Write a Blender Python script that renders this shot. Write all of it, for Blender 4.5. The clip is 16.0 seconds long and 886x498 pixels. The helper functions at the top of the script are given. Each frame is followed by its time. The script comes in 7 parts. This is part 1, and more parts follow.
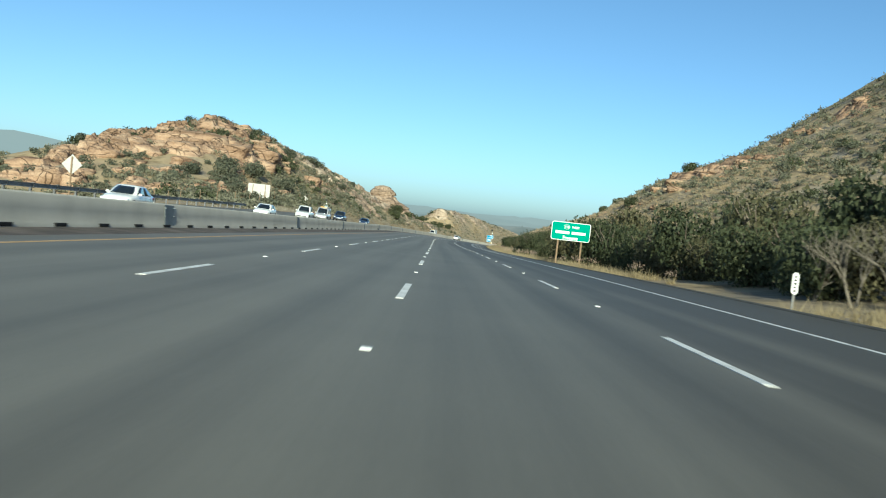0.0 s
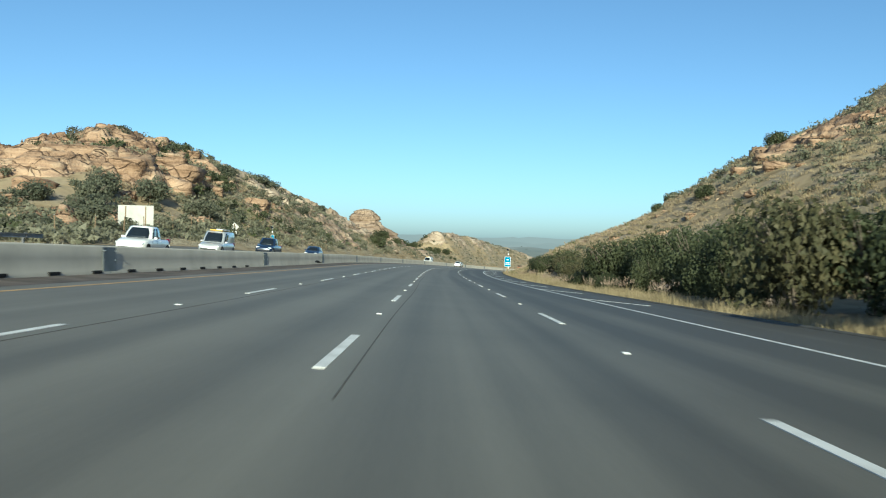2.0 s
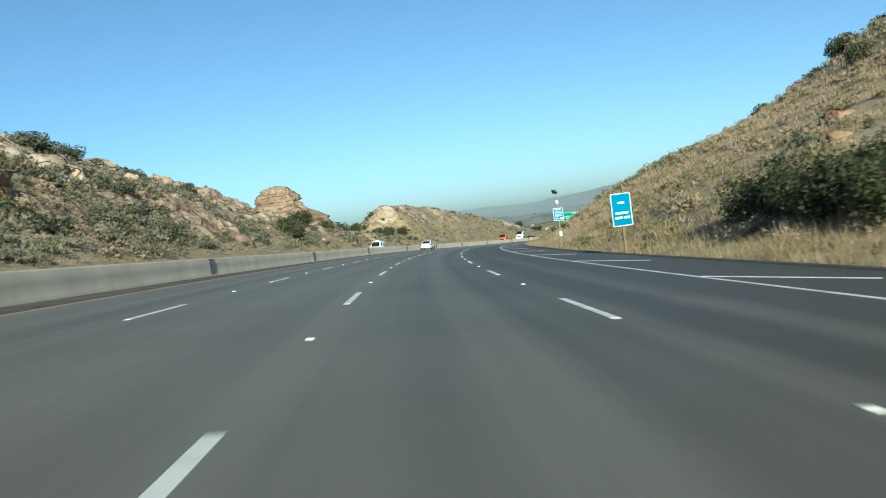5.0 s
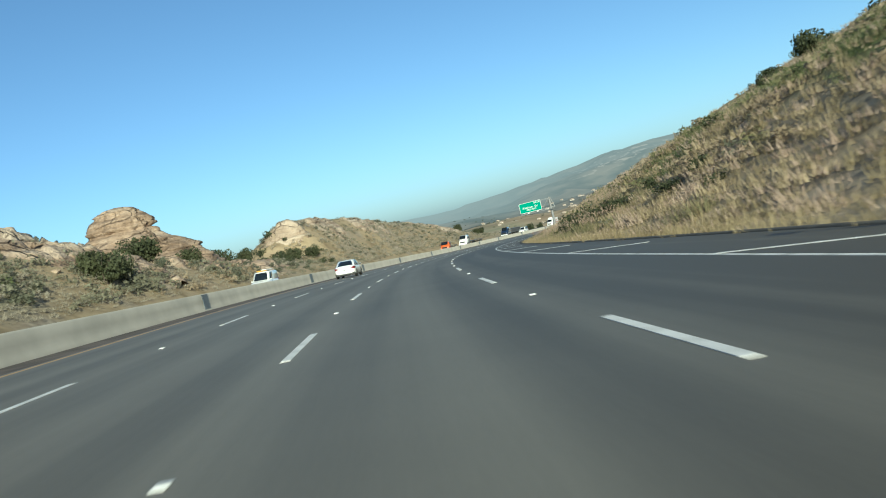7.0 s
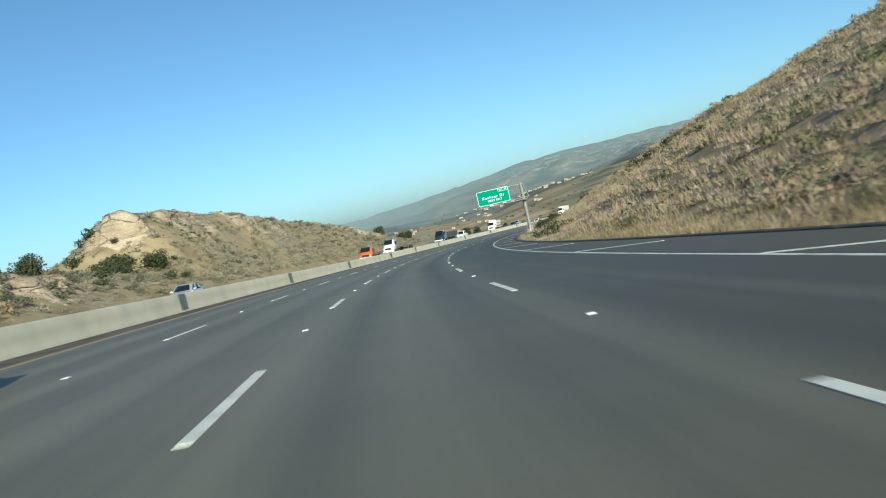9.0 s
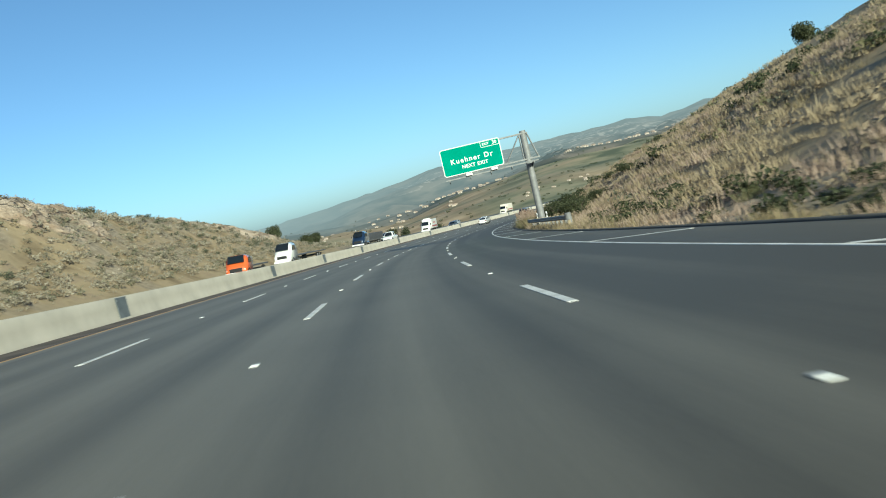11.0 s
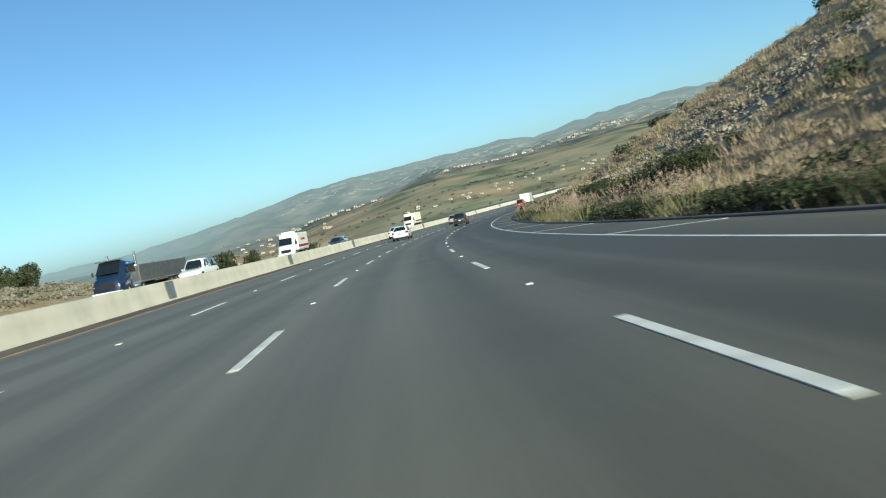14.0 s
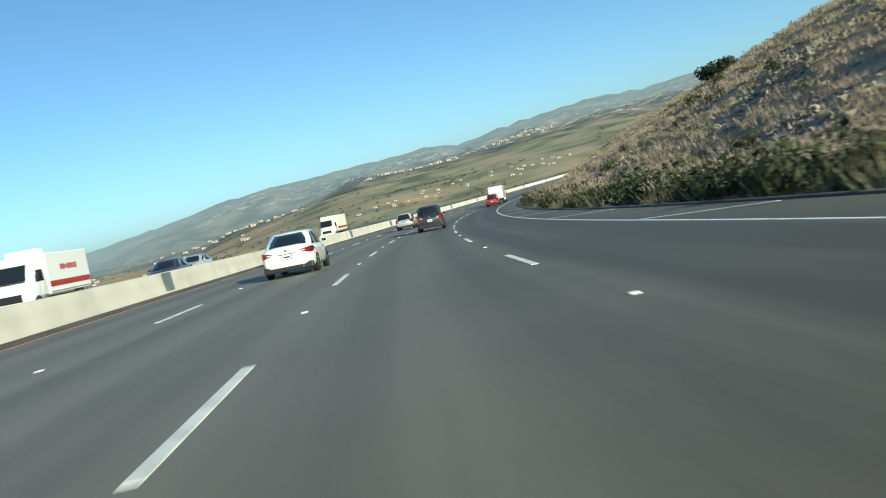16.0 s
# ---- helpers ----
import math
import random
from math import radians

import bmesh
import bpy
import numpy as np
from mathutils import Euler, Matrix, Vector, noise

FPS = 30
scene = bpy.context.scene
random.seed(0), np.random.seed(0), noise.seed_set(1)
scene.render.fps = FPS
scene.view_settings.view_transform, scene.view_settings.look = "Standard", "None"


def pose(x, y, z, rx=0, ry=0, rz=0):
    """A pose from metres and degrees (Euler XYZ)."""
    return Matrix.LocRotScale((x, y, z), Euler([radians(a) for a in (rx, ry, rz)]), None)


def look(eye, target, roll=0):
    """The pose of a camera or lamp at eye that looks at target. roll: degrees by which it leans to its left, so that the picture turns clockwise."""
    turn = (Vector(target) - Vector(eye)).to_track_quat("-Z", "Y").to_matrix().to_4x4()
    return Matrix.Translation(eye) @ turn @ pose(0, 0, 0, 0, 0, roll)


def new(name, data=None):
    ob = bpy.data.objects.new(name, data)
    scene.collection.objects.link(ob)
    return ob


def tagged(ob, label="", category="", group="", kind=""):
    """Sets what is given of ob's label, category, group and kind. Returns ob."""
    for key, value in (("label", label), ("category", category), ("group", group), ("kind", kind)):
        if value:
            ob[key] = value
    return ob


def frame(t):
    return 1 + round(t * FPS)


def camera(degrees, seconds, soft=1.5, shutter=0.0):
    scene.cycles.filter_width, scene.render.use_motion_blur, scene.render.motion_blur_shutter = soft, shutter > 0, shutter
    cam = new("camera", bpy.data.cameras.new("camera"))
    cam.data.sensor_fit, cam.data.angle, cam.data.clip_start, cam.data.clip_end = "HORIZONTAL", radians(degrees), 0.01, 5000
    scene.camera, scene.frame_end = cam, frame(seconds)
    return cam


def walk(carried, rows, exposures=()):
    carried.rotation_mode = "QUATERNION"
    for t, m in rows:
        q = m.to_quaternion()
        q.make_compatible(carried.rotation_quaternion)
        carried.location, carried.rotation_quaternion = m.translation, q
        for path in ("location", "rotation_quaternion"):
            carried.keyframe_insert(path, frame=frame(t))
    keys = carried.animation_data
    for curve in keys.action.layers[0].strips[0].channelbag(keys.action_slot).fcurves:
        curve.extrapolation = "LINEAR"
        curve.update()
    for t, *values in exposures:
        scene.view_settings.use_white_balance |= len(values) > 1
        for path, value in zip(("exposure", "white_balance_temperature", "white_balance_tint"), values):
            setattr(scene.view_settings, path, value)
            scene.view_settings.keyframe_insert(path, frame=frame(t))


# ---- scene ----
# ---- camera and its walk ----
cam = camera(54.05, 16.0, soft=1.1, shutter=0.2)
PATH = [
    (0, (0.561, 0.026, 1.058), (0.538, 10.017, 0.632), 6.32),
    (0.5, (0.721, 15.361, 0.671), (0.666, 25.356, 0.349), 5.25),
    (1, (0.707, 31.494, 0.251), (0.658, 41.490, -0.024), 3.02),
    (1.5, (0.672, 47.624, -0.183), (0.623, 57.620, -0.456), 1.77),
    (2, (0.576, 63.553, -0.623), (0.545, 73.552, -0.736), 1.39),
    (2.5, (0.380, 79.331, -1.068), (0.348, 89.328, -1.325), 0.40),
    (3, (0.147, 94.808, -1.502), (0.140, 104.805, -1.752), 0.17),
    (3.5, (-0.068, 110.635, -1.935), (-0.031, 120.631, -2.224), -1.16),
    (4, (-0.182, 126.560, -2.364), (-0.036, 136.554, -2.692), -2.97),
    (4.5, (-0.333, 142.402, -2.783), (-0.061, 152.393, -3.128), -4.58),
    (5, (-0.257, 158.269, -3.191), (0.225, 168.250, -3.552), -7.27),
    (5.5, (-0.012, 174.129, -3.593), (0.725, 184.095, -3.966), -10.22),
    (6, (0.410, 189.978, -4.010), (1.405, 199.921, -4.391), -12.60),
    (6.5, (1.090, 205.841, -4.439), (2.306, 215.759, -4.821), -13.59),
    (7, (1.929, 221.715, -4.886), (3.317, 231.611, -5.251), -13.89),
    (7.5, (3.127, 237.413, -5.349), (4.765, 247.270, -5.728), -13.62),
    (8, (4.769, 253.068, -5.848), (6.692, 262.869, -6.338), -14.11),
    (8.5, (6.804, 268.823, -6.393), (8.941, 278.581, -6.857), -13.42),
    (9, (9.117, 284.481, -6.976), (11.505, 294.179, -7.471), -13.37),
    (9.5, (11.882, 300.102, -7.594), (14.515, 309.734, -8.131), -13.33),
    (10, (15.040, 315.646, -8.251), (17.914, 325.206, -8.832), -13.31),
    (10.5, (18.601, 331.101, -8.931), (21.714, 340.584, -9.552), -13.32),
    (11, (22.644, 346.483, -9.614), (25.992, 355.883, -10.263), -13.38),
    (11.5, (26.925, 361.352, -10.291), (30.495, 370.666, -11.003), -13.57),
    (12, (31.617, 376.200, -10.976), (35.397, 385.430, -11.696), -13.68),
    (12.5, (36.649, 390.937, -11.664), (40.824, 399.993, -12.405), -14.98),
    (13, (42.049, 405.542, -12.357), (46.475, 414.485, -13.004), -14.68),
    (13.5, (47.957, 420.270, -13.065), (52.552, 429.125, -13.760), -14.23),
    (14, (54.214, 434.744, -13.766), (58.895, 443.550, -14.498), -13.93),
    (14.5, (60.747, 448.985, -14.456), (65.714, 457.629, -15.238), -14.54),
    (15, (67.631, 463.059, -15.143), (72.717, 471.632, -15.944), -14.98),
    (15.5, (74.781, 477.004, -15.818), (80.061, 485.456, -16.641), -14.51),
    (16, (82.291, 490.876, -16.490), (87.724, 499.228, -17.330), -14.39),
]
walk(cam, [(t, look(eye, target, roll)) for t, eye, target, roll in PATH], exposures=[(0, 0.5, 6000, -13), (4, 0.48, 6000, -13), (8, 0.4, 6000, -13), (12, 0.42, 6000, -13), (16, 0.52, 6000, -13)])

# ---- world, sun, exposure ----
SUN_AZ, SUN_EL = radians(177.0), radians(19.5)      # the low sun stands behind the start of the walk
world = bpy.data.worlds.new("sky")
scene.world = world
world.use_nodes = True
wn = world.node_tree.nodes
sky_tex = wn.new("ShaderNodeTexSky")
sky_tex.sky_type = "NISHITA"
sky_tex.sun_disc = False
sky_tex.sun_elevation, sky_tex.sun_rotation = SUN_EL, SUN_AZ
sky_tex.altitude, sky_tex.air_density, sky_tex.dust_density, sky_tex.ozone_density = 350, 0.66, 1.3, 3.0
wn["Background"].inputs["Strength"].default_value = 0.114
world.node_tree.links.new(sky_tex.outputs[0], wn["Background"].inputs["Color"])
sun_data = bpy.data.lights.new("sun", "SUN")
sun_data.energy, sun_data.angle, sun_data.color = 5.0, radians(0.53), (1.0, 0.88, 0.72)
sun = new("sun", sun_data)
sun_dir = Vector((math.sin(SUN_AZ) * math.cos(SUN_EL), math.cos(SUN_AZ) * math.cos(SUN_EL), math.sin(SUN_EL)))
sun.matrix_world = look(sun_dir * 100, (0, 0, 0))

# ---- the freeway's line: curvature, grade and bank along it ----
STEP = 2.0
AS = np.arange(-100.0, 1001.0, STEP)
CURV = np.interp(AS, [-20, 40, 100, 160, 220, 280, 340, 400, 460, 520, 1000],
                 [-.807, .015, -.123, .606, 1.379, 1.602, 1.64, 1.589, 1.605, 1.5, 1.5]) * 1e-3
CURV[AS < -20] = 0
GRADE = np.interp(AS, [0, 80, 160, 240, 320, 400, 480, 560], [2.55, 2.19, 2.58, 1.93, .6, .26, .12, 0]) * .01
BANK = np.interp(AS, [0, 80, 160, 240, 320, 400, 480, 560], [.54, -3.69, -7.72, -6.59, -6.97, -6.76, -7.96, -8.72]) * .01
HEAD = np.cumsum(CURV) * STEP
HEAD -= np.interp(0, AS, HEAD)
LINE = np.stack([np.cumsum(np.sin(HEAD)) * STEP, np.cumsum(np.cos(HEAD)) * STEP, np.cumsum(GRADE) * STEP], -1)
LINE -= [np.interp(0, AS, LINE[:, i]) for i in range(3)]
SIDE = np.stack([np.cos(HEAD), -np.sin(HEAD), BANK], -1)
DIP = math.atan(-0.05)                                # the whole pass falls towards the valley
TIP = np.array([[1, 0, 0], [0, math.cos(DIP), -math.sin(DIP)], [0, math.sin(DIP), math.cos(DIP)]])
LINE, SIDE = LINE @ TIP.T, SIDE @ TIP.T


def along(s, table):
    return np.stack([np.interp(s, AS, table[:, i]) for i in range(3)], -1)


def road_z(s, n):
    return np.interp(s, AS, LINE[:, 2]) + np.interp(s, AS, SIDE[:, 2]) * np.clip(n, -30, 16)


def at(s, n, h=0.0):
    """World places from metres along the freeway, across it to the right, and above its surface."""
    s, n = np.broadcast_arrays(np.asarray(s, float), np.asarray(n, float))
    c, r = along(s, LINE), along(s, SIDE)
    p = c + r * n[..., None]
    p[..., 2] = road_z(s, n) + h
    return p


def heading(s):
    return float(np.interp(s, AS, HEAD))


def stand(s, n, h=0.0, turn=0.0, lean=True):
    """A pose on the freeway: y along it, x to the right; turn in degrees to the left. lean: tilts with the surface."""
    p = Vector(at(s, n, h))
    if lean:
        f = (Vector(at(s + 2, n, h)) - Vector(at(s - 2, n, h))).normalized()
        r = (Vector(at(s, n + 1, h)) - Vector(at(s, n - 1, h))).normalized()
        u = r.cross(f)
        m = Matrix((r, f, u)).transposed().to_4x4()
        return Matrix.Translation(p) @ m @ pose(0, 0, 0, 0, 0, turn)
    return Matrix.Translation(p) @ pose(0, 0, 0, 0, 0, turn - math.degrees(heading(s)))


def across(x, y):
    """Metres along and across the freeway for world places."""
    q = np.stack([np.ravel(x), np.ravel(y)], -1)
    out = np.empty_like(q)
    for a in range(0, len(q), 3000):
        b = q[a:a + 3000]
        i = ((b[:, None] - LINE[None, ::2, :2]) ** 2).sum(-1).argmin(1) * 2
        tx, ty, d = np.sin(HEAD[i]), np.cos(HEAD[i]), b - LINE[i, :2]
        out[a:a + 3000, 0] = AS[i] + d[:, 0] * tx + d[:, 1] * ty
        out[a:a + 3000, 1] = d[:, 0] * ty - d[:, 1] * tx
    return out[:, 0].reshape(np.shape(x)), out[:, 1].reshape(np.shape(x))


# ---- noise and terrain ----
GRAINS = np.random.RandomState(7).rand(256, 256)


def grain(x, y, size, shift=0):
    """Smooth value noise, -1 to 1."""
    u, v = np.asarray(x) / size + 37.3 * shift, np.asarray(y) / size + 11.9 * shift
    i, j = np.floor(u).astype(int), np.floor(v).astype(int)
    a, b = u - i, v - j
    a, b = a * a * (3 - 2 * a), b * b * (3 - 2 * b)
    g = lambda p, q: GRAINS[p % 256, q % 256]
    return 2 * (g(i, j) * (1 - a) * (1 - b) + g(i + 1, j) * a * (1 - b) + g(i, j + 1) * (1 - a) * b + g(i + 1, j + 1) * a * b) - 1


def rough(x, y, size, octaves=4, shift=0):
    return sum(grain(x, y, size / 2 ** k, shift + k) / 2 ** k for k in range(octaves))


HILL_S = np.arange(-30.0, 691.0, 40.0)
RIGHT_N = [13.0, 20, 28, 38, 52, 75, 120, 180, 240]
LEFT_N = [26.8, 34, 42, 52, 65, 85, 120, 180, 260]
# heights over the freeway at those distances from it, every 40 m along it
R_20 = (2.1, 1.4, .8, .4, .7, 2.1, 4.2, 4.7, 4.1, 3.7, 3.4, 2.8, 2.7, 2.6, 2.6, 2.6, 2.8, 3.2, 3.8)
R_28 = (4.8, 3.2, 1.6, .5, .2, .8, 6.2, 8.0, 6.8, 6.8, 6.6, 5.8, 5.7, 5.6, 5.6, 5.7, 5.8, 6.0, 7.0)
R_38 = (7.8, 5.6, 3.3, 1.0, .3, .9, 10.0, 12.6, 9.7, 10.6, 10.2, 9.6, 9.5, 9.5, 9.6, 9.6, 9.6, 9.8, 10.5)
R_52 = (6.1, 5.5, 5.3, 6.0, 8.3, 13.1, 21.4, 20.8, 16.8, 15.0, 15.3, 15.2, 15.0, 15.3, 16.0, 16.0, 14.5, 13.5, 12.6)
R_75 = (6.3, 9.4, 12.5, 16.0, 19.9, 24.3, 29.5, 32.5, 30.0, 24.5, 21.8, 21.8, 22.8, 23.8, 24.1, 22.9, 21.0, 18.7, 16.4)
R_120 = (13.1, 21.9, 30.7, 39.3, 47.7, 55.1, 61.0, 64.3, 63.6, 60.1, 55.2, 49.7, 44.3, 39.1, 34.3, 29.8, 25.6, 21.6, 17.5)
L_34 = (-1.3, -1.4, -1.3, -.9, 0, 1.5, 3.5, 6.2, 6.8, 6.5, 4.0, 5.4, 4.8, 5.2, 1.5, -5, -9, -12, -14)
L_42 = (-3.0, -3.6, -3.7, -2.6, 0, 3.8, 7.5, 12.9, 12.6, 5.9, 3.9, 15.6, 13.0, 10.2, 1.5, -7, -11, -14, -16)
L_52 = (-4.6, -6, -6, -5.5, -4, 4.9, 17.0, 17.7, 17.0, 11.8, 6.6, 9.0, 10.5, 9.6, 0, -9, -13, -16, -18)
L_65 = (-6, -6, -6, -6, -4, 5.1, 18.9, 26.0, 20.6, 15.5, 13.0, 5.0, 5.5, 6.0, -2, -11, -15, -18, -20)
L_85 = (-7, -7, -7, -6, -2.8, 4.3, 13.8, 15.4, 12.8, 8.6, 6.1, 5.3, 5.7, 4.1, -6, -14, -18, -21, -22)
L_120 = (-8, -8, -8, -7, -6.7, -5.4, -3.6, -2.1, -1.5, -2.0, -3.4, -5.3, -6.9, -8, -14, -20, -24, -26, -28)
TS, TN = np.arange(-100.0, 1001.0, 5.0), np.arange(-260.0, 241.0, 2.0)


def soften(table, axis, reach):
    k = np.exp(-0.5 * (np.arange(-3 * reach, 3 * reach + 1) / reach) ** 2)
    pad = [(0, 0), (0, 0)]
    pad[axis] = (3 * reach, 3 * reach)
    return np.apply_along_axis(lambda v: np.convolve(v, k / k.sum(), "valid"), axis, np.pad(table, pad, mode="edge"))


def hill_table():
    table = np.zeros((len(TS), len(TN)))
    fade = np.clip((1000 - TS) / 300, 0, 1)
    rights = [np.interp(TS, HILL_S, row) for row in (R_20, R_28, R_38, R_52, R_75, R_120)]
    lefts = [np.interp(TS, HILL_S, row) for row in (L_34, L_42, L_52, L_65, L_85, L_120)]
    for i in range(len(TS)):
        r = [0] + [c[i] for c in rights] + [rights[5][i] * 1.05, rights[5][i] * 0.5]
        l = [0] + [c[i] for c in lefts] + [lefts[5][i] * 0.6 - 8, -22]
        table[i] = np.where(TN > 0, np.interp(TN, RIGHT_N, r), np.interp(-TN, LEFT_N, l)) * fade[i]
    table = soften(soften(table, 0, 2), 1, 1)
    # the scrubby hill beyond the oncoming lanes begins with a cliff
    a, b, left = int((370 + 100) / 5), int((415 + 100) / 5), TN < -31
    for i in range(a, b + 1):
        k = np.clip((TS[i] - 393) / 8, 0, 1)
        k = k * k * (3 - 2 * k)
        table[i, left] = (table[a, left] * (1 - k) + table[b, left] * k)
    flat = (TN > -27) & (TN < 12.5)
    table[:, flat] = 0
    return table


HILLS = hill_table()
# the far skyline: bearings from the bend and heights of view in degrees
FAR_AZ = [-180, -90, -45, -30, -27, -24, -18, -8, 0, 5, 9, 11, 13, 15, 17, 18.6, 20.5, 22.6, 24.6, 28, 31, 33.4, 36, 38.6, 41, 43.5, 46, 48, 51, 60, 90, 180]
FAR_EL = [2.0, 2.5, 2.6, 2.2, 1.8, 1.0, 0.5, 0.35, 0.4, 0.42, 0.4, 0.45, 0.61, 1.09, 1.33, 1.25, 1.82, 2.11, 1.76, 1.82, 1.95, 1.96, 1.35, 1.67, 1.89, 2.2, 2.15, 1.97, 2.38, 2.4, 2.8, 2.0]
FAR_R = 4200.0


def ground(x, y, fine=True):
    """The ground's height."""
    x, y = np.asarray(x, float), np.asarray(y, float)
    s, n = across(x, y)
    i = np.clip((s - TS[0]) / 5, 0, len(TS) - 1.001)
    j = np.clip((n - TN[0]) / 2, 0, len(TN) - 1.001)
    a, b = i.astype(int), j.astype(int)
    u, v = i - a, j - b
    h = HILLS[a, b] * (1 - u) * (1 - v) + HILLS[a + 1, b] * u * (1 - v) + HILLS[a, b + 1] * (1 - u) * v + HILLS[a + 1, b + 1] * u * v
    off = np.clip(np.maximum(n - 13, -27 - n) / 12, 0, 1)
    h = h + off * (rough(x, y, 22, 3, 3) * 0.7 + (rough(x, y, 5, 2, 9) * 0.35 if fine else 0))
    near = road_z(s, n) + h - 0.12 * (1 - off)
    # the valley and the ranges behind it
    dx, dy = x - 90, y - 520
    r, az = np.hypot(dx, dy), np.degrees(np.arctan2(dx, dy))
    ridge = -12 + FAR_R * np.tan(np.radians(np.interp(az, FAR_AZ, FAR_EL)))
    high = np.clip((az - 15) / 14, 0, 1) * np.clip((80 - az) / 20, 0, 1)
    low_z = np.interp(r, [0, 600, 1165, 1900, 2450, 2870, 3500], [-60, -80, -74, -60, -52, -45, -20])
    high_z = np.interp(r, [0, 600, 1165, 1900, 2450, 2870, 3500], [-50, -70, -48, -5, 20, 28, 55])
    far = low_z * (1 - high) + high_z * high
    far = far + rough(x, y, 500, 4, 5) * np.interp(r, [500, 1100, 2500, 4000], [3, 9, 16, 34])
    far = far + (14 - np.abs(rough(x, y, 420, 3, 44)) * 42) * np.clip((r - 1300) / 1800, 0, 1)
    k = np.clip((r - 2900) / (FAR_R - 2900), 0, 1)
    far = far * (1 - k * k) + (ridge + rough(x, y, 420, 4, 6) * 14 + 12 - np.abs(rough(x, y, 380, 3, 45)) * 36) * k * k
    far = np.where(r > FAR_R, far - (r - FAR_R) * 0.25, far)
    w = np.clip((np.maximum(np.abs(n) - 170, (s - 820) * 0.8)) / 260, 0, 1)
    w = np.where(s < -95, np.clip((np.hypot(dx, dy) - 700) / 500, 0, 1), w)
    w = w * w * (3 - 2 * w)
    return near * (1 - w) + far * w


# ---- materials ----
def nodes_of(name):
    m = bpy.data.materials.new(name)
    m.use_nodes = True
    return m, m.node_tree.nodes, m.node_tree.links, m.node_tree.nodes["Principled BSDF"]


def plain(name, colour, roughness=0.5, metal=0.0, coat=0.0, emit=0.0):
    m, n, l, b = nodes_of(name)
    b.inputs["Base Color"].default_value = (*colour, 1)
    b.inputs["Roughness"].default_value, b.inputs["Metallic"].default_value = roughness, metal
    b.inputs["Coat Weight"].default_value = coat
    if emit:
        b.inputs["Emission Color"].default_value, b.inputs["Emission Strength"].default_value = (*colour, 1), emit
    return m


def worn(name, colours, size=1.0, fine=12.0, roughness=0.8, bump=0.3, metal=0.0, stretch=(1, 1, 1), by_piece=0.0, contrast=0.25, depth=0.02, gloss=0.4):
    """Two scales of noise over a ramp of colours, with grain and relief. size: metres of the large patches."""
    m, n, l, b = nodes_of(name)
    tc, mp = n.new("ShaderNodeTexCoord"), n.new("ShaderNodeMapping")
    mp.inputs["Scale"].default_value = stretch
    l.new(tc.outputs["Object"], mp.inputs["Vector"])
    big, small = n.new("ShaderNodeTexNoise"), n.new("ShaderNodeTexNoise")
    big.inputs["Scale"].default_value, big.inputs["Detail"].default_value = 1.0 / size, 6
    small.inputs["Scale"].default_value, small.inputs["Detail"].default_value = fine / size, 4
    for t in (big, small):
        l.new(mp.outputs[0], t.inputs["Vector"])
    mix = n.new("ShaderNodeMath")
    mix.operation = "MULTIPLY_ADD"
    mix.inputs[1].default_value, mix.inputs[2].default_value = contrast, 0.5 - contrast / 2
    l.new(small.outputs["Fac"], mix.inputs[0])
    add = n.new("ShaderNodeMath")
    add.operation = "MULTIPLY_ADD"
    add.inputs[1].default_value = 1.6
    l.new(big.outputs["Fac"], add.inputs[0])
    sub = n.new("ShaderNodeMath")
    sub.operation = "ADD"
    sub.inputs[1].default_value = -0.8
    l.new(mix.outputs[0], sub.inputs[0])
    l.new(sub.outputs[0], add.inputs[2])
    last = add
    if by_piece:
        info, pm = n.new("ShaderNodeObjectInfo"), n.new("ShaderNodeMath")
        pm.operation = "MULTIPLY_ADD"
        pm.inputs[1].default_value = by_piece
        l.new(info.outputs["Random"], pm.inputs[0])
        l.new(add.outputs[0], pm.inputs[2])
        last = n.new("ShaderNodeMath")
        last.operation = "ADD"
        last.inputs[1].default_value = -by_piece / 2
        l.new(pm.outputs[0], last.inputs[0])
    ramp = n.new("ShaderNodeValToRGB")
    e = ramp.color_ramp.elements
    while len(e) < len(colours):
        e.new(0.5)
    for k, c in enumerate(colours):
        e[k].position = 0.2 + 0.6 * k / max(1, len(colours) - 1)
        e[k].color = (*c, 1)
    l.new(last.outputs[0], ramp.inputs["Fac"])
    l.new(ramp.outputs["Color"], b.inputs["Base Color"])
    b.inputs["Roughness"].default_value, b.inputs["Metallic"].default_value = roughness, metal
    b.inputs["Specular IOR Level"].default_value = gloss
    if bump:
        bp = n.new("ShaderNodeBump")
        bp.inputs["Strength"].default_value, bp.inputs["Distance"].default_value = bump, depth
        l.new(small.outputs["Fac"], bp.inputs["Height"])
        l.new(bp.outputs[0], b.inputs["Normal"])
    return m


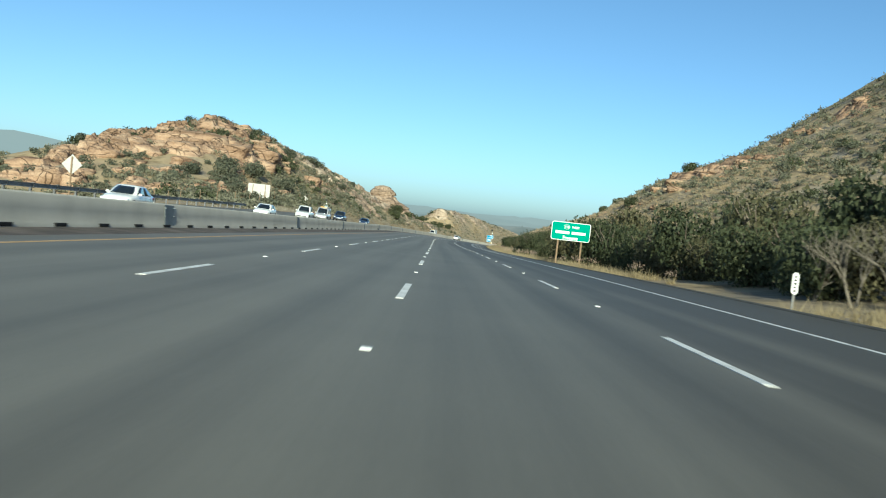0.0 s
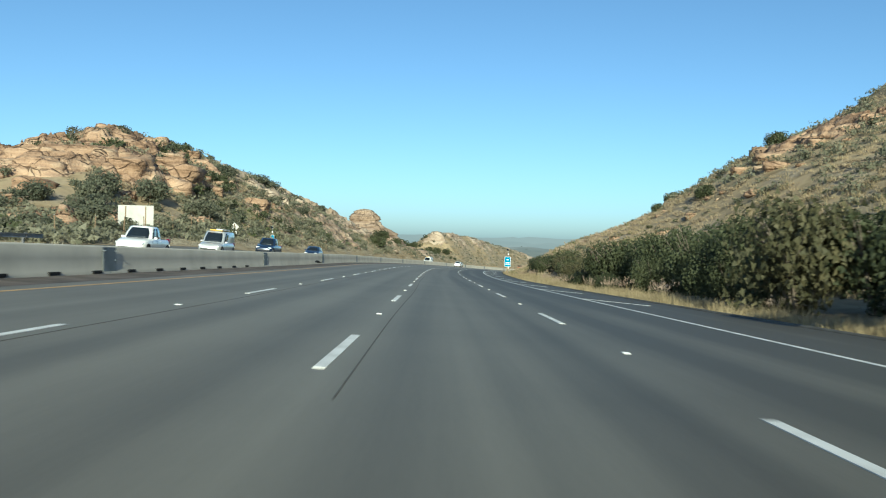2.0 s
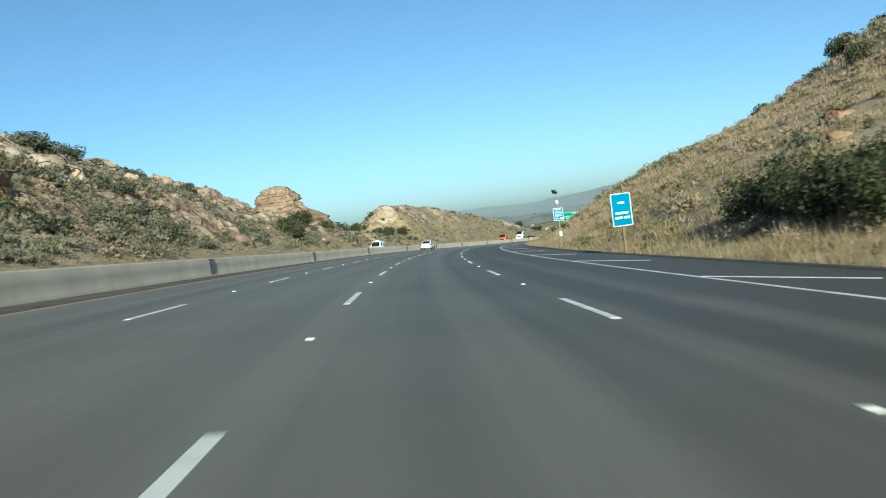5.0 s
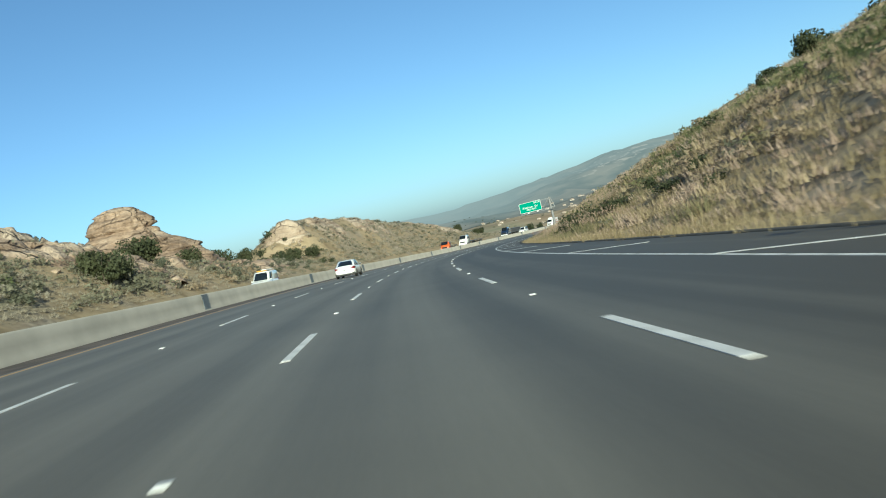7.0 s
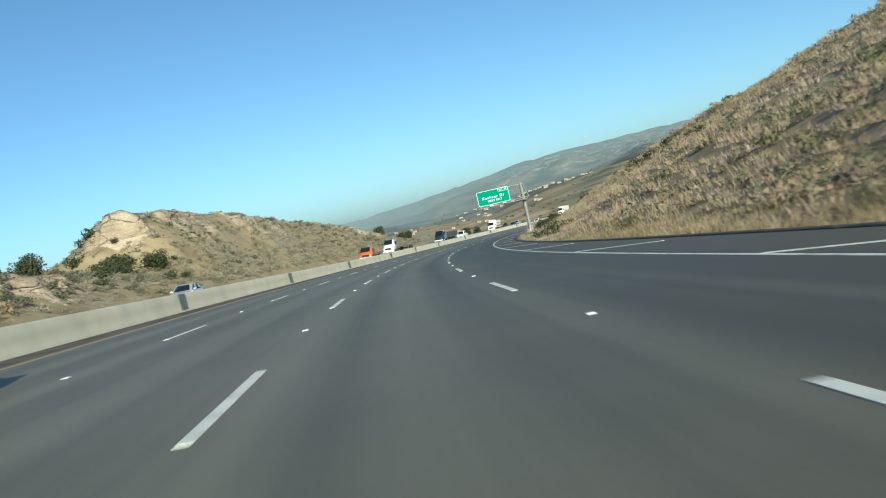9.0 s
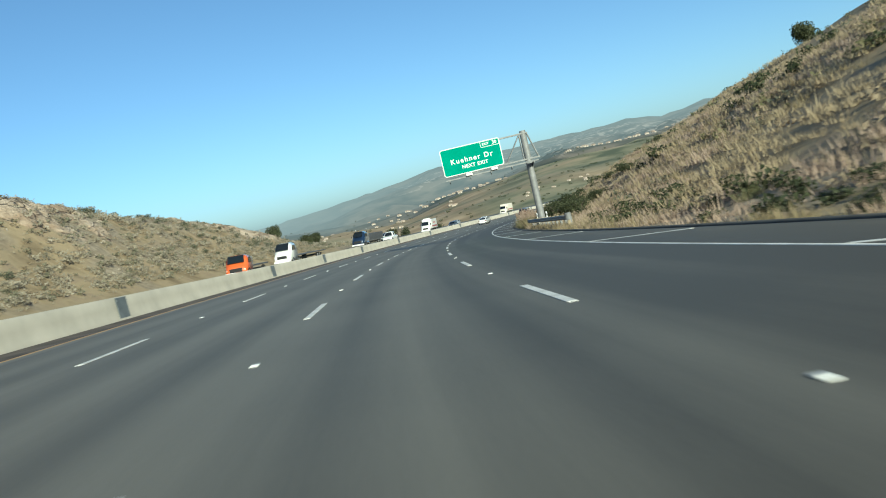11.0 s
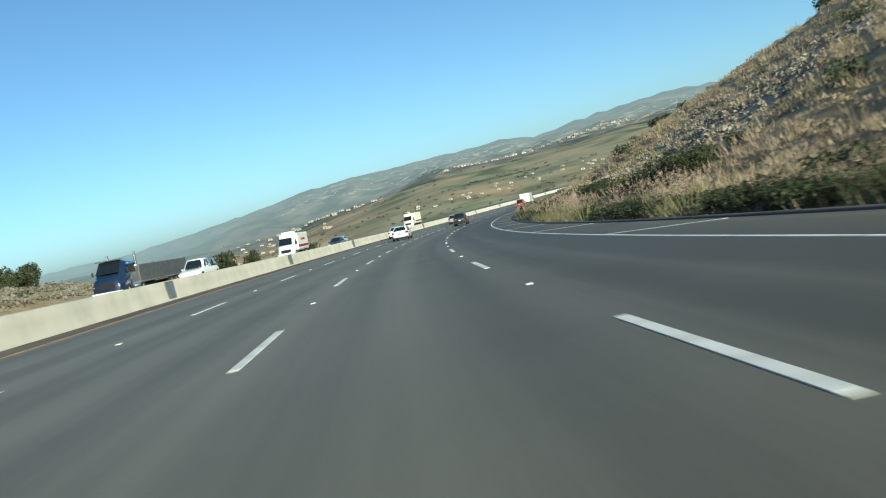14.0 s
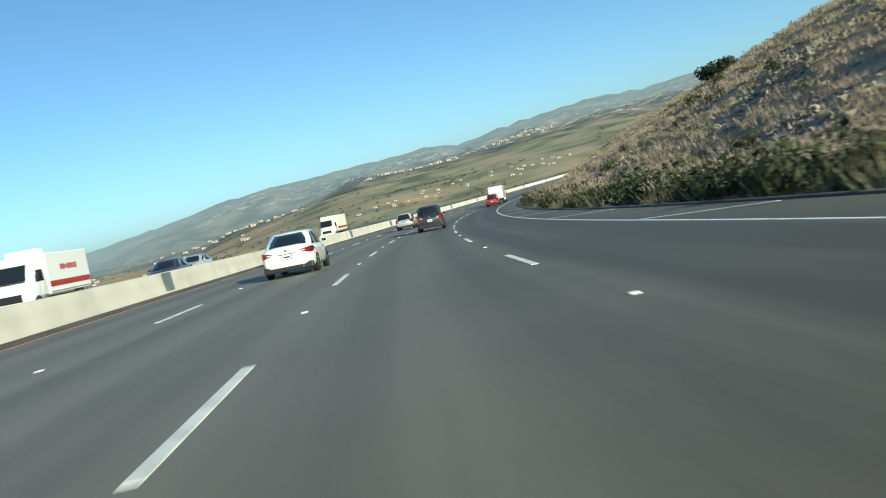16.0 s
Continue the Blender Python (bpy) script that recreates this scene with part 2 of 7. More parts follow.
def leafy(name, colours, each=0.45, calm=0.0):
    """Leaves: a colour for each leaf clump, thin, a little light let through. calm: how far the blades of a tuft are lit as one mass."""
    m, n, l, b = nodes_of(name)
    geo, info = n.new("ShaderNodeNewGeometry"), n.new("ShaderNodeObjectInfo")
    tc, tex = n.new("ShaderNodeTexCoord"), n.new("ShaderNodeTexNoise")
    tex.inputs["Scale"].default_value, tex.inputs["Detail"].default_value = 0.35, 3
    l.new(tc.outputs["Object"], tex.inputs["Vector"])
    a = n.new("ShaderNodeMath")
    a.operation = "MULTIPLY_ADD"
    a.inputs[1].default_value = each
    l.new(geo.outputs["Random Per Island"], a.inputs[0])
    speck, lift = n.new("ShaderNodeTexNoise"), n.new("ShaderNodeMath")
    speck.inputs["Scale"].default_value, speck.inputs["Detail"].default_value = 5.0, 5
    l.new(tc.outputs["Object"], speck.inputs["Vector"])
    mean = n.new("ShaderNodeMath")
    mean.operation = "MULTIPLY_ADD"
    mean.inputs[1].default_value = 0.7
    l.new(speck.outputs["Fac"], mean.inputs[0])
    l.new(tex.outputs["Fac"], mean.inputs[2])
    lift.operation = "ADD"
    lift.inputs[1].default_value = (0.45 - each) / 2 - 0.35
    l.new(mean.outputs[0], lift.inputs[0])
    l.new(lift.outputs[0], a.inputs[2])
    c = n.new("ShaderNodeMath")
    c.operation = "MULTIPLY_ADD"
    c.inputs[1].default_value = 0.3
    l.new(info.outputs["Random"], c.inputs[0])
    l.new(a.outputs[0], c.inputs[2])
    ramp = n.new("ShaderNodeValToRGB")
    e = ramp.color_ramp.elements
    while len(e) < len(colours):
        e.new(0.5)
    for k, col in enumerate(colours):
        e[k].position = 0.4 + 0.75 * k / max(1, len(colours) - 1) if len(colours) < 2 else 0.35 + 0.6 * k / (len(colours) - 1)
        e[k].color = (*col, 1)
    l.new(c.outputs[0], ramp.inputs["Fac"])
    l.new(ramp.outputs["Color"], b.inputs["Base Color"])
    b.inputs["Roughness"].default_value = 0.7
    thin, both = n.new("ShaderNodeBsdfTranslucent"), n.new("ShaderNodeMixShader")
    l.new(ramp.outputs["Color"], thin.inputs["Color"])
    both.inputs["Fac"].default_value = 0.45
    l.new(b.outputs[0], both.inputs[1])
    l.new(thin.outputs[0], both.inputs[2])
    if calm:
        lean = n.new("ShaderNodeMix")
        lean.data_type = "VECTOR"
        lean.inputs["Factor"].default_value, lean.inputs["B"].default_value = calm, (0, 0, 1)
        l.new(geo.outputs["Normal"], lean.inputs["A"])
        l.new(lean.outputs["Result"], b.inputs["Normal"])
    l.new(both.outputs[0], n["Material Output"].inputs["Surface"])
    return m


def ground_material():
    """Dry grass, bare earth and pale rock by noise and by steepness; paler and greener far off in the valley, its high
    slopes tinted bluish as painted haze.
    """
    m, n, l, b = nodes_of("hillside")
    tc, geo = n.new("ShaderNodeTexCoord"), n.new("ShaderNodeNewGeometry")

    def tex(scale, detail=5):
        t = n.new("ShaderNodeTexNoise")
        t.inputs["Scale"].default_value, t.inputs["Detail"].default_value = scale, detail
        l.new(tc.outputs["Object"], t.inputs["Vector"])
        return t

    def ramp(fac, stops):
        r = n.new("ShaderNodeValToRGB")
        e = r.color_ramp.elements
        while len(e) < len(stops):
            e.new(0.5)
        for k, (p, c) in enumerate(stops):
            e[k].position, e[k].color = p, (*c, 1)
        l.new(fac, r.inputs["Fac"])
        return r

    def blend(fac, one, two):
        x = n.new("ShaderNodeMix")
        x.data_type = "RGBA"
        l.new(fac, x.inputs["Factor"])
        l.new(one, x.inputs["A"])
        l.new(two, x.inputs["B"])
        return x.outputs["Result"]

    grass = ramp(tex(0.3, 8).outputs["Fac"], [(.3, (.2, .155, .098)), (.42, (.29, .225, .14)), (.52, (.36, .285, .18)), (.62, (.33, .255, .17)), (.74, (.25, .2, .13))])
    earth = ramp(tex(1.3).outputs["Fac"], [(.35, (.23, .19, .14)), (.65, (.36, .305, .23))])
    green = ramp(tex(0.6, 6).outputs["Fac"], [(.35, (.06, .085, .03)), (.65, (.15, .17, .06))])
    shale = ramp(tex(1.6, 8).outputs["Fac"], [(.36, (.13, .115, .095)), (.46, (.29, .265, .22)), (.56, (.41, .38, .325)), (.66, (.25, .22, .175))])
    patch = ramp(tex(0.09, 7).outputs["Fac"], [(.5, (0, 0, 0)), (.62, (1, 1, 1))])
    near = blend(patch.outputs["Color"], grass.outputs["Color"], earth.outputs["Color"])
    cover, split = n.new("ShaderNodeAttribute"), n.new("ShaderNodeSeparateColor")
    cover.attribute_name = "cover"
    l.new(cover.outputs["Color"], split.inputs[0])
    near = blend(split.outputs["Green"], near, green.outputs["Color"])
    near = blend(split.outputs["Red"], near, shale.outputs["Color"])
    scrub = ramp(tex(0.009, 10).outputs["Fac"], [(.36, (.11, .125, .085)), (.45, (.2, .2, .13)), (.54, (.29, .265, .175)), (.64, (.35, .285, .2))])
    # bluish greys put haze into the base colour of the high far slopes
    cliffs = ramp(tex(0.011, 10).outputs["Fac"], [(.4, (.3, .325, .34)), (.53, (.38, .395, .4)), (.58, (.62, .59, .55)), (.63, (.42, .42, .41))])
    pos = n.new("ShaderNodeSeparateXYZ")
    l.new(tc.outputs["Object"], pos.inputs[0])

    def grade(sock, a, z):
        g = n.new("ShaderNodeMapRange")
        g.inputs["From Min"].default_value, g.inputs["From Max"].default_value = a, z
        l.new(sock, g.inputs["Value"])
        return g.outputs["Result"]

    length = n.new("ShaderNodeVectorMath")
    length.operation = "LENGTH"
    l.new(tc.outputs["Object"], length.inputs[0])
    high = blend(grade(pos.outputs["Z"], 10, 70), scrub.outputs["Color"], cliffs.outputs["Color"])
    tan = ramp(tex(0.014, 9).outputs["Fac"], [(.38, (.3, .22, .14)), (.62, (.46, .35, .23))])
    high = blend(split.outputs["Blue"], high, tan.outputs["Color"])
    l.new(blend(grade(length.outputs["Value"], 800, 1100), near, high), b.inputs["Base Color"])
    b.inputs["Roughness"].default_value = 0.95
    b.inputs["Specular IOR Level"].default_value = 0.1
    bp = n.new("ShaderNodeBump")
    bp.inputs["Strength"].default_value, bp.inputs["Distance"].default_value = 0.5, 0.12
    l.new(tex(2.2, 6).outputs["Fac"], bp.inputs["Height"])
    l.new(bp.outputs[0], b.inputs["Normal"])
    return m


def range_material():
    """The hazy ranges at the edge of sight: brushy slopes with pale cliffs; their haze is painted on as a grey blue
    glow.
    """
    m, n, l, b = nodes_of("far_ranges")
    tc, cover = n.new("ShaderNodeTexCoord"), n.new("ShaderNodeAttribute")
    cover.attribute_name = "cover"
    split = n.new("ShaderNodeSeparateColor")
    l.new(cover.outputs["Color"], split.inputs[0])

    def tex(scale, stretch, stops):
        mp, t, r = n.new("ShaderNodeMapping"), n.new("ShaderNodeTexNoise"), n.new("ShaderNodeValToRGB")
        mp.inputs["Scale"].default_value = stretch
        l.new(tc.outputs["Object"], mp.inputs["Vector"])
        l.new(mp.outputs[0], t.inputs["Vector"])
        t.inputs["Scale"].default_value, t.inputs["Detail"].default_value = scale, 8
        e = r.color_ramp.elements
        while len(e) < len(stops):
            e.new(0.5)
        for k, (q, c) in enumerate(stops):
            e[k].position, e[k].color = q, (*c, 1)
        l.new(t.outputs["Fac"], r.inputs["Fac"])
        return r.outputs["Color"]

    brush = tex(0.008, (1, 1, 1.5), [(.38, (.06, .072, .06)), (.5, (.13, .125, .1)), (.62, (.22, .19, .15))])
    bare = tex(0.028, (1, 1, .3), [(.54, (0, 0, 0)), (.62, (1, 1, 1))])
    pale = n.new("ShaderNodeRGB")
    pale.outputs[0].default_value = (.48, .41, .34, 1)
    amount = n.new("ShaderNodeMath")
    amount.operation = "MULTIPLY"
    l.new(bare, amount.inputs[0])
    l.new(split.outputs["Red"], amount.inputs[1])
    mix = n.new("ShaderNodeMix")
    mix.data_type = "RGBA"
    l.new(amount.outputs[0], mix.inputs["Factor"])
    l.new(brush, mix.inputs["A"])
    l.new(pale.outputs[0], mix.inputs["B"])
    l.new(mix.outputs["Result"], b.inputs["Base Color"])
    b.inputs["Roughness"].default_value, b.inputs["Specular IOR Level"].default_value = 0.95, 0.1
    # painted haze: the slopes themselves emit grey blue, more with distance
    haze_glow, both = n.new("ShaderNodeEmission"), n.new("ShaderNodeMixShader")
    haze_glow.inputs["Color"].default_value, haze_glow.inputs["Strength"].default_value = (.33, .385, .41, 1), 0.82
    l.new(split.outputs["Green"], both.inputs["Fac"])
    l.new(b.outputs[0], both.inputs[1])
    l.new(haze_glow.outputs[0], both.inputs[2])
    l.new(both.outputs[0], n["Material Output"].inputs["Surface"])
    return m


def asphalt_material():
    """Grey asphalt with wheel tracks along the lanes, seams and fine grain. Its coordinates run across and along the freeway."""
    m, n, l, b = nodes_of("asphalt")
    uv, sep = n.new("ShaderNodeUVMap"), n.new("ShaderNodeSeparateXYZ")
    l.new(uv.outputs[0], sep.inputs[0])
    wave = n.new("ShaderNodeMath")
    wave.operation = "MULTIPLY"
    wave.inputs[1].default_value = 2 * math.pi / 1.83
    l.new(sep.outputs["X"], wave.inputs[0])
    cosine = n.new("ShaderNodeMath")
    cosine.operation = "COSINE"
    l.new(wave.outputs[0], cosine.inputs[0])
    tc = n.new("ShaderNodeTexCoord")
    fine, patch, streak = n.new("ShaderNodeTexNoise"), n.new("ShaderNodeTexNoise"), n.new("ShaderNodeTexNoise")
    fine.inputs["Scale"].default_value, fine.inputs["Detail"].default_value = 26, 4
    patch.inputs["Scale"].default_value, patch.inputs["Detail"].default_value = 0.25, 5
    l.new(tc.outputs["Object"], fine.inputs["Vector"])
    l.new(tc.outputs["Object"], patch.inputs["Vector"])
    mp = n.new("ShaderNodeMapping")
    mp.inputs["Scale"].default_value = (1.6, 0.02, 1)
    l.new(uv.outputs[0], mp.inputs["Vector"])
    streak.inputs["Scale"].default_value, streak.inputs["Detail"].default_value = 1.0, 5
    l.new(mp.outputs[0], streak.inputs["Vector"])
    lanes = n.new("ShaderNodeMapRange")
    lanes.inputs["From Min"].default_value, lanes.inputs["From Max"].default_value = 0.5, 7.0
    lanes.inputs["To Min"].default_value, lanes.inputs["To Max"].default_value = 0.12, -0.38
    l.new(sep.outputs["X"], lanes.inputs["Value"])
    total = lanes.outputs["Result"]
    for sock, k in ((cosine.outputs[0], 0.09), (fine.outputs["Fac"], 0.25), (patch.outputs["Fac"], 0.3), (streak.outputs["Fac"], 0.62)):
        x = n.new("ShaderNodeMath")
        x.operation = "MULTIPLY_ADD"
        x.inputs[1].default_value = k
        l.new(sock, x.inputs[0])
        l.new(total, x.inputs[2])
        total = x.outputs[0]
    r = n.new("ShaderNodeValToRGB")
    e = r.color_ramp.elements
    e[0].position, e[0].color = 0.3, (.08, .072, .056, 1)
    e[1].position, e[1].color = 0.9, (.205, .187, .148, 1)
    l.new(total, r.inputs["Fac"])
    l.new(r.outputs["Color"], b.inputs["Base Color"])
    b.inputs["Roughness"].default_value = 0.62
    b.inputs["Specular IOR Level"].default_value = 0.34
    bp = n.new("ShaderNodeBump")
    bp.inputs["Strength"].default_value, bp.inputs["Distance"].default_value = 0.25, 0.008
    l.new(fine.outputs["Fac"], bp.inputs["Height"])
    l.new(bp.outputs[0], b.inputs["Normal"])
    return m


HILLSIDE, RANGES, ASPHALT = ground_material(), range_material(), asphalt_material()
PAINT_WHITE = worn("white_road_paint", [(.5, .49, .46), (.72, .71, .68), (.8, .79, .76)], 0.6, 20, 0.7, 0.2)
PAINT_YELLOW = worn("yellow_road_paint", [(.42, .26, .11), (.56, .36, .17)], 0.6, 20, 0.7, 0.2)
CONCRETE = worn("barrier_concrete", [(.45, .42, .36), (.52, .485, .415), (.57, .53, .455)], 1.6, 14, 0.9, 0.3, by_piece=0.1, contrast=0.18, depth=0.01)
GREY_METAL = worn("galvanised_steel", [(.2, .205, .21), (.3, .305, .31)], 0.5, 10, 0.65, 0.1, metal=0.3)
DARK_METAL = worn("dark_steel", [(.1, .1, .105), (.17, .17, .175)], 0.4, 10, 0.5, 0.1, metal=0.5)
WOOD = worn("weathered_timber", [(.16, .11, .07), (.27, .19, .12)], 0.3, 8, 0.9, 0.4, stretch=(6, 6, 0.6))
WOOD_PALE = worn("pale_timber_block", [(.34, .27, .18), (.46, .37, .25)], 0.3, 8, 0.8, 0.3)
SIGN_GREEN = worn("green_sign_sheeting", [(.003, .23, .155), (.006, .27, .18)], 1.5, 6, 0.7, 0.0, contrast=0.1, gloss=0.12)
SIGN_BLUE = worn("blue_sign_sheeting", [(.003, .17, .32), (.006, .21, .39)], 1.0, 6, 0.7, 0.0, contrast=0.1, gloss=0.12)
SIGN_WHITE = plain("white_sign_sheeting", (.78, .79, .78), 0.45)
SIGN_BACK = worn("bare_sign_back", [(.38, .375, .355), (.47, .46, .44)], 0.8, 8, 0.6, 0.05, metal=0.2)
BLACK = plain("black_plastic", (.015, .015, .016), 0.5)
RUBBER = worn("tyre_rubber", [(.016, .016, .017), (.03, .03, .03)], 0.2, 10, 0.85, 0.2)
GLASS_DARK = plain("tinted_car_glass", (.012, .016, .02), 0.06, 0.0, 0.6)
LAMP_RED = plain("red_lamp_glass", (.15, .008, .014), 0.15, 0.0, 0.8)
LAMP_CLEAR = plain("clear_lamp_glass", (.75, .77, .78), 0.1, 0.2, 0.8)
CHROME = plain("chrome", (.7, .71, .72), 0.15, 1.0)
ALLOY = plain("alloy_wheel", (.5, .51, .52), 0.3, 0.9)
WHITE_CAR = plain("white_car_paint", (.78, .785, .765), 0.3, 0.0, 0.9)
SILVER_CAR = plain("silver_car_paint", (.55, .56, .57), 0.32, 0.4, 0.8)
GREY_CAR = plain("dark_grey_car_paint", (.05, .053, .058), 0.28, 0.3, 0.9)
BLUE_CAR = plain("dark_blue_car_paint", (.015, .03, .07), 0.28, 0.2, 0.9)
RED_CAR = plain("red_car_paint", (.38, .025, .02), 0.3, 0.1, 0.9)
ORANGE_CAR = plain("orange_truck_paint", (.62, .12, .03), 0.35, 0.0, 0.6)
YELLOW_CAR = plain("yellow_machine_paint", (.6, .33, .05), 0.45)
CREAM = plain("cream_panel", (.68, .64, .55), 0.5)


def rock_material(name, colours):
    """Weathered sandstone: stained patches, thin bedding and dark joints, all at true size."""
    m, n, l, b = nodes_of(name)
    geo, info = n.new("ShaderNodeNewGeometry"), n.new("ShaderNodeObjectInfo")

    def tex(scale, detail, vec):
        t = n.new("ShaderNodeTexNoise")
        t.inputs["Scale"].default_value, t.inputs["Detail"].default_value = scale, detail
        l.new(vec, t.inputs["Vector"])
        return t.outputs["Fac"]

    def calc(op, one, two, three=None):
        x = n.new("ShaderNodeMath")
        x.operation = op
        for k, q in enumerate((one, two, three)):
            if q is None:
                continue
            if isinstance(q, (int, float)):
                x.inputs[k].default_value = q
            else:
                l.new(q, x.inputs[k])
        return x.outputs[0]

    pos = geo.outputs["Position"]
    warp = n.new("ShaderNodeTexNoise")
    warp.inputs["Scale"].default_value, warp.inputs["Detail"].default_value = 0.35, 3
    l.new(pos, warp.inputs["Vector"])
    push = n.new("ShaderNodeVectorMath")
    push.operation = "MULTIPLY_ADD"
    push.inputs[1].default_value = (1.6, 1.6, 1.0)
    l.new(warp.outputs["Color"], push.inputs[0])
    l.new(pos, push.inputs[2])
    flat = n.new("ShaderNodeMapping")
    flat.inputs["Scale"].default_value = (0.42, 0.42, 0.85)
    flat.inputs["Rotation"].default_value = (0.12, 0.22, 0)
    l.new(push.outputs[0], flat.inputs["Vector"])
    joints = n.new("ShaderNodeTexVoronoi")
    joints.feature = "DISTANCE_TO_EDGE"
    joints.inputs["Scale"].default_value = 0.5
    l.new(flat.outputs[0], joints.inputs["Vector"])
    tight = calc("MINIMUM", calc("MAXIMUM", calc("MULTIPLY_ADD", tex(0.3, 3, push.outputs[0]), 6.0, -2.7), 0.0), 1.0)
    open_joint = calc("MINIMUM", calc("ADD", calc("MULTIPLY", joints.outputs["Distance"], 24.0), tight), 1.0)
    layer = n.new("ShaderNodeMapping")
    layer.inputs["Scale"].default_value = (0.07, 0.07, 1.2)
    layer.inputs["Rotation"].default_value = (0.1, 0.16, 0)
    l.new(push.outputs[0], layer.inputs["Vector"])
    beds = tex(1.0, 4, layer.outputs[0])
    big, small = tex(0.22, 6, pos), tex(2.6, 5, pos)
    total = calc("MULTIPLY_ADD", big, 0.9, calc("MULTIPLY_ADD", small, 0.35, calc("MULTIPLY_ADD", beds, 0.8, calc("MULTIPLY_ADD", info.outputs["Random"], 0.16, -0.6))))
    ramp = n.new("ShaderNodeValToRGB")
    e = ramp.color_ramp.elements
    while len(e) < len(colours):
        e.new(0.5)
    for k, c in enumerate(colours):
        e[k].position, e[k].color = 0.25 + 0.5 * k / (len(colours) - 1), (*c, 1)
    l.new(total, ramp.inputs["Fac"])
    # base colour goes darker along the open joints
    joint_tone = n.new("ShaderNodeMix")
    joint_tone.data_type = "RGBA"
    joint_tone.inputs["A"].default_value = (*[q * .55 for q in colours[0]], 1)
    l.new(calc("MULTIPLY_ADD", open_joint, 0.75, 0.25), joint_tone.inputs["Factor"])
    l.new(ramp.outputs["Color"], joint_tone.inputs["B"])
    l.new(joint_tone.outputs["Result"], b.inputs["Base Color"])
    b.inputs["Roughness"].default_value, b.inputs["Specular IOR Level"].default_value = 0.95, 0.15
    bp = n.new("ShaderNodeBump")
    bp.inputs["Strength"].default_value, bp.inputs["Distance"].default_value = 0.9, 0.6
    l.new(calc("MULTIPLY_ADD", open_joint, 0.45, calc("MULTIPLY_ADD", beds, 1.3, calc("MULTIPLY", small, 0.35))), bp.inputs["Height"])
    l.new(bp.outputs[0], b.inputs["Normal"])
    return m


ROCK = rock_material("orange_sandstone", [(.14, .085, .055), (.27, .175, .115), (.37, .25, .17), (.44, .32, .225)])
ROCK_PALE = rock_material("pale_sandstone", [(.18, .13, .095), (.31, .235, .17), (.41, .325, .245), (.48, .395, .31)])
ROCK_TOWER = rock_material("brown_sandstone", [(.15, .105, .075), (.27, .195, .14), (.36, .27, .2), (.43, .34, .26)])
STONE_GREY = worn("grey_shale", [(.2, .175, .14), (.33, .29, .235), (.45, .4, .335)], 1.5, 8, 0.95, 0.8, depth=0.1)
BARK = worn("grey_bark", [(.09, .07, .055), (.2, .165, .13)], 0.3, 10, 0.95, 0.6, stretch=(3, 3, 0.7))
LEAF_DARK = leafy("dark_evergreen_leaves", [(.023, .032, .015), (.052, .066, .031), (.095, .107, .05)])
LEAF_OLIVE = leafy("olive_evergreen_leaves", [(.045, .046, .022), (.09, .088, .042), (.155, .14, .072)])
LEAF_CHAPARRAL = leafy("grey_green_chaparral", [(.05, .06, .04), (.09, .103, .07), (.15, .155, .105)], .35)
LEAF_SAGE = leafy("sage_green_leaves", [(.1, .105, .068), (.165, .167, .112), (.25, .24, .165)], .3)
LEAF_GREEN = leafy("fresh_green_leaves", [(.06, .08, .03), (.1, .13, .048), (.15, .18, .072)], .3, .5)
LEAF_DRY = leafy("dry_brown_scrub", [(.27, .2, .12), (.39, .3, .185), (.5, .4, .255)], .15, .3)
LEAF_WEED = leafy("olive_grass", [(.115, .12, .052), (.205, .2, .095), (.32, .285, .155)], .3, .5)
LEAF_GREY = leafy("grey_dry_brush", [(.19, .165, .12), (.3, .265, .195), (.42, .375, .29)], .3, .4)
LEAF_BROWN = leafy("brown_brush", [(.19, .14, .088), (.3, .23, .15), (.4, .32, .215)], .25, .3)
LEAF_PINK = leafy("dry_russet_grass", [(.29, .195, .14), (.41, .29, .21), (.52, .395, .3)], .15, .3)
STRAW = leafy("straw_grass", [(.2, .15, .08), (.31, .245, .135), (.42, .34, .2)], .25, .4)


# ---- building helpers ----
def part(name, bm, material, parent=None, label="", smooth=False):
    """One mesh object from a bmesh or a mesh, under its thing."""
    if isinstance(bm, bmesh.types.BMesh):
        bmesh.ops.recalc_face_normals(bm, faces=bm.faces)
        me = bpy.data.meshes.new(name)
        bm.to_mesh(me)
        bm.free()
    else:
        me = bm
    if smooth:
        me.polygons.foreach_set("use_smooth", np.ones(len(me.polygons), bool))
    if material and not me.materials:
        me.materials.append(material)
    ob = new(name, me)
    if parent:
        ob.parent = parent
    if label:
        ob["label"] = label
    return ob


def thing(name, label, category, m=None, group="", kind=""):
    ob = new(name)
    ob.empty_display_size = 0.2
    if m is not None:
        ob.matrix_world = m
        ob.matrix_basis = m
    return tagged(ob, label, category, group, kind)


def mesh_of(name, verts, faces, uv=None):
    """A mesh from arrays; faces all of one size."""
    verts, faces = np.asarray(verts, np.float32), np.asarray(faces, np.int32)
    me = bpy.data.meshes.new(name)
    me.vertices.add(len(verts))
    me.vertices.foreach_set("co", verts.ravel())
    k = faces.shape[1]
    me.loops.add(faces.size)
    me.loops.foreach_set("vertex_index", faces.ravel())
    me.polygons.add(len(faces))
    me.polygons.foreach_set("loop_start", np.arange(0, faces.size, k, dtype=np.int32))
    if uv is not None:
        me.uv_layers.new(name="UVMap")
        me.uv_layers[0].data.foreach_set("uv", np.asarray(uv, np.float32)[faces.ravel()].ravel())
    me.update(calc_edges=True)
    return me


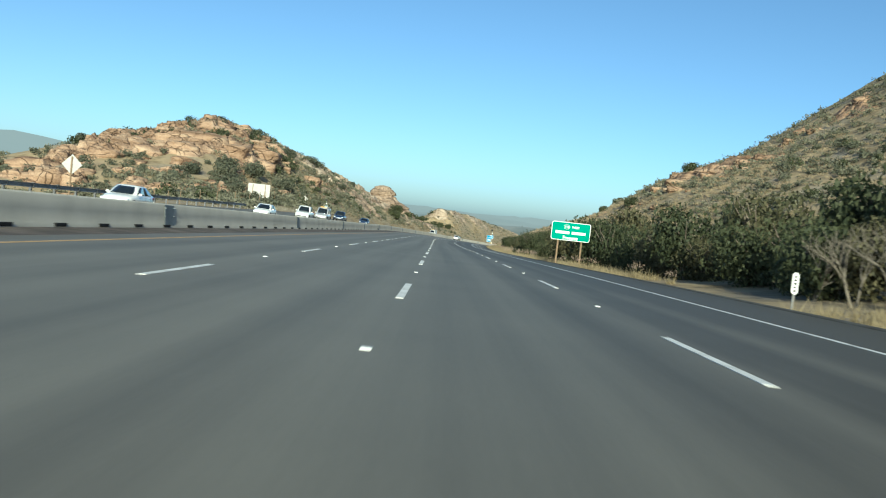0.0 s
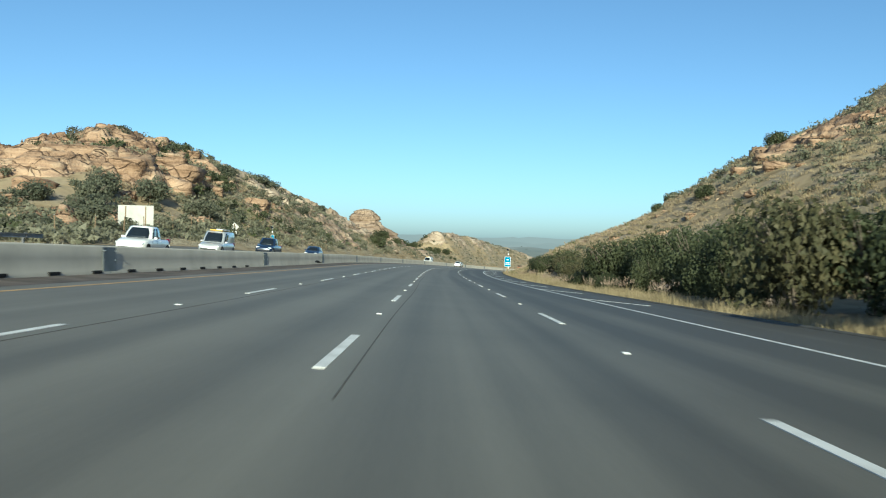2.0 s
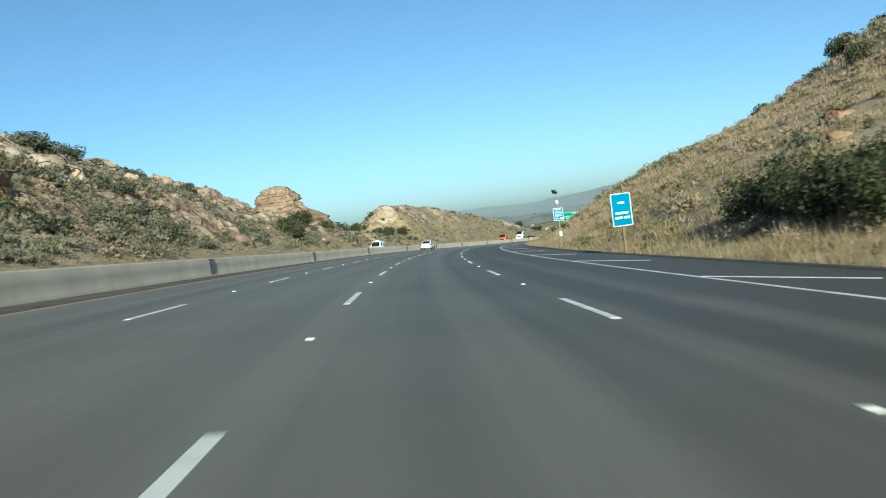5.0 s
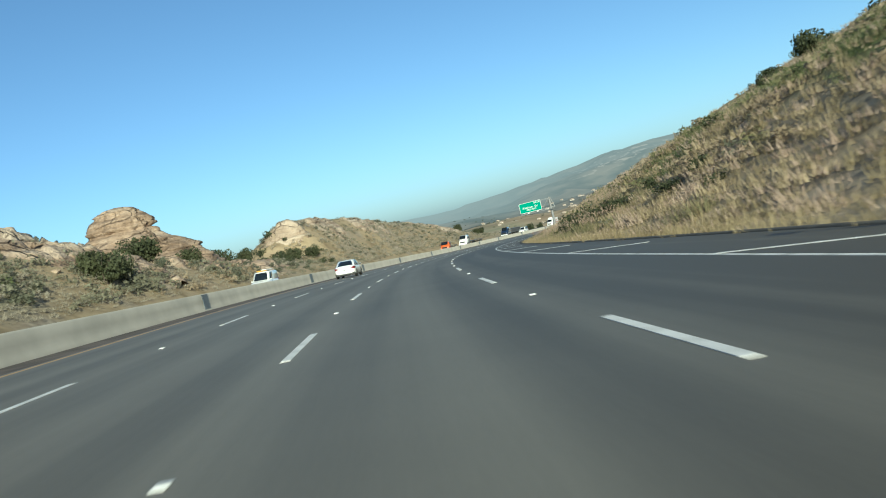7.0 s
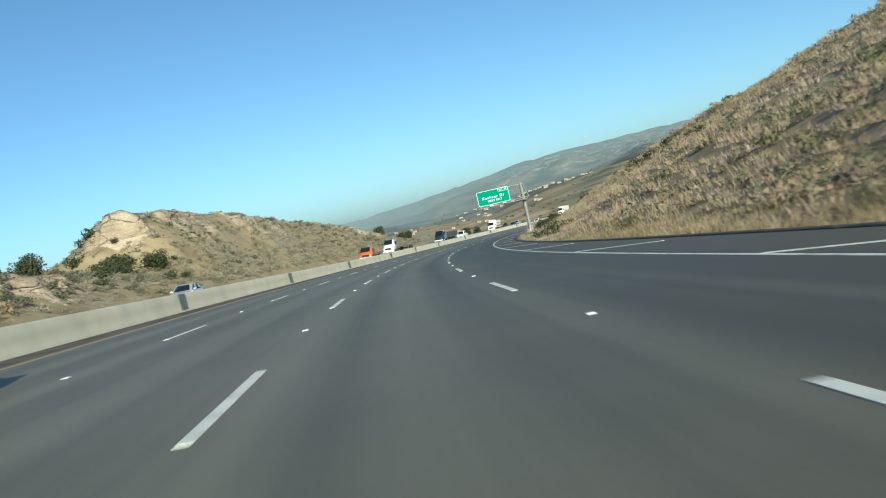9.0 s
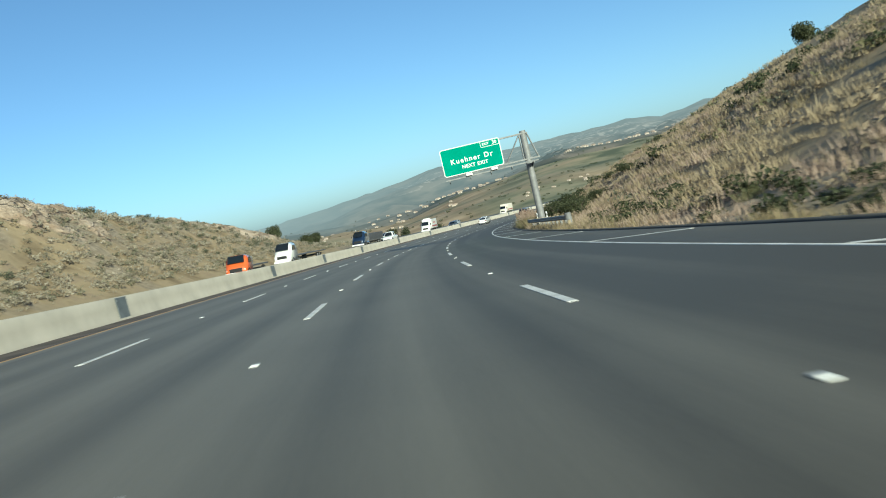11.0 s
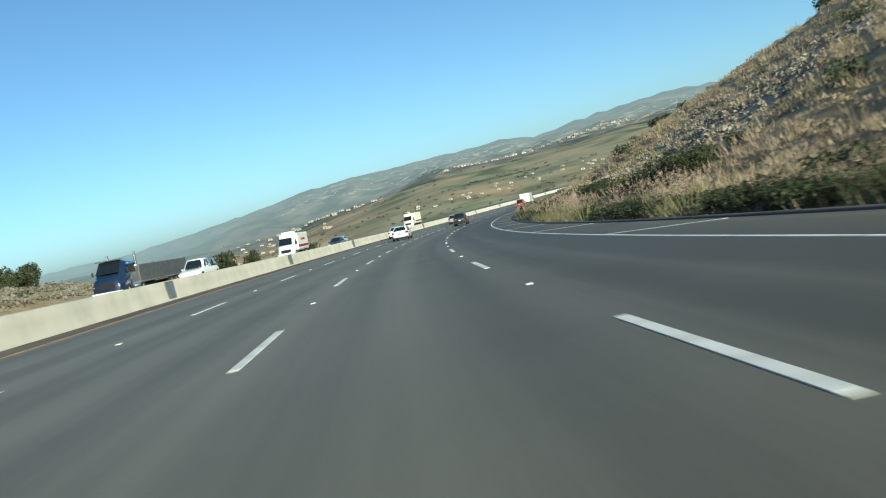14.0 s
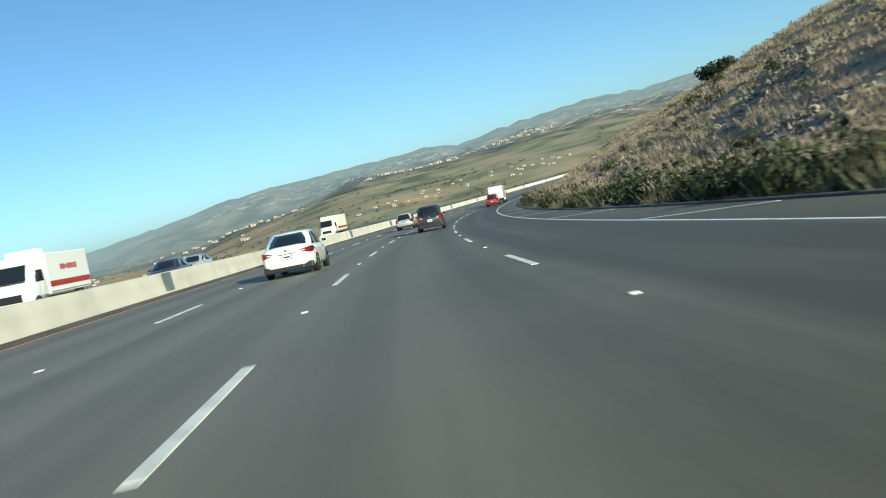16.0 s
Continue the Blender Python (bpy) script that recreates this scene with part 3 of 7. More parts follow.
def box(bm, sx, sy, sz, x=0, y=0, z=0, bevel=0.0, m=None):
    """A box of that size about its middle, edges rounded."""
    made = bmesh.ops.create_cube(bm, size=1.0)["verts"]
    bmesh.ops.scale(bm, vec=(sx, sy, sz), verts=made)
    if bevel:
        edges = list({e for v in made for e in v.link_edges})
        made = list({v for f in bmesh.ops.bevel(bm, geom=edges, offset=bevel, segments=2, affect="EDGES", profile=0.6)["faces"] for v in f.verts} | {v for v in made if v.is_valid})
    bmesh.ops.translate(bm, vec=(x, y, z), verts=made)
    if m is not None:
        bmesh.ops.transform(bm, matrix=m, verts=made)
    return made


def rod(bm, a, b, r, r2=None, sides=10):
    """A round bar from a to b."""
    a, b = Vector(a), Vector(b)
    m = Matrix.Translation((a + b) / 2) @ (b - a).to_track_quat("Z", "Y").to_matrix().to_4x4()
    bmesh.ops.create_cone(bm, cap_ends=True, segments=sides, radius1=r, radius2=r if r2 is None else r2, depth=(b - a).length, matrix=m)


def strip_mesh(name, s, ns, hs, uv=True):
    """A surface along the freeway: s an array; ns and hs arrays of (len(s), k)."""
    ns, hs = np.broadcast_to(ns, (len(s), np.shape(ns)[-1])), np.broadcast_to(hs, (len(s), np.shape(hs)[-1]))
    k = ns.shape[1]
    p = at(s[:, None], ns, 0)
    p[..., 2] += hs
    i = np.arange((len(s) - 1) * k).reshape(len(s) - 1, k)[:, :-1].ravel()
    f = np.stack([i, i + 1, i + k + 1, i + k], -1)
    return mesh_of(name, p.reshape(-1, 3), f, np.stack([ns.ravel(), np.repeat(s, k)], -1) if uv else None)


def words(text, size, material, parent, m, name="lettering", label="", bold=0.0, spacing=1.0):
    """Letters as a thin mesh, middle at the pose m, reading along x and facing -y."""
    cu = bpy.data.curves.new(name, "FONT")
    cu.body, cu.size, cu.align_x, cu.align_y = text, size, "CENTER", "CENTER"
    cu.extrude, cu.offset, cu.resolution_u, cu.space_character = 0.006, bold, 3, spacing
    tmp = bpy.data.objects.new(name, cu)
    scene.collection.objects.link(tmp)
    me = bpy.data.meshes.new_from_object(tmp.evaluated_get(bpy.context.evaluated_depsgraph_get()))
    bpy.data.objects.remove(tmp)
    # one part for each word: letters closer than a word gap stay together
    spans, seen = [], set()
    links = {v: [] for v in range(len(me.vertices))}
    for e in me.edges:
        links[e.vertices[0]].append(e.vertices[1])
        links[e.vertices[1]].append(e.vertices[0])
    for v in links:
        if v in seen:
            continue
        stack, xs = [v], []
        seen.add(v)
        while stack:
            q = stack.pop()
            xs.append(me.vertices[q].co.x)
            for k in links[q]:
                if k not in seen:
                    seen.add(k)
                    stack.append(k)
        spans.append((min(xs), max(xs)))
    spans.sort()
    cuts, reach = [-1e9], spans[0][1]
    for lo, hi in spans:
        if lo - reach > 0.19 * size:
            cuts.append((lo + reach) / 2)
        reach = max(reach, hi)
    cuts.append(1e9)
    for lo, hi in zip(cuts, cuts[1:]):
        bm = bmesh.new()
        bm.from_mesh(me)
        bmesh.ops.delete(bm, geom=[v for v in bm.verts if not lo < v.co.x < hi], context="VERTS")
        ob = part(name, bm, material, parent, label)
        ob.matrix_basis = m @ pose(0, 0, 0, 90, 0, 0)
    return ob


def round_plate(bm, w, h, r, t, y=0.0, z=0.0, x=0.0):
    """An upright plate with rounded corners, facing -y."""
    pts = []
    for cx, cz, a0 in ((w / 2 - r, h / 2 - r, 0), (-w / 2 + r, h / 2 - r, 90), (-w / 2 + r, -h / 2 + r, 180), (w / 2 - r, -h / 2 + r, 270)):
        for k in range(5):
            a = radians(a0 + k * 22.5)
            pts.append((x + cx + r * math.cos(a), z + cz + r * math.sin(a)))
    front = [bm.verts.new((px, y, pz)) for px, pz in pts]
    back = [bm.verts.new((px, y + t, pz)) for px, pz in pts]
    bm.faces.new(front)
    bm.faces.new(back[::-1])
    for k in range(len(pts)):
        j = (k + 1) % len(pts)
        bm.faces.new((front[k], back[k], back[j], front[j]))


# ---- the ground: one sheet to the horizon ----
def graded(lo, hi, step, end_lo, end_hi, growth=1.16):
    mid = list(np.arange(lo, hi + 0.1, step))
    d, v, low = step, lo, []
    while v > end_lo:
        d *= growth
        v -= min(d, 110)
        low.append(v)
    d, v, top = step, hi, []
    while v < end_hi:
        d *= growth
        v += min(d, 75)
        top.append(v)
    return np.array(low[::-1] + mid + top)


def shale_at(x, y):
    """Where loose grey shale shows on the cut slope, 0 to 1."""
    s, n = across(x, y)
    band = np.clip((s - 470) / 25, 0, 1) * np.clip((590 - s) / 30, 0, 1) * np.clip((n - 13.6) / 1.2, 0, 1) * np.clip((36 - n) / 8, 0, 1)
    cut = np.clip((s - 424) / 3, 0, 1) * np.clip((434 - s) / 3, 0, 1) * np.clip((n - 14) / 1, 0, 1) * np.clip((20 - n) / 2, 0, 1)
    u, v = s * 0.8 + n * 0.6, n * 0.8 - s * 0.6
    return np.clip((band + cut) * np.clip(0.55 + 2.4 * rough(u / 2.2, v, 7, 3, 31), 0, 1), 0, 1)


def green_at(x, y):
    """Where fresh green weeds cover the slopes, 0 to 1."""
    s, n = across(x, y)
    right = np.clip((s - 240) / 20, 0, 1) * np.clip((365 - s) / 25, 0, 1) * np.clip((n - 14) / 5, 0, 1) * np.clip((46 - n) / 10, 0, 1)
    left = .5 * np.clip((s - 175) / 20, 0, 1) * np.clip((330 - s) / 40, 0, 1) * np.clip((-28 - n) / 3, 0, 1) * np.clip((n + 58) / 12, 0, 1)
    return np.clip((right + left) * np.clip(0.3 + 1.9 * rough(s / 2.4, n, 9, 3, 17), 0, 1), 0, 1)


def tan_at(x, y):
    """Where bare tan earth shows on the far hills, 0 to 1."""
    dx, dy = x - 90, y - 520
    r, az = np.hypot(dx, dy), np.degrees(np.arctan2(dx, dy))
    low = np.clip((az - 12) / 3, 0, 1) * np.clip((24 - az) / 3, 0, 1) * np.clip((r - 900) / 200, 0, 1) * np.clip((2300 - r) / 300, 0, 1)
    cut = np.clip((az - 31) / .6, 0, 1) * np.clip((34 - az) / .6, 0, 1) * np.clip((r - 1150) / 30, 0, 1) * np.clip((1330 - r) / 30, 0, 1)
    return np.clip(low * (.75 + rough(x, y, 260, 3, 12)) + cut + .7 * np.clip(rough(x, y, 330, 3, 15) * 2 - .9, 0, 1), 0, 1)


def build_ground():
    xs, ys = graded(-150, 230, 2.5, -3800, 4300), graded(-60, 640, 2.5, -1500, 4900)
    gx, gy = np.meshgrid(xs, ys)
    gz = ground(gx, gy)
    k = len(xs)
    i = np.arange((len(ys) - 1) * k).reshape(len(ys) - 1, k)[:, :-1].ravel()
    faces = np.stack([i, i + 1, i + k + 1, i + k], -1)
    verts = np.stack([gx, gy, gz], -1).reshape(-1, 3)
    out = np.hypot(gx - 90, gy - 520).ravel()
    far = (out[faces] > 2150).all(1)
    me = mesh_of("ground", verts, faces[~far])
    cover = np.zeros((gx.size, 4), np.float32)
    cover[:, 0], cover[:, 1], cover[:, 2], cover[:, 3] = shale_at(gx, gy).ravel(), green_at(gx, gy).ravel(), tan_at(gx, gy).ravel(), 1
    me.color_attributes.new("cover", "FLOAT_COLOR", "POINT").data.foreach_set("color", cover.ravel())
    # the ranges round the valley: cliffs below their crests, and how much haze glow is painted on by distance
    used, back = np.unique(faces[far], return_inverse=True)
    rng = mesh_of("backdrop", verts[used], back.reshape(-1, 4))
    az = np.degrees(np.arctan2(verts[used, 0] - 90, verts[used, 1] - 520))
    el = np.degrees(np.arctan2(verts[used, 2] + 12, out[used]))
    crest = np.interp(az, FAR_AZ, FAR_EL)
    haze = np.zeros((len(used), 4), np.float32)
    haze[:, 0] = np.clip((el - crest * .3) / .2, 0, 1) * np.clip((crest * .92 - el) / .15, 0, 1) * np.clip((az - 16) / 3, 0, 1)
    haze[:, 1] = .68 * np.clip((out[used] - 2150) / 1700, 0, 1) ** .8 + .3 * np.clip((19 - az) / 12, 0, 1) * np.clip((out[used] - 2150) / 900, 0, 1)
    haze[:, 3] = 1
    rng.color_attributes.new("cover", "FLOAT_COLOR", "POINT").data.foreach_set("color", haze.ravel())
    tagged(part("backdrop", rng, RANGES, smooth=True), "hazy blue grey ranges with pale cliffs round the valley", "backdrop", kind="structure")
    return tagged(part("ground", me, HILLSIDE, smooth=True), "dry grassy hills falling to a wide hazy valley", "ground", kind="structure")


build_ground()

# ---- pavements, lines and barrier ----
ROAD_S = np.arange(-90.0, 961.0, 3.0)


def barrier_n(s):
    return np.interp(s, [0, 110, 160, 300, 400, 510, 900], [-9.95, -9.45, -9.0, -9.25, -8.85, -8.7, -8.7])


def right_edge(s):
    return np.interp(s, [0, 40, 200, 300, 380, 900], [10.6, 10.9, 10.5, 10.1, 9.6, 9.5])


def build_pavement():
    e, b = right_edge(ROAD_S)[:, None], barrier_n(ROAD_S)[:, None]
    ns = np.concatenate([b + 0.02, np.tile([-7.3, -3.66, 0, 3.66, 7.32], (len(ROAD_S), 1)), e, e + 0.1], 1)
    hs = np.zeros_like(ns)
    hs[:, -1] = -0.3
    road = tagged(part("road", strip_mesh("road", ROAD_S, ns, hs), ASPHALT), "worn grey asphalt of a four lane freeway", "road", kind="structure")
    ns = np.concatenate([np.tile([-27.4, -27.3, -23.7, -20, -16.4, -12.7], (len(ROAD_S), 1)), b - 0.62], 1)
    hs = np.zeros_like(ns)
    hs[:, 0] = -0.3
    far_road = tagged(part("road", strip_mesh("road", ROAD_S, ns, hs), ASPHALT), "grey asphalt of the oncoming carriageway", "road", kind="structure")
    # low asphalt kerb along the outer edge of the hard shoulder
    ns = e + np.array([[-0.02, 0.0, 0.06, 0.22, 0.3, 0.32]])
    hs = np.array([[-0.01, 0.03, 0.055, 0.055, 0.02, -0.3]])
    tagged(part("kerb", strip_mesh("kerb", ROAD_S, ns, hs), worn("dark_asphalt_kerb", [(.06, .055, .048), (.105, .098, .086)], 0.7, 14, 0.9, 0.4)),
           "low dark asphalt kerb along the shoulder", "kerb", kind="structure")
    return road, far_road


road_ob, far_road_ob = build_pavement()


def line_strip(name, s, n, width, material, label, parent):
    ns = np.stack([n - width / 2, n - width / 2 + 0.004, n + width / 2 - 0.004, n + width / 2], -1)
    ob = part(name, strip_mesh(name, s, ns, np.array([[0.0, 0.006, 0.006, 0.0]])), material, parent, label)
    return ob


TAR = worn("joint_tar", [(.08, .073, .06), (.115, .105, .088)], 0.8, 12, 0.8, 0.2)
GUTTER = worn("gritty_gutter", [(.055, .043, .036), (.1, .08, .068), (.145, .118, .1)], 1.2, 14, 0.9, 0.4)


def build_lines():
    s = ROAD_S
    line_strip("edge_line", s, np.full(len(s), 7.33), 0.12, PAINT_WHITE, "white edge line", road_ob)
    line_strip("edge_line", s, np.full(len(s), -7.34), 0.13, PAINT_YELLOW, "faded yellow edge line", road_ob)
    line_strip("edge_line", s, np.full(len(s), -12.9), 0.13, PAINT_YELLOW, "faded yellow edge line", far_road_ob)
    # the dark dirty strip along the foot of the median wall
    w = barrier_n(s)[:, None]
    part("gutter_strip", strip_mesh("gutter_strip", s, w + np.array([[0.03, 0.55, 1.2, 1.52]]), np.array([[0.012, 0.01, 0.007, 0.001]])), GUTTER, road_ob, "brown gritty strip along the wall")
    # black sealed joints beside the lane lines
    q = np.arange(70.0, 150.0, 3.0)
    for n in (-3.36, .32):
        line_strip("joint_seal", q, n + .03 * np.sin(q * .21 + n), 0.022, TAR, "dark sealed joint", road_ob)
    # broken lane lines: stripes of 3.7 m, 14.63 m apart, with a raised marker in each gap
    bm = bmesh.new()
    box(bm, 0.125, 3.75, 0.012, z=0.003, bevel=0.003)
    stripe = bpy.data.meshes.new("lane_stripe")
    bm.to_mesh(stripe)
    bm.free()
    stripe.materials.append(PAINT_WHITE)
    bm = bmesh.new()
    box(bm, 0.1, 0.1, 0.018, z=0.009, bevel=0.007)
    stud = bpy.data.meshes.new("lane_marker")
    bm.to_mesh(stud)
    bm.free()
    stud.materials.append(SIGN_WHITE)
    for n, end in ((-3.66, 1.5), (0.0, 2.4), (3.66, -3.0)):
        for k in range(-1, 48):
            for name, me, d in (("lane_stripe", stripe, -1.9), ("lane_marker", stud, 5.0)):
                ob = part(name, me, None, road_ob)
                ob.matrix_basis = stand(end + d + 14.63 * k, n)
    # slanting hatch marks on the hard shoulder
    for k in range(0, 44):
        a, b = np.array(at(100.6 + 15.24 * k, 7.4)), np.array(at(97.0 + 15.24 * k, 9.35))
        m = stand(98.8 + 15.24 * k, 8.4)
        q = m.inverted() @ Vector(a), m.inverted() @ Vector(b)
        bm = bmesh.new()
        d = (q[1] - q[0])
        box(bm, 0.14, d.length, 0.012, z=0.003, bevel=0.003, m=pose(0, 0, 0, 0, 0, math.degrees(math.atan2(-d.x, d.y))))
        ob = part("hatch_stripe", bm, PAINT_WHITE, road_ob)
        ob.matrix_basis = m


build_lines()


# ---- median barrier, guard rails ----
JOINTS = [-24, 5, 33.3, 62.9, 92, 117.5, 142.9, 171.4, 202, 234, 267, 299, 327, 354, 382, 411, 432, 454, 482, 511, 543, 572, 601, 630, 660, 690, 720, 750, 780, 810, 840]


def barrier_section(s):
    """Profile of the concrete median wall, from its near foot over the top to its far foot."""
    n = barrier_n(s)[:, None]
    ns = n + np.array([[0.0, 0.0, -0.05, -0.09, -0.12, -0.17, -0.4, -0.46, -0.49, -0.54, -0.6, -0.6]])
    hs = np.array([[-0.1, 0.08, 0.14, 0.5, 0.85, 0.9, 0.9, 0.85, 0.5, 0.14, 0.08, -0.1]])
    return ns, hs


def build_barrier():
    wall = thing("median_barrier", "long pale concrete median wall in cast lengths", "barrier", kind="structure")
    for a, b in zip(JOINTS, JOINTS[1:]):
        s = np.linspace(a + 0.02, b - 0.02, max(2, int((b - a) / 3) + 1))
        ns, hs = barrier_section(s)
        part("barrier_length", strip_mesh("barrier_length", s, ns, hs), CONCRETE, wall)
    # steel cover plates over the joints
    bm = bmesh.new()
    box(bm, 0.02, 1.15, 0.84, x=0.02, z=0.45, bevel=0.006, m=pose(0, 0, 0, 0, -6, 0))
    for y in (-0.5, 0.5):
        for z in (0.15, 0.45, 0.75):
            box(bm, 0.05, 0.04, 0.04, x=-0.02, y=y, z=z, bevel=0.01)
    plate = bpy.data.meshes.new("joint_plate")
    bm.to_mesh(plate)
    bm.free()
    plate.materials.append(worn("weathered_plate", [(.13, .15, .165), (.23, .255, .27)], 0.7, 10, 0.6, 0.15, metal=0.3))
    for a in JOINTS[1:-1]:
        ob = part("joint_plate", plate, None, wall, "grey steel plate over a joint")
        ob.matrix_basis = stand(a, float(barrier_n(a)) - 0.03)
    # drain slots at the foot: solid blocks, the shade inside put in as near-black colour
    bm = bmesh.new()
    box(bm, 0.06, 0.75, 0.1, x=0.0, z=0.08, bevel=0.02)
    slot = bpy.data.meshes.new("drain_slot")
    bm.to_mesh(slot)
    bm.free()
    slot.materials.append(plain("slot_shadow", (.012, .012, .012), 0.9))
    for k in range(0, 34):
        ob = part("drain_slot", slot, None, wall, "dark drain slot")
        ob.matrix_basis = stand(11.6 + 3.05 * k, float(barrier_n(11.6 + 3.05 * k)) + 0.0)
    return wall


build_barrier()


def tyre_scrap(s, n, length):
    """A torn strip of tread lying bent against the foot of the wall."""
    bm, rows = bmesh.new(), []
    for k in range(13):
        f = k / 12
        y, z = (f - .5) * length, .2 + .07 * math.sin(f * 5.2 + 1.0) + .05 * f
        wide, turn = .1 * (1 - .5 * abs(f - .4)), .9 + .5 * math.sin(f * 7)
        dx, dz = wide * math.cos(turn), wide * math.sin(turn)
        rows.append([bm.verts.new(q) for q in ((-dx, y, z - dz), (dx, y, z + dz), (dx + .03, y, z + dz - .01), (-dx + .03, y, z - dz - .01))])
    loft(bm, rows)
    t = thing("tyre_scrap", "torn black strip of tyre tread lying against the median wall", "tyre scrap", stand(s, n, 0.0))
    part("tread", bm, RUBBER, t)


def w_beam(s, n, h):
    """The sheet of a W-beam rail along the freeway."""
    prof_h = np.array([0, 0.03, 0.07, 0.12, 0.155, 0.19, 0.24, 0.28, 0.31])
    prof_n = np.array([0, -0.01, -0.08, -0.08, -0.02, -0.08, -0.08, -0.01, 0])
    return strip_mesh("rail", s, np.asarray(n)[:, None] + prof_n[None], np.asarray(h)[:, None] + prof_h[None], uv=False)


def guard_rail(name, s0, s1, n0, n1, gap, label, block, post, post_h=0.72, face=1.0):
    g = thing(name, label, "guard rail")
    s = np.linspace(s0, s1, int(abs(s1 - s0) / 2) + 2)
    n = np.interp(s, [min(s0, s1), max(s0, s1)], [n0, n1])
    base = ground(*at(s, n)[:, :2].T) - road_z(s, n)
    h = np.maximum(base, 0.0) * 0.4 + 0.42
    ob = part("rail", w_beam(s, n, h), GREY_METAL, g, "galvanised W-beam rail")
    m = ob.modifiers.new("thick", "SOLIDIFY")
    m.thickness = 0.006
    bm = bmesh.new()
    box(bm, 0.15, 0.2, post_h + 0.9, z=(post_h - 0.9) / 2, bevel=0.008)
    pm = bpy.data.meshes.new("post")
    bm.to_mesh(pm)
    bm.free()
    pm.materials.append(post)
    bm = bmesh.new()
    box(bm, 0.2, 0.15, 0.36, z=0.58, bevel=0.008)
    km = bpy.data.meshes.new("spacer_block")
    bm.to_mesh(km)
    bm.free()
    km.materials.append(block)
    for k in range(int(abs(s1 - s0) / gap) + 1):
        q = min(s0, s1) + gap * k + 0.4
        nn = float(np.interp(q, [min(s0, s1), max(s0, s1)], [n0, n1]))
        for name2, me, d in (("post", pm, 0.28), ("spacer_block", km, 0.1)):
            o = part(name2, me, None, g)
            o.matrix_basis = stand(q, nn + d * face, float(np.interp(q, s, h)) - 0.42, lean=False)
    return g


guard_rail("guard_rail", 403, 426.2, 11.3, 10.6, 1.95, "galvanised W-beam guard rail on pale timber blocks before the sign column", WOOD_PALE, GREY_METAL)
guard_rail("guard_rail", 30, 128, -27.9, -27.9, 3.8, "long grey W-beam guard rail beyond the oncoming carriageway", DARK_METAL, DARK_METAL, face=-1.0)


def end_shoe():
    """The rounded end of the guard rail."""
    bm = bmesh.new()
    rod(bm, (0, 0, 0.35), (0, 0, 0.78), 0.2, sides=16)
    t = thing("rail_terminal", "rounded steel end shoe of the guard rail", "guard rail", stand(402.7, 11.35, 0.06, lean=False))
    part("shoe", bm, GREY_METAL, t)
    bm = bmesh.new()
    box(bm, 0.15, 0.15, 0.9, z=0.2, bevel=0.01)
    part("post", bm, WOOD_PALE, t)


end_shoe()


def delineator(s, n):
    """A white flexible roadside post."""
    p = at(s, n)
    h = float(ground(p[0], p[1]) - road_z(s, n))
    t = thing("delineator_post", "slim white plastic marker post with a dark band", "marker post", stand(s, n, h, lean=False), "roadside markers")
    bm = bmesh.new()
    box(bm, 0.1, 0.03, 1.35, z=0.6, bevel=0.012)
    part("post", bm, SIGN_WHITE, t)
    bm = bmesh.new()
    box(bm, 0.085, 0.006, 0.2, z=1.05, y=-0.019, bevel=0.002)
    part("reflector", bm, GREY_METAL, t)


for q, nn in ((416.4, 11.5), (421.3, 11.5), (426.2, 11.5)):
    delineator(q, nn)


# ---- signs ----
def bars(parent, m, widths, gap, height, material, y):
    """Writing that is not spelled out: one plain bar a word."""
    total = sum(widths) + gap * (len(widths) - 1)
    x = -total / 2
    for w in widths:
        bm = bmesh.new()
        box(bm, w, 0.006, height, bevel=0.002)
        ob = part("word_bar", bm, material, parent)
        ob.matrix_basis = m @ pose(x + w / 2, y, 0)
        x += w + gap


def panel(parent, w, h, face, rim=0.045, r=0.16, thick=0.03, lift=0.0, backed=True, x=0.0, y=0.0):
    """A sign board facing -y, its bottom at lift: backing, white rim and coloured face."""
    bm = bmesh.new()
    round_plate(bm, w, h, r, thick, y, lift + h / 2, x)
    part("backing", bm, SIGN_BACK, parent, "bare aluminium backing")
    bm = bmesh.new()
    round_plate(bm, w - 0.03, h - 0.03, r, 0.004, y - 0.0045, lift + h / 2, x)
    part("rim", bm, SIGN_WHITE, parent, "white rim")
    bm = bmesh.new()
    round_plate(bm, w - 0.03 - 2 * rim, h - 0.03 - 2 * rim, max(r - rim, 0.02), 0.004, y - 0.009, lift + h / 2, x)
    part("face", bm, face, parent)


def ground_z(s, n):
    p = at(s, n)
    return float(ground(p[0], p[1]) - road_z(s, n))


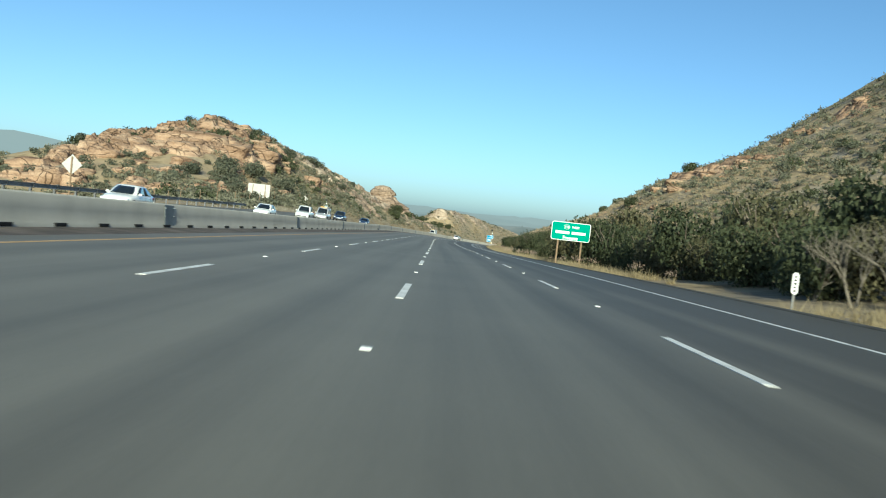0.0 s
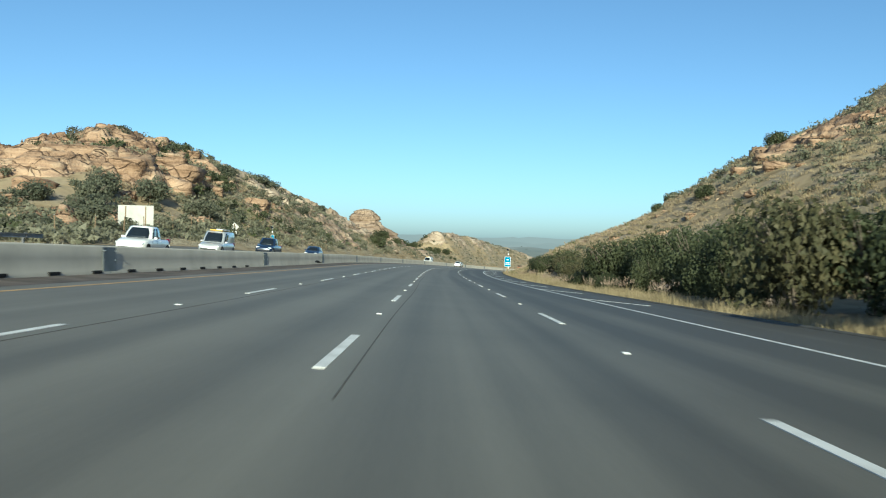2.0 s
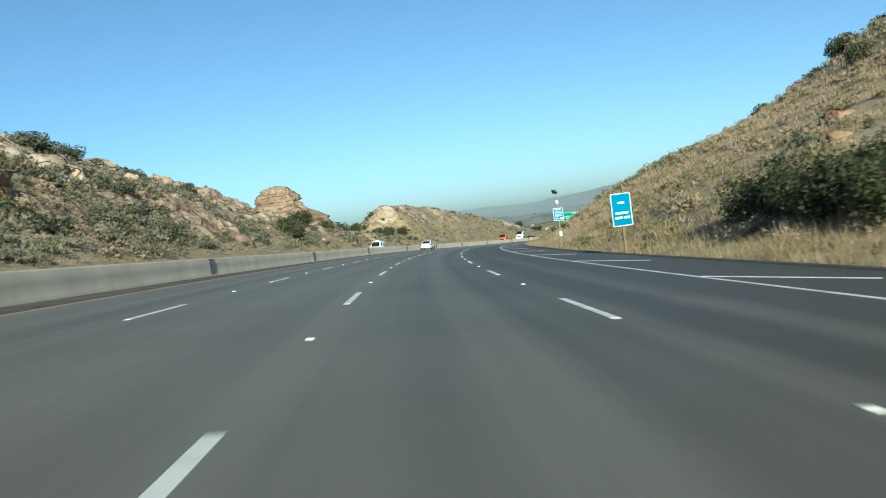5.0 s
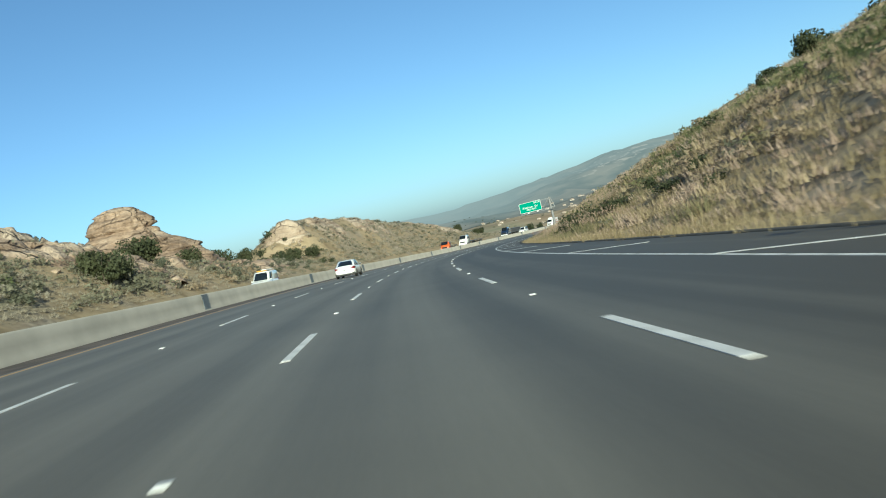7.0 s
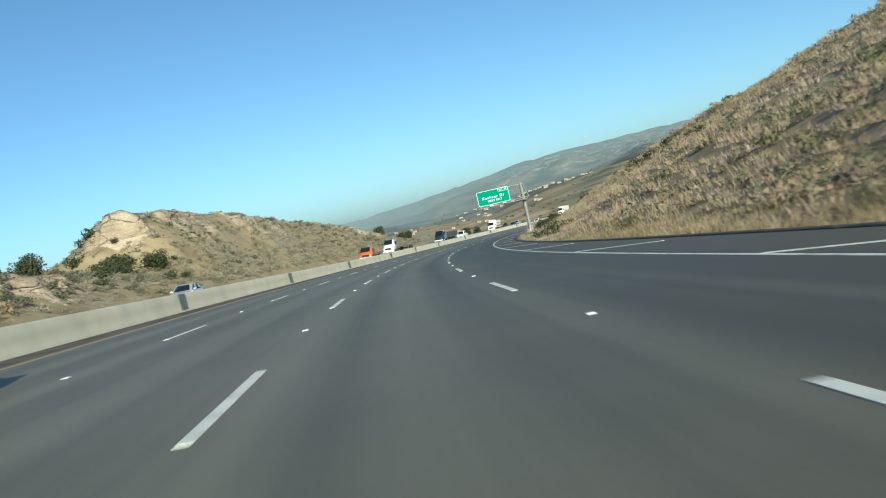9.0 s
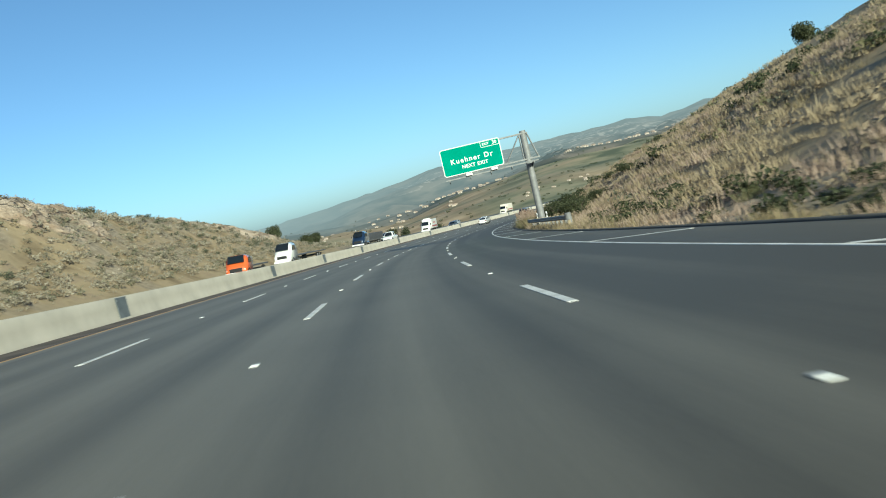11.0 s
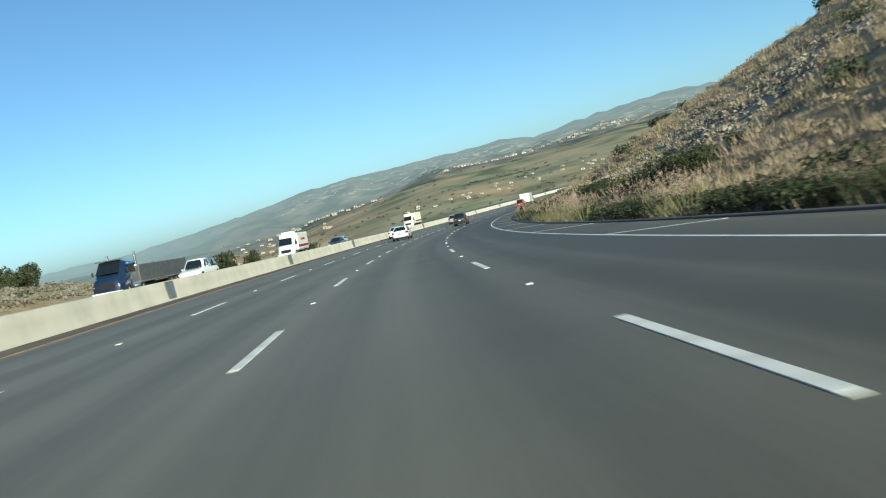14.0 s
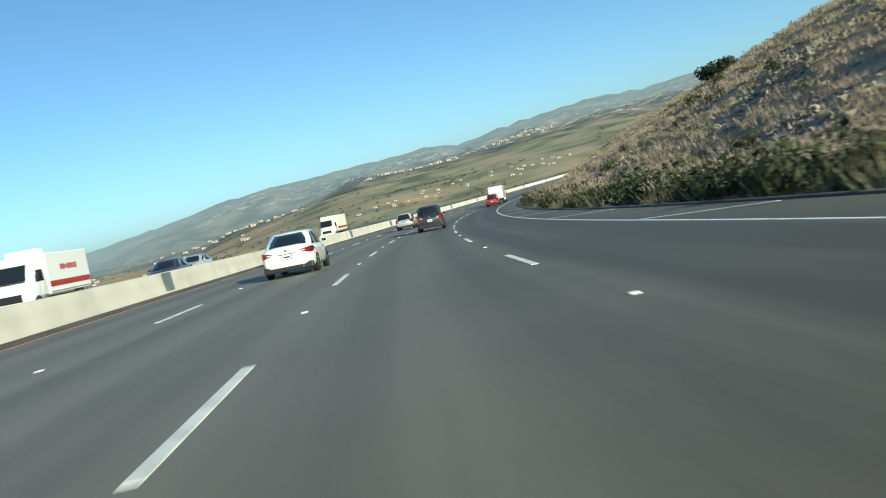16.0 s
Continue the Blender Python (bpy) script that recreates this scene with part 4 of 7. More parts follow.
def route_sign():
    s, n = 80.0, 12.6
    t = thing("route_sign", "green freeway route sign on two timber posts beside the shoulder", "road sign", stand(s, n, 0, lean=False, turn=4))
    panel(t, 3.66, 1.7, SIGN_GREEN, lift=2.25, r=0.2)
    for x in (-1.1, 1.1):
        bm = bmesh.new()
        box(bm, 0.15, 0.14, 4.6, x=x, y=0.11, z=1.3, bevel=0.012)
        part("post", bm, WOOD, t, "brown timber post")
    f = -0.014
    bm = bmesh.new()
    round_plate(bm, 0.56, 0.42, 0.2, 0.004, f - 0.002, 3.5, -0.42)
    part("shield", bm, SIGN_WHITE, t, "white rim of the route shield")
    bm = bmesh.new()
    round_plate(bm, 0.5, 0.36, 0.17, 0.004, f - 0.006, 3.5, -0.42)
    part("shield_face", bm, SIGN_GREEN, t)
    words("118", 0.27, SIGN_WHITE, t, pose(-0.42, f - 0.01, 3.49), "route_number", "white route number", 0.006)
    words("WEST", 0.27, SIGN_WHITE, t, pose(0.42, f - 0.004, 3.49), "direction", "white capitals", 0.008)
    bars(t, pose(-0.02, 0, 2.98), [1.3, 1.3], 0.22, 0.24, SIGN_WHITE, f - 0.002)
    words("Freeway", 0.42, SIGN_WHITE, t, pose(0, f - 0.004, 2.5), "road_kind", "white letters", 0.01)


def exit_sign():
    s = 420.0
    z0 = ground_z(s, 11.4)
    t = thing("exit_sign", "green overhead exit sign on a cantilever steel column", "road sign", stand(s, 11.4, 0, lean=False))
    # column, its foot and cap
    bm = bmesh.new()
    rod(bm, (0, 0.25, z0 - 0.6), (0, 0.25, 7.95), 0.3, 0.26, sides=24)
    part("column", bm, GREY_METAL, t, "tapered galvanised column", smooth=False)
    bm = bmesh.new()
    rod(bm, (0, 0.25, z0 - 0.5), (0, 0.25, z0 + 0.25), 0.52, 0.5, sides=24)
    part("footing", bm, CONCRETE, t, "round concrete footing")
    # upper and lower chords with braces
    for z, x0 in ((7.72, 0.35), (5.62, 0.95)):
        bm = bmesh.new()
        for y in (0.05, 0.45):
            box(bm, 6.7 + x0, 0.1, 0.12, x=(-6.7 + x0) / 2, y=y, z=z, bevel=0.01)
        part("chord", bm, GREY_METAL, t, "pair of galvanised chords")
    for xa, xb in ((-1.75, -0.35), (-0.35, -0.35), (0.85, 0.3)):
        for y in (0.05, 0.45):
            bm = bmesh.new()
            rod(bm, (xa, y, 5.68), (xb, y, 7.66), 0.045, sides=8)
            part("brace", bm, GREY_METAL, t)
    # walkway under the panel with lamps
    bm = bmesh.new()
    for y in (-0.95, -0.45):
        box(bm, 7.6, 0.05, 0.1, x=-3.1, y=y, z=5.36, bevel=0.008)
    box(bm, 7.56, 0.46, 0.02, x=-3.1, y=-0.7, z=5.39)
    part("walkway", bm, GREY_METAL, t, "narrow steel grating walkway")
    for x in (-6.6, -4.9, -3.2, -1.5, 0.3):
        bm = bmesh.new()
        box(bm, 0.08, 1.5, 0.1, x=x, y=-0.35, z=5.26, bevel=0.008)
        box(bm, 0.06, 0.5, 0.2, x=x, y=-0.1, z=5.16, bevel=0.008)
        part("bracket", bm, GREY_METAL, t)
    for x in (-4.95, -2.9):
        bm = bmesh.new()
        box(bm, 0.5, 0.3, 0.2, x=x, y=-1.05, z=5.5, bevel=0.03, m=None)
        lamp = part("lamp", bm, SIGN_WHITE, t, "white floodlight housing")
        bm = bmesh.new()
        box(bm, 0.42, 0.02, 0.12, x=x, y=-0.89, z=5.53, bevel=0.005)
        part("lens", bm, LAMP_CLEAR, lamp)
    sub = new("panel")
    sub.parent = t
    w, h = 4.95, 2.25
    for args in ((SIGN_BACK, "backing", 0.0, 0.03, 0.0, 0.2), (SIGN_WHITE, "rim", -0.0045, 0.004, 0.03, 0.19), (SIGN_GREEN, "face", -0.009, 0.004, 0.14, 0.15)):
        bm = bmesh.new()
        round_plate(bm, w - args[4], h - args[4], args[5], args[3], -0.1 + args[2], 5.64 + h / 2, -4.45)
        part(args[1], bm, args[0], sub)
    f = -0.115
    words("Kuehner Dr", 0.57, SIGN_WHITE, sub, pose(-4.47, f, 6.74), "lettering", "white letters", 0.01, 1.26)
    words("NEXT EXIT", 0.4, SIGN_WHITE, sub, pose(-4.3, f, 6.19), "lettering", "white capitals", 0.009, 1.12)
    bm = bmesh.new()
    round_plate(bm, 1.55, 0.5, 0.1, 0.004, f + 0.002, 7.6, -2.8)
    part("exit_tab_rim", bm, SIGN_WHITE, sub)
    bm = bmesh.new()
    round_plate(bm, 1.47, 0.42, 0.07, 0.004, f - 0.002, 7.6, -2.8)
    part("exit_tab", bm, SIGN_GREEN, sub)
    words("EXIT", 0.27, SIGN_WHITE, sub, pose(-3.14, f - 0.006, 7.59), "lettering", "", 0.006)
    words("30", 0.38, SIGN_WHITE, sub, pose(-2.42, f - 0.006, 7.59), "lettering", "", 0.008)


def call_box(s, n, sign_w, sign_h, lettered, label, turn=0):
    z0 = ground_z(s, n)
    t = thing("call_box", label, "call box", stand(s, n, 0, lean=False, turn=turn), "roadside call boxes")
    bm = bmesh.new()
    rod(bm, (0, 0.06, z0 - 0.4), (0, 0.06, 4.55), 0.05, sides=12)
    part("pole", bm, GREY_METAL, t, "grey steel pole")
    panel(t, sign_w, sign_h, SIGN_BLUE, rim=0.02, r=0.05, thick=0.004, lift=2.15)
    if lettered:
        words("CALL", 0.235, SIGN_WHITE, t, pose(0, -0.014, 2.8), "lettering", "white capitals", 0.002, 1.05)
        words("BOX", 0.235, SIGN_WHITE, t, pose(0, -0.014, 2.55), "lettering", "white capitals", 0.002, 1.05)
        bars(t, pose(0, 0, 3.03), [0.22, 0.2], 0.06, 0.05, SIGN_WHITE, -0.014)
        words("118 -", 0.15, SIGN_WHITE, t, pose(-0.14, -0.014, 2.32), "lettering", "", 0.003)
        bars(t, pose(0.2, 0, 2.32), [0.22], 0.04, 0.09, SIGN_WHITE, -0.014)
    bm = bmesh.new()
    box(bm, 0.26, 0.2, 0.46, y=-0.06, z=1.1, bevel=0.05)
    cab = part("cabinet", bm, YELLOW_CAR, t, "yellow call box cabinet")
    bm = bmesh.new()
    box(bm, 0.2, 0.012, 0.34, y=-0.166, z=1.1, bevel=0.005)
    part("door", bm, CREAM, cab)
    bm = bmesh.new()
    box(bm, 0.2, 0.08, 0.24, y=0.0, z=3.6, bevel=0.02)
    part("radio_unit", bm, SIGN_WHITE, t, "white radio housing")
    bm = bmesh.new()
    box(bm, 0.42, 0.025, 0.36, x=-0.12, y=0.0, z=4.42, bevel=0.006, m=pose(0, 0, 0, 0, 0, 0) @ Matrix.Translation((-0.1, 0, 4.45)) @ pose(0, 0, 0, -35, 0, 20) @ Matrix.Translation((0.1, 0, -4.45)))
    part("solar_panel", bm, GLASS_DARK, t, "small dark solar panel")


def blue_sign(s, n, w, h, lift, label, rows):
    t = thing("service_sign", label, "road sign", stand(s, n, 0, lean=False), "blue service signs")
    panel(t, w, h, SIGN_BLUE, rim=0.025, r=0.06, thick=0.006, lift=lift)
    z0 = ground_z(s, n)
    bm = bmesh.new()
    box(bm, 0.1, 0.1, lift + h - z0 + 0.3, y=0.07, z=(lift + h + z0 - 0.3) / 2, bevel=0.01)
    part("post", bm, WOOD, t, "brown timber post")
    for z, ws in rows:
        bars(t, pose(0, 0, lift + z), ws, 0.08, 0.1, SIGN_WHITE, -0.015)


def sign_back(s, n, w, h, lift, label, diamond=False, arrow=False):
    """A sign for the oncoming traffic: its bare back shows."""
    t = thing("oncoming_sign", label, "road sign", stand(s, n, 0, lean=False, turn=180))
    z0 = ground_z(s, n)
    if diamond:
        bm = bmesh.new()
        box(bm, w, 0.006, w, bevel=0.0, m=pose(0, 0, lift + h / 2, 0, 45, 0))
        part("plate", bm, SIGN_BACK, t, "bare diamond plate")
    else:
        bm = bmesh.new()
        round_plate(bm, w, h, 0.06, 0.02, 0, lift + h / 2)
        part("plate", bm, SIGN_BACK, t, "bare aluminium plate")
    if arrow:
        bm = bmesh.new()
        round_plate(bm, w * 0.75, h * 0.5, 0.04, 0.006, 0, lift - h * 0.25)
        part("lower_plate", bm, SIGN_BACK, t)
    for x in ((-w * 0.28, w * 0.28) if w > 2 else (0,)):
        bm = bmesh.new()
        box(bm, 0.12, 0.1, lift + h - z0 + 0.3, x=x, y=0.06 if w > 2 else 0.055, z=(lift + h + z0 - 0.5) / 2, bevel=0.01)
        part("post", bm, WOOD, t, "brown timber post")


def mile_marker():
    z0 = ground_z(26.8, 11.6)
    t = thing("mile_marker", "narrow white post mile paddle on a steel post", "marker post", stand(26.8, 11.6, z0, lean=False))
    bm = bmesh.new()
    round_plate(bm, 0.2, 0.68, 0.09, 0.004, 0, 0.95)
    part("paddle", bm, SIGN_WHITE, t)
    bm = bmesh.new()
    box(bm, 0.06, 0.04, 1.5, y=0.026, z=0.5, bevel=0.006)
    part("post", bm, GREY_METAL, t)
    for k in range(5):
        bm = bmesh.new()
        box(bm, 0.09, 0.004, 0.06, y=-0.004, z=0.72 + 0.11 * k, bevel=0.001)
        part("mark_bar", bm, BLACK, t)


route_sign()
exit_sign()
call_box(226.75, 11.6, 0.78, 0.98, True, "roadside call box with a blue sign on a leaning grey pole")
call_box(215, -30.1, 0.7, 0.9, False, "roadside call box with a blue sign beside the oncoming lanes")
blue_sign(199, 11.0, 0.95, 1.55, 1.3, "tall blue service sign on one timber post", [(1.1, [0.3]), (0.62, [0.6]), (0.4, [0.35, 0.25])])
sign_back(165, -34.4, 4.2, 2.55, 1.95, "large blank back of a guide sign on two timber posts")
sign_back(71.5, -30.0, 1.2, 1.5, 1.7, "bare diamond back of a warning sign on a timber post", diamond=True)
sign_back(200, -32.3, 1.05, 1.3, 3.0, "bare diamond back of a curve sign with a plate below", diamond=True, arrow=True)
mile_marker()


# ---- rocks ----
def rock_mesh(name, seed, material, flat=0.7):
    """A weathered block: lumpy, cracked along its bedding."""
    bm = bmesh.new()
    bmesh.ops.create_icosphere(bm, subdivisions=3, radius=1.0)
    o = Vector((seed * 7.3, seed * 3.1, seed * 5.7))
    for v in bm.verts:
        p = v.co.copy()
        d, _ = noise.voronoi((p * 1.15 + o) * Vector((1, 1, 1.6)).x)
        crack = min(1.0, (d[1] - d[0]) / 0.12)
        lump = noise.fractal(p * 1.1 + o, 0.9, 2.1, 5) * 0.24
        bed = math.sin((p.z * 1.0 + p.x * 0.35 + noise.noise(p * 1.3 + o) * 0.3) * 10.0)
        bed = math.copysign(abs(bed) ** 0.6, bed) * 0.055
        k = 1.0 + lump + bed - 0.27 * (1 - crack)
        q = p * k
        m = max(abs(q.x), abs(q.y), abs(q.z))
        q = q.lerp(q / max(m, 1e-3) * q.length * 0.78, 0.72)
        v.co = Vector((q.x, q.y, q.z * flat))
    bmesh.ops.recalc_face_normals(bm, faces=bm.faces)
    me = bpy.data.meshes.new(name)
    bm.to_mesh(me)
    bm.free()
    me.polygons.foreach_set("use_smooth", np.ones(len(me.polygons), bool))
    me.materials.append(material)
    return me


ROCKS = [rock_mesh("boulder", k, ROCK if k % 5 else ROCK_PALE, 0.55 + 0.08 * (k % 4)) for k in range(7)]
rock_rng = random.Random(11)


def boulder(s, n, width, tall=0.72, sink=0.68, which=None, deep=1.0, label="rounded orange sandstone boulder bedded in a brushy hillside", group="sandstone outcrop"):
    x, y, _ = at(s, n)
    z = float(ground(x, y))
    k = rock_rng.choice((1, 2, 3, 4, 6)) if which is None else which
    a = width / 2 * rock_rng.uniform(1.0, 1.2)
    size = (a, a * deep * rock_rng.uniform(0.7, 0.95), a * tall)
    ob = new("boulder", ROCKS[k])
    ob.matrix_basis = Matrix.Translation((x, y, z + size[2] * (0.5 - sink))) @ pose(0, 0, 0, rock_rng.uniform(-9, 9), rock_rng.uniform(-12, 12), rock_rng.uniform(-35, 35) - math.degrees(heading(s))) @ Matrix.Diagonal((*size, 1))
    return tagged(ob, label, "boulder", group)


for q in ((204.5, -57.9, 15), (214, -58, 11), (189.5, -58.2, 9), (205.5, -77.9, 11), (202, -49.5, 8.5), (219.6, -61.2, 9), (226, -62, 10), (232, -60, 8), (175, -69, 8.5), (183.6, -63, 7.5),
          (163, -78, 10), (152, -68, 10), (154, -50, 6.5), (169, -44, 5.2), (162, -59, 5), (153, -45.6, 3.8), (237, -40.7, 7), (208, -45.8, 8.5)):
    boulder(*q)
for q in ((144, -61, 5.5), (148, -69, 5), (170, -53.6, 4.5), (214.6, -48, 11), (200.5, -50.5, 9.5), (222, -52, 7), (196, -63, 9), (211, -66, 8), (238, -62, 7), (244, -58, 6), (158, -66, 7), (180, -54, 6), (218, -46, 5), (225, -45, 5)):
    boulder(*q)
for k in range(26):
    s = rock_rng.uniform(148, 250)
    boulder(s, -rock_rng.uniform(36, 74), rock_rng.uniform(1.6, 4.0))
for q in ((215, 56, 6.5), (207, 53, 5.5), (202, 59, 5), (211, 50, 5), (219, 59, 5), (220, 66, 5), (199, 52, 5), (226, 58, 6), (204, 60, 7), (184, 41, 2.6), (181, 28, 3.4), (207, 41, 2.4), (219.5, 98, 7), (215, 86, 5), (217.5, 81, 4), (193, 47, 3)):
    boulder(*q, label="rounded sandstone outcrop high on the dry slope", group="slope outcrop")
for k in range(22):
    boulder(rock_rng.uniform(185, 262), rock_rng.uniform(24, 75), rock_rng.uniform(0.8, 2.6), label="small sandstone boulder on the dry grass slope", group="slope outcrop")



def cells(u, v, shift):
    """Jittered cells: how near the crack between two of them, and a random number for each."""
    i, j = np.floor(u).astype(int), np.floor(v).astype(int)
    best, second, who = np.full(u.shape, 9.0), np.full(u.shape, 9.0), np.zeros(u.shape)
    for di in (-1, 0, 1):
        for dj in (-1, 0, 1):
            p, q = i + di, j + dj
            cx, cy = p + GRAINS[(p + shift) % 256, q % 256], q + GRAINS[p % 256, (q + 91 + shift) % 256]
            d = np.hypot(u - cx, v - cy)
            closer = d < best
            second = np.where(closer, best, np.minimum(second, d))
            who = np.where(closer, GRAINS[(p * 7 + shift) % 256, (q * 13) % 256], who)
            best = np.where(closer, d, best)
    return second - best, who


def outcrop(s0, s1, n0, n1, step, label, cover=0.0, high=1.0, shift=0, material=None, size=1.0):
    """Bedded, cracked rock slabs that come through a hillside, as one sheet that dips under the soil between them."""
    s, n = np.meshgrid(np.arange(s0, s1 + .01, step), np.arange(n0, n1 + .01, step))
    p = at(s, n)
    x, y = p[..., 0], p[..., 1]
    z = ground(x, y)
    wx, wy = s + rough(x, y, 6, 3, 40) * 1.2, n + rough(x, y, 6, 3, 43) * 1.2
    gap, who = cells(wx / (6.5 * size), wy / (3.4 * size), shift)
    gap2, who2 = cells(wx / (2.6 * size) + who * 9, wy / (1.7 * size), shift + 5)
    lump = rough(x, y, 5, 4, 50)
    edge = np.minimum(np.minimum(s - s0, s1 - s), np.minimum(n - n0, n1 - n))
    show = rough(x, y, 19 * size, 3, 60 + shift) + cover - np.clip(1 - edge / 9, 0, 1) * 1.6
    h = np.clip(show * 3.0, -1, 1) * 0.9 + (who - .35) * 1.7 * np.clip(show * 4, 0, 1)
    h = h + lump * .3 + (who2 - .5) * .55 - np.clip(1 - gap / .12, 0, 1) * 1.0 - np.clip(1 - gap2 / .1, 0, 1) * .35
    bed = (z + h * high + s * .05) / 1.5
    h = h + (np.floor(bed) + np.clip((bed - np.floor(bed)) * 2.6 - .8, 0, 1) - bed) * .55
    z = z + np.where(show < -.25, -1.2, h * high)
    k = s.shape[1]
    i = np.arange((s.shape[0] - 1) * k).reshape(-1, k)[:, :-1].ravel()
    q = np.stack([i, i + 1, i + k + 1, i + k], -1)
    keep = (show.ravel()[q] > -.45).any(1)
    me = mesh_of("rock_outcrop", np.stack([x, y, z], -1).reshape(-1, 3), q[keep])
    return tagged(part("rock_outcrop", me, material or ROCK), label, "rock outcrop", kind="stuff")


outcrop(140, 250, -84, -38, .4, "cracked orange sandstone slabs bedded in a brushy hill", -.04, 1.25, 0)
outcrop(140, 180, -48, -33, .4, "low orange sandstone ledges at the foot of the hill", .15, .8, 3, size=.8)
outcrop(192, 232, 40, 104, .45, "orange sandstone ledges high on the dry slope", .12, 1.0, 9)
outcrop(245, 352, -62, -31, .42, "brown sandstone ledges between dry brush", .3, 1.15, 12, ROCK_PALE, .7)
outcrop(390, 416, -56, -31, .3, "steep pale sandstone end of a scrubby hill", .5, .45, 15, ROCK_PALE, .9)
outcrop(398, 560, -62, -30, .5, "pale weathered rock showing through a scrubby hill", .08, .4, 22, ROCK_PALE, .45)


def rock_tower(s, n, profile, label):
    """A lone dome of layered sandstone on a wide foot."""
    x, y, _ = at(s, n)
    rows, k = [], 72
    zs = np.linspace(profile[0][0], profile[-1][0], 64)
    rs = np.interp(zs, [q[0] for q in profile], [q[1] for q in profile])
    verts = []
    for z, r in zip(zs, rs):
        for j in range(k):
            a = 2 * math.pi * j / k
            o = Vector((math.cos(a) * 2.2, math.sin(a) * 2.2, z * .42))
            bed = z / 1.25 + noise.noise(o * .5) * .5
            ledge = abs(bed - math.floor(bed) - .5)
            d, _ = noise.voronoi(o * Vector((.9, .9, 1.5)).x + Vector((4, 1, 0)))
            rr = r * (1 + noise.fractal(o, .9, 2.1, 5) * .14) - (.25 + .3 * GRAINS[int(bed) % 256, 3]) * max(0, ledge - .34) / .16 - .5 * max(0, 1 - (d[1] - d[0]) / .12)
            verts.append((rr * math.cos(a) * 1.05, rr * math.sin(a), z))
    i = np.arange(63 * k)
    f = np.stack([i, (i // k) * k + (i + 1) % k, (i // k) * k + (i + 1) % k + k, i + k], -1)
    ob = part("rock_tower", mesh_of("rock_tower", verts, f), ROCK_TOWER)
    ob.matrix_basis = Matrix.Translation((x, y, float(ground(x, y)))) @ pose(0, 0, 0, 0, 0, -math.degrees(heading(s)))
    return tagged(ob, label, "rock tower")


outcrop(225, 374, -46, -28.4, .36, "low pale sandstone ledges above the oncoming lanes", .75, .55, 31, ROCK_TOWER, .5)
for k in range(34):
    boulder(rock_rng.uniform(236, 372), -rock_rng.uniform(29.5, 46), rock_rng.uniform(.9, 2.8), which=5 if k % 2 else 0, label="weathered sandstone block between brush above the oncoming lanes", group="roadside blocks")


rock_tower(359, -54.5, ((-4, 15), (-1, 12.4), (1, 10.2), (2.4, 8.4), (3.6, 6.6), (4.6, 5.3), (5.2, 4.6), (5.6, 5.0), (6.6, 4.9), (7.4, 4.4), (7.9, 3.7), (8.1, 3.3), (8.3, 3.6), (8.9, 2.7), (9.3, 1.2), (9.4, .05)), "domed tower of layered brown sandstone on the saddle")
for q in ((366, -55, 7), (351, -53, 8), (370, -53, 5), (346, -52, 6), (355, -49, 5), (363, -48, 4)):
    boulder(*q, label="sandstone block at the foot of the rock tower", group="rock tower blocks")

# ---- plants ----
def leaf_cloud(rng, count, size, radii, lumps=7, hollow=0.45):
    """Leaf quads over a lumpy crown; the middle of its foot is the origin."""
    centres = np.array([[rng.uniform(-.55, .55), rng.uniform(-.55, .55), rng.uniform(.25, .8)] for _ in range(lumps)])
    reach = np.array([rng.uniform(.32, .52) for _ in range(lumps)])
    r = np.random.RandomState(rng.randrange(10 ** 6))
    which = r.randint(0, lumps, count)
    d = r.normal(size=(count, 3))
    d /= np.linalg.norm(d, axis=1, keepdims=True)
    p = centres[which] + d * (reach[which] * (hollow + (1 - hollow) * r.rand(count) ** 0.5))[:, None]
    p[:, 2] = np.abs(p[:, 2])
    p *= np.array([radii[0], radii[1], radii[2] / 1.25])
    nrm = d + r.normal(size=(count, 3)) * 0.55
    nrm /= np.linalg.norm(nrm, axis=1, keepdims=True)
    up = r.normal(size=(count, 3))
    a = np.cross(nrm, up)
    a /= np.linalg.norm(a, axis=1, keepdims=True)
    b = np.cross(nrm, a)
    s = size * r.uniform(0.6, 1.35, (count, 1))
    a, b = a * s, b * s * 1.5
    v = np.stack([p - a * .8, p + a * .8, p + b], 1).reshape(-1, 3)
    return v, np.arange(count * 3).reshape(-1, 3)


def blades(rng, count, height, spread, width=.016):
    """A tuft of grass blades: slim triangles that lean outwards."""
    r = np.random.RandomState(rng.randrange(10 ** 6))
    ang, rad = r.uniform(0, 2 * math.pi, count), spread * r.rand(count) ** 0.6
    base = np.stack([np.cos(ang) * rad * .7, np.sin(ang) * rad * .7, np.zeros(count)], -1)
    h = height * r.uniform(.45, 1.1, count) * (1.1 - .5 * rad / spread)
    lean = np.stack([np.cos(ang), np.sin(ang), np.zeros(count)], -1) * (h * r.uniform(.1, .7, count))[:, None] + r.normal(size=(count, 3)) * .12 * height
    turn = r.uniform(0, 6.28, count)
    side = np.stack([np.cos(turn), np.sin(turn), 0 * turn], -1) * (width * (.6 + .8 * r.rand(count)))[:, None]
    tip = base + lean + np.stack([0 * h, 0 * h, h], -1)
    v = np.stack([base - side, base + side, tip], 1).reshape(-1, 3)
    return v, np.arange(count * 3).reshape(-1, 3)


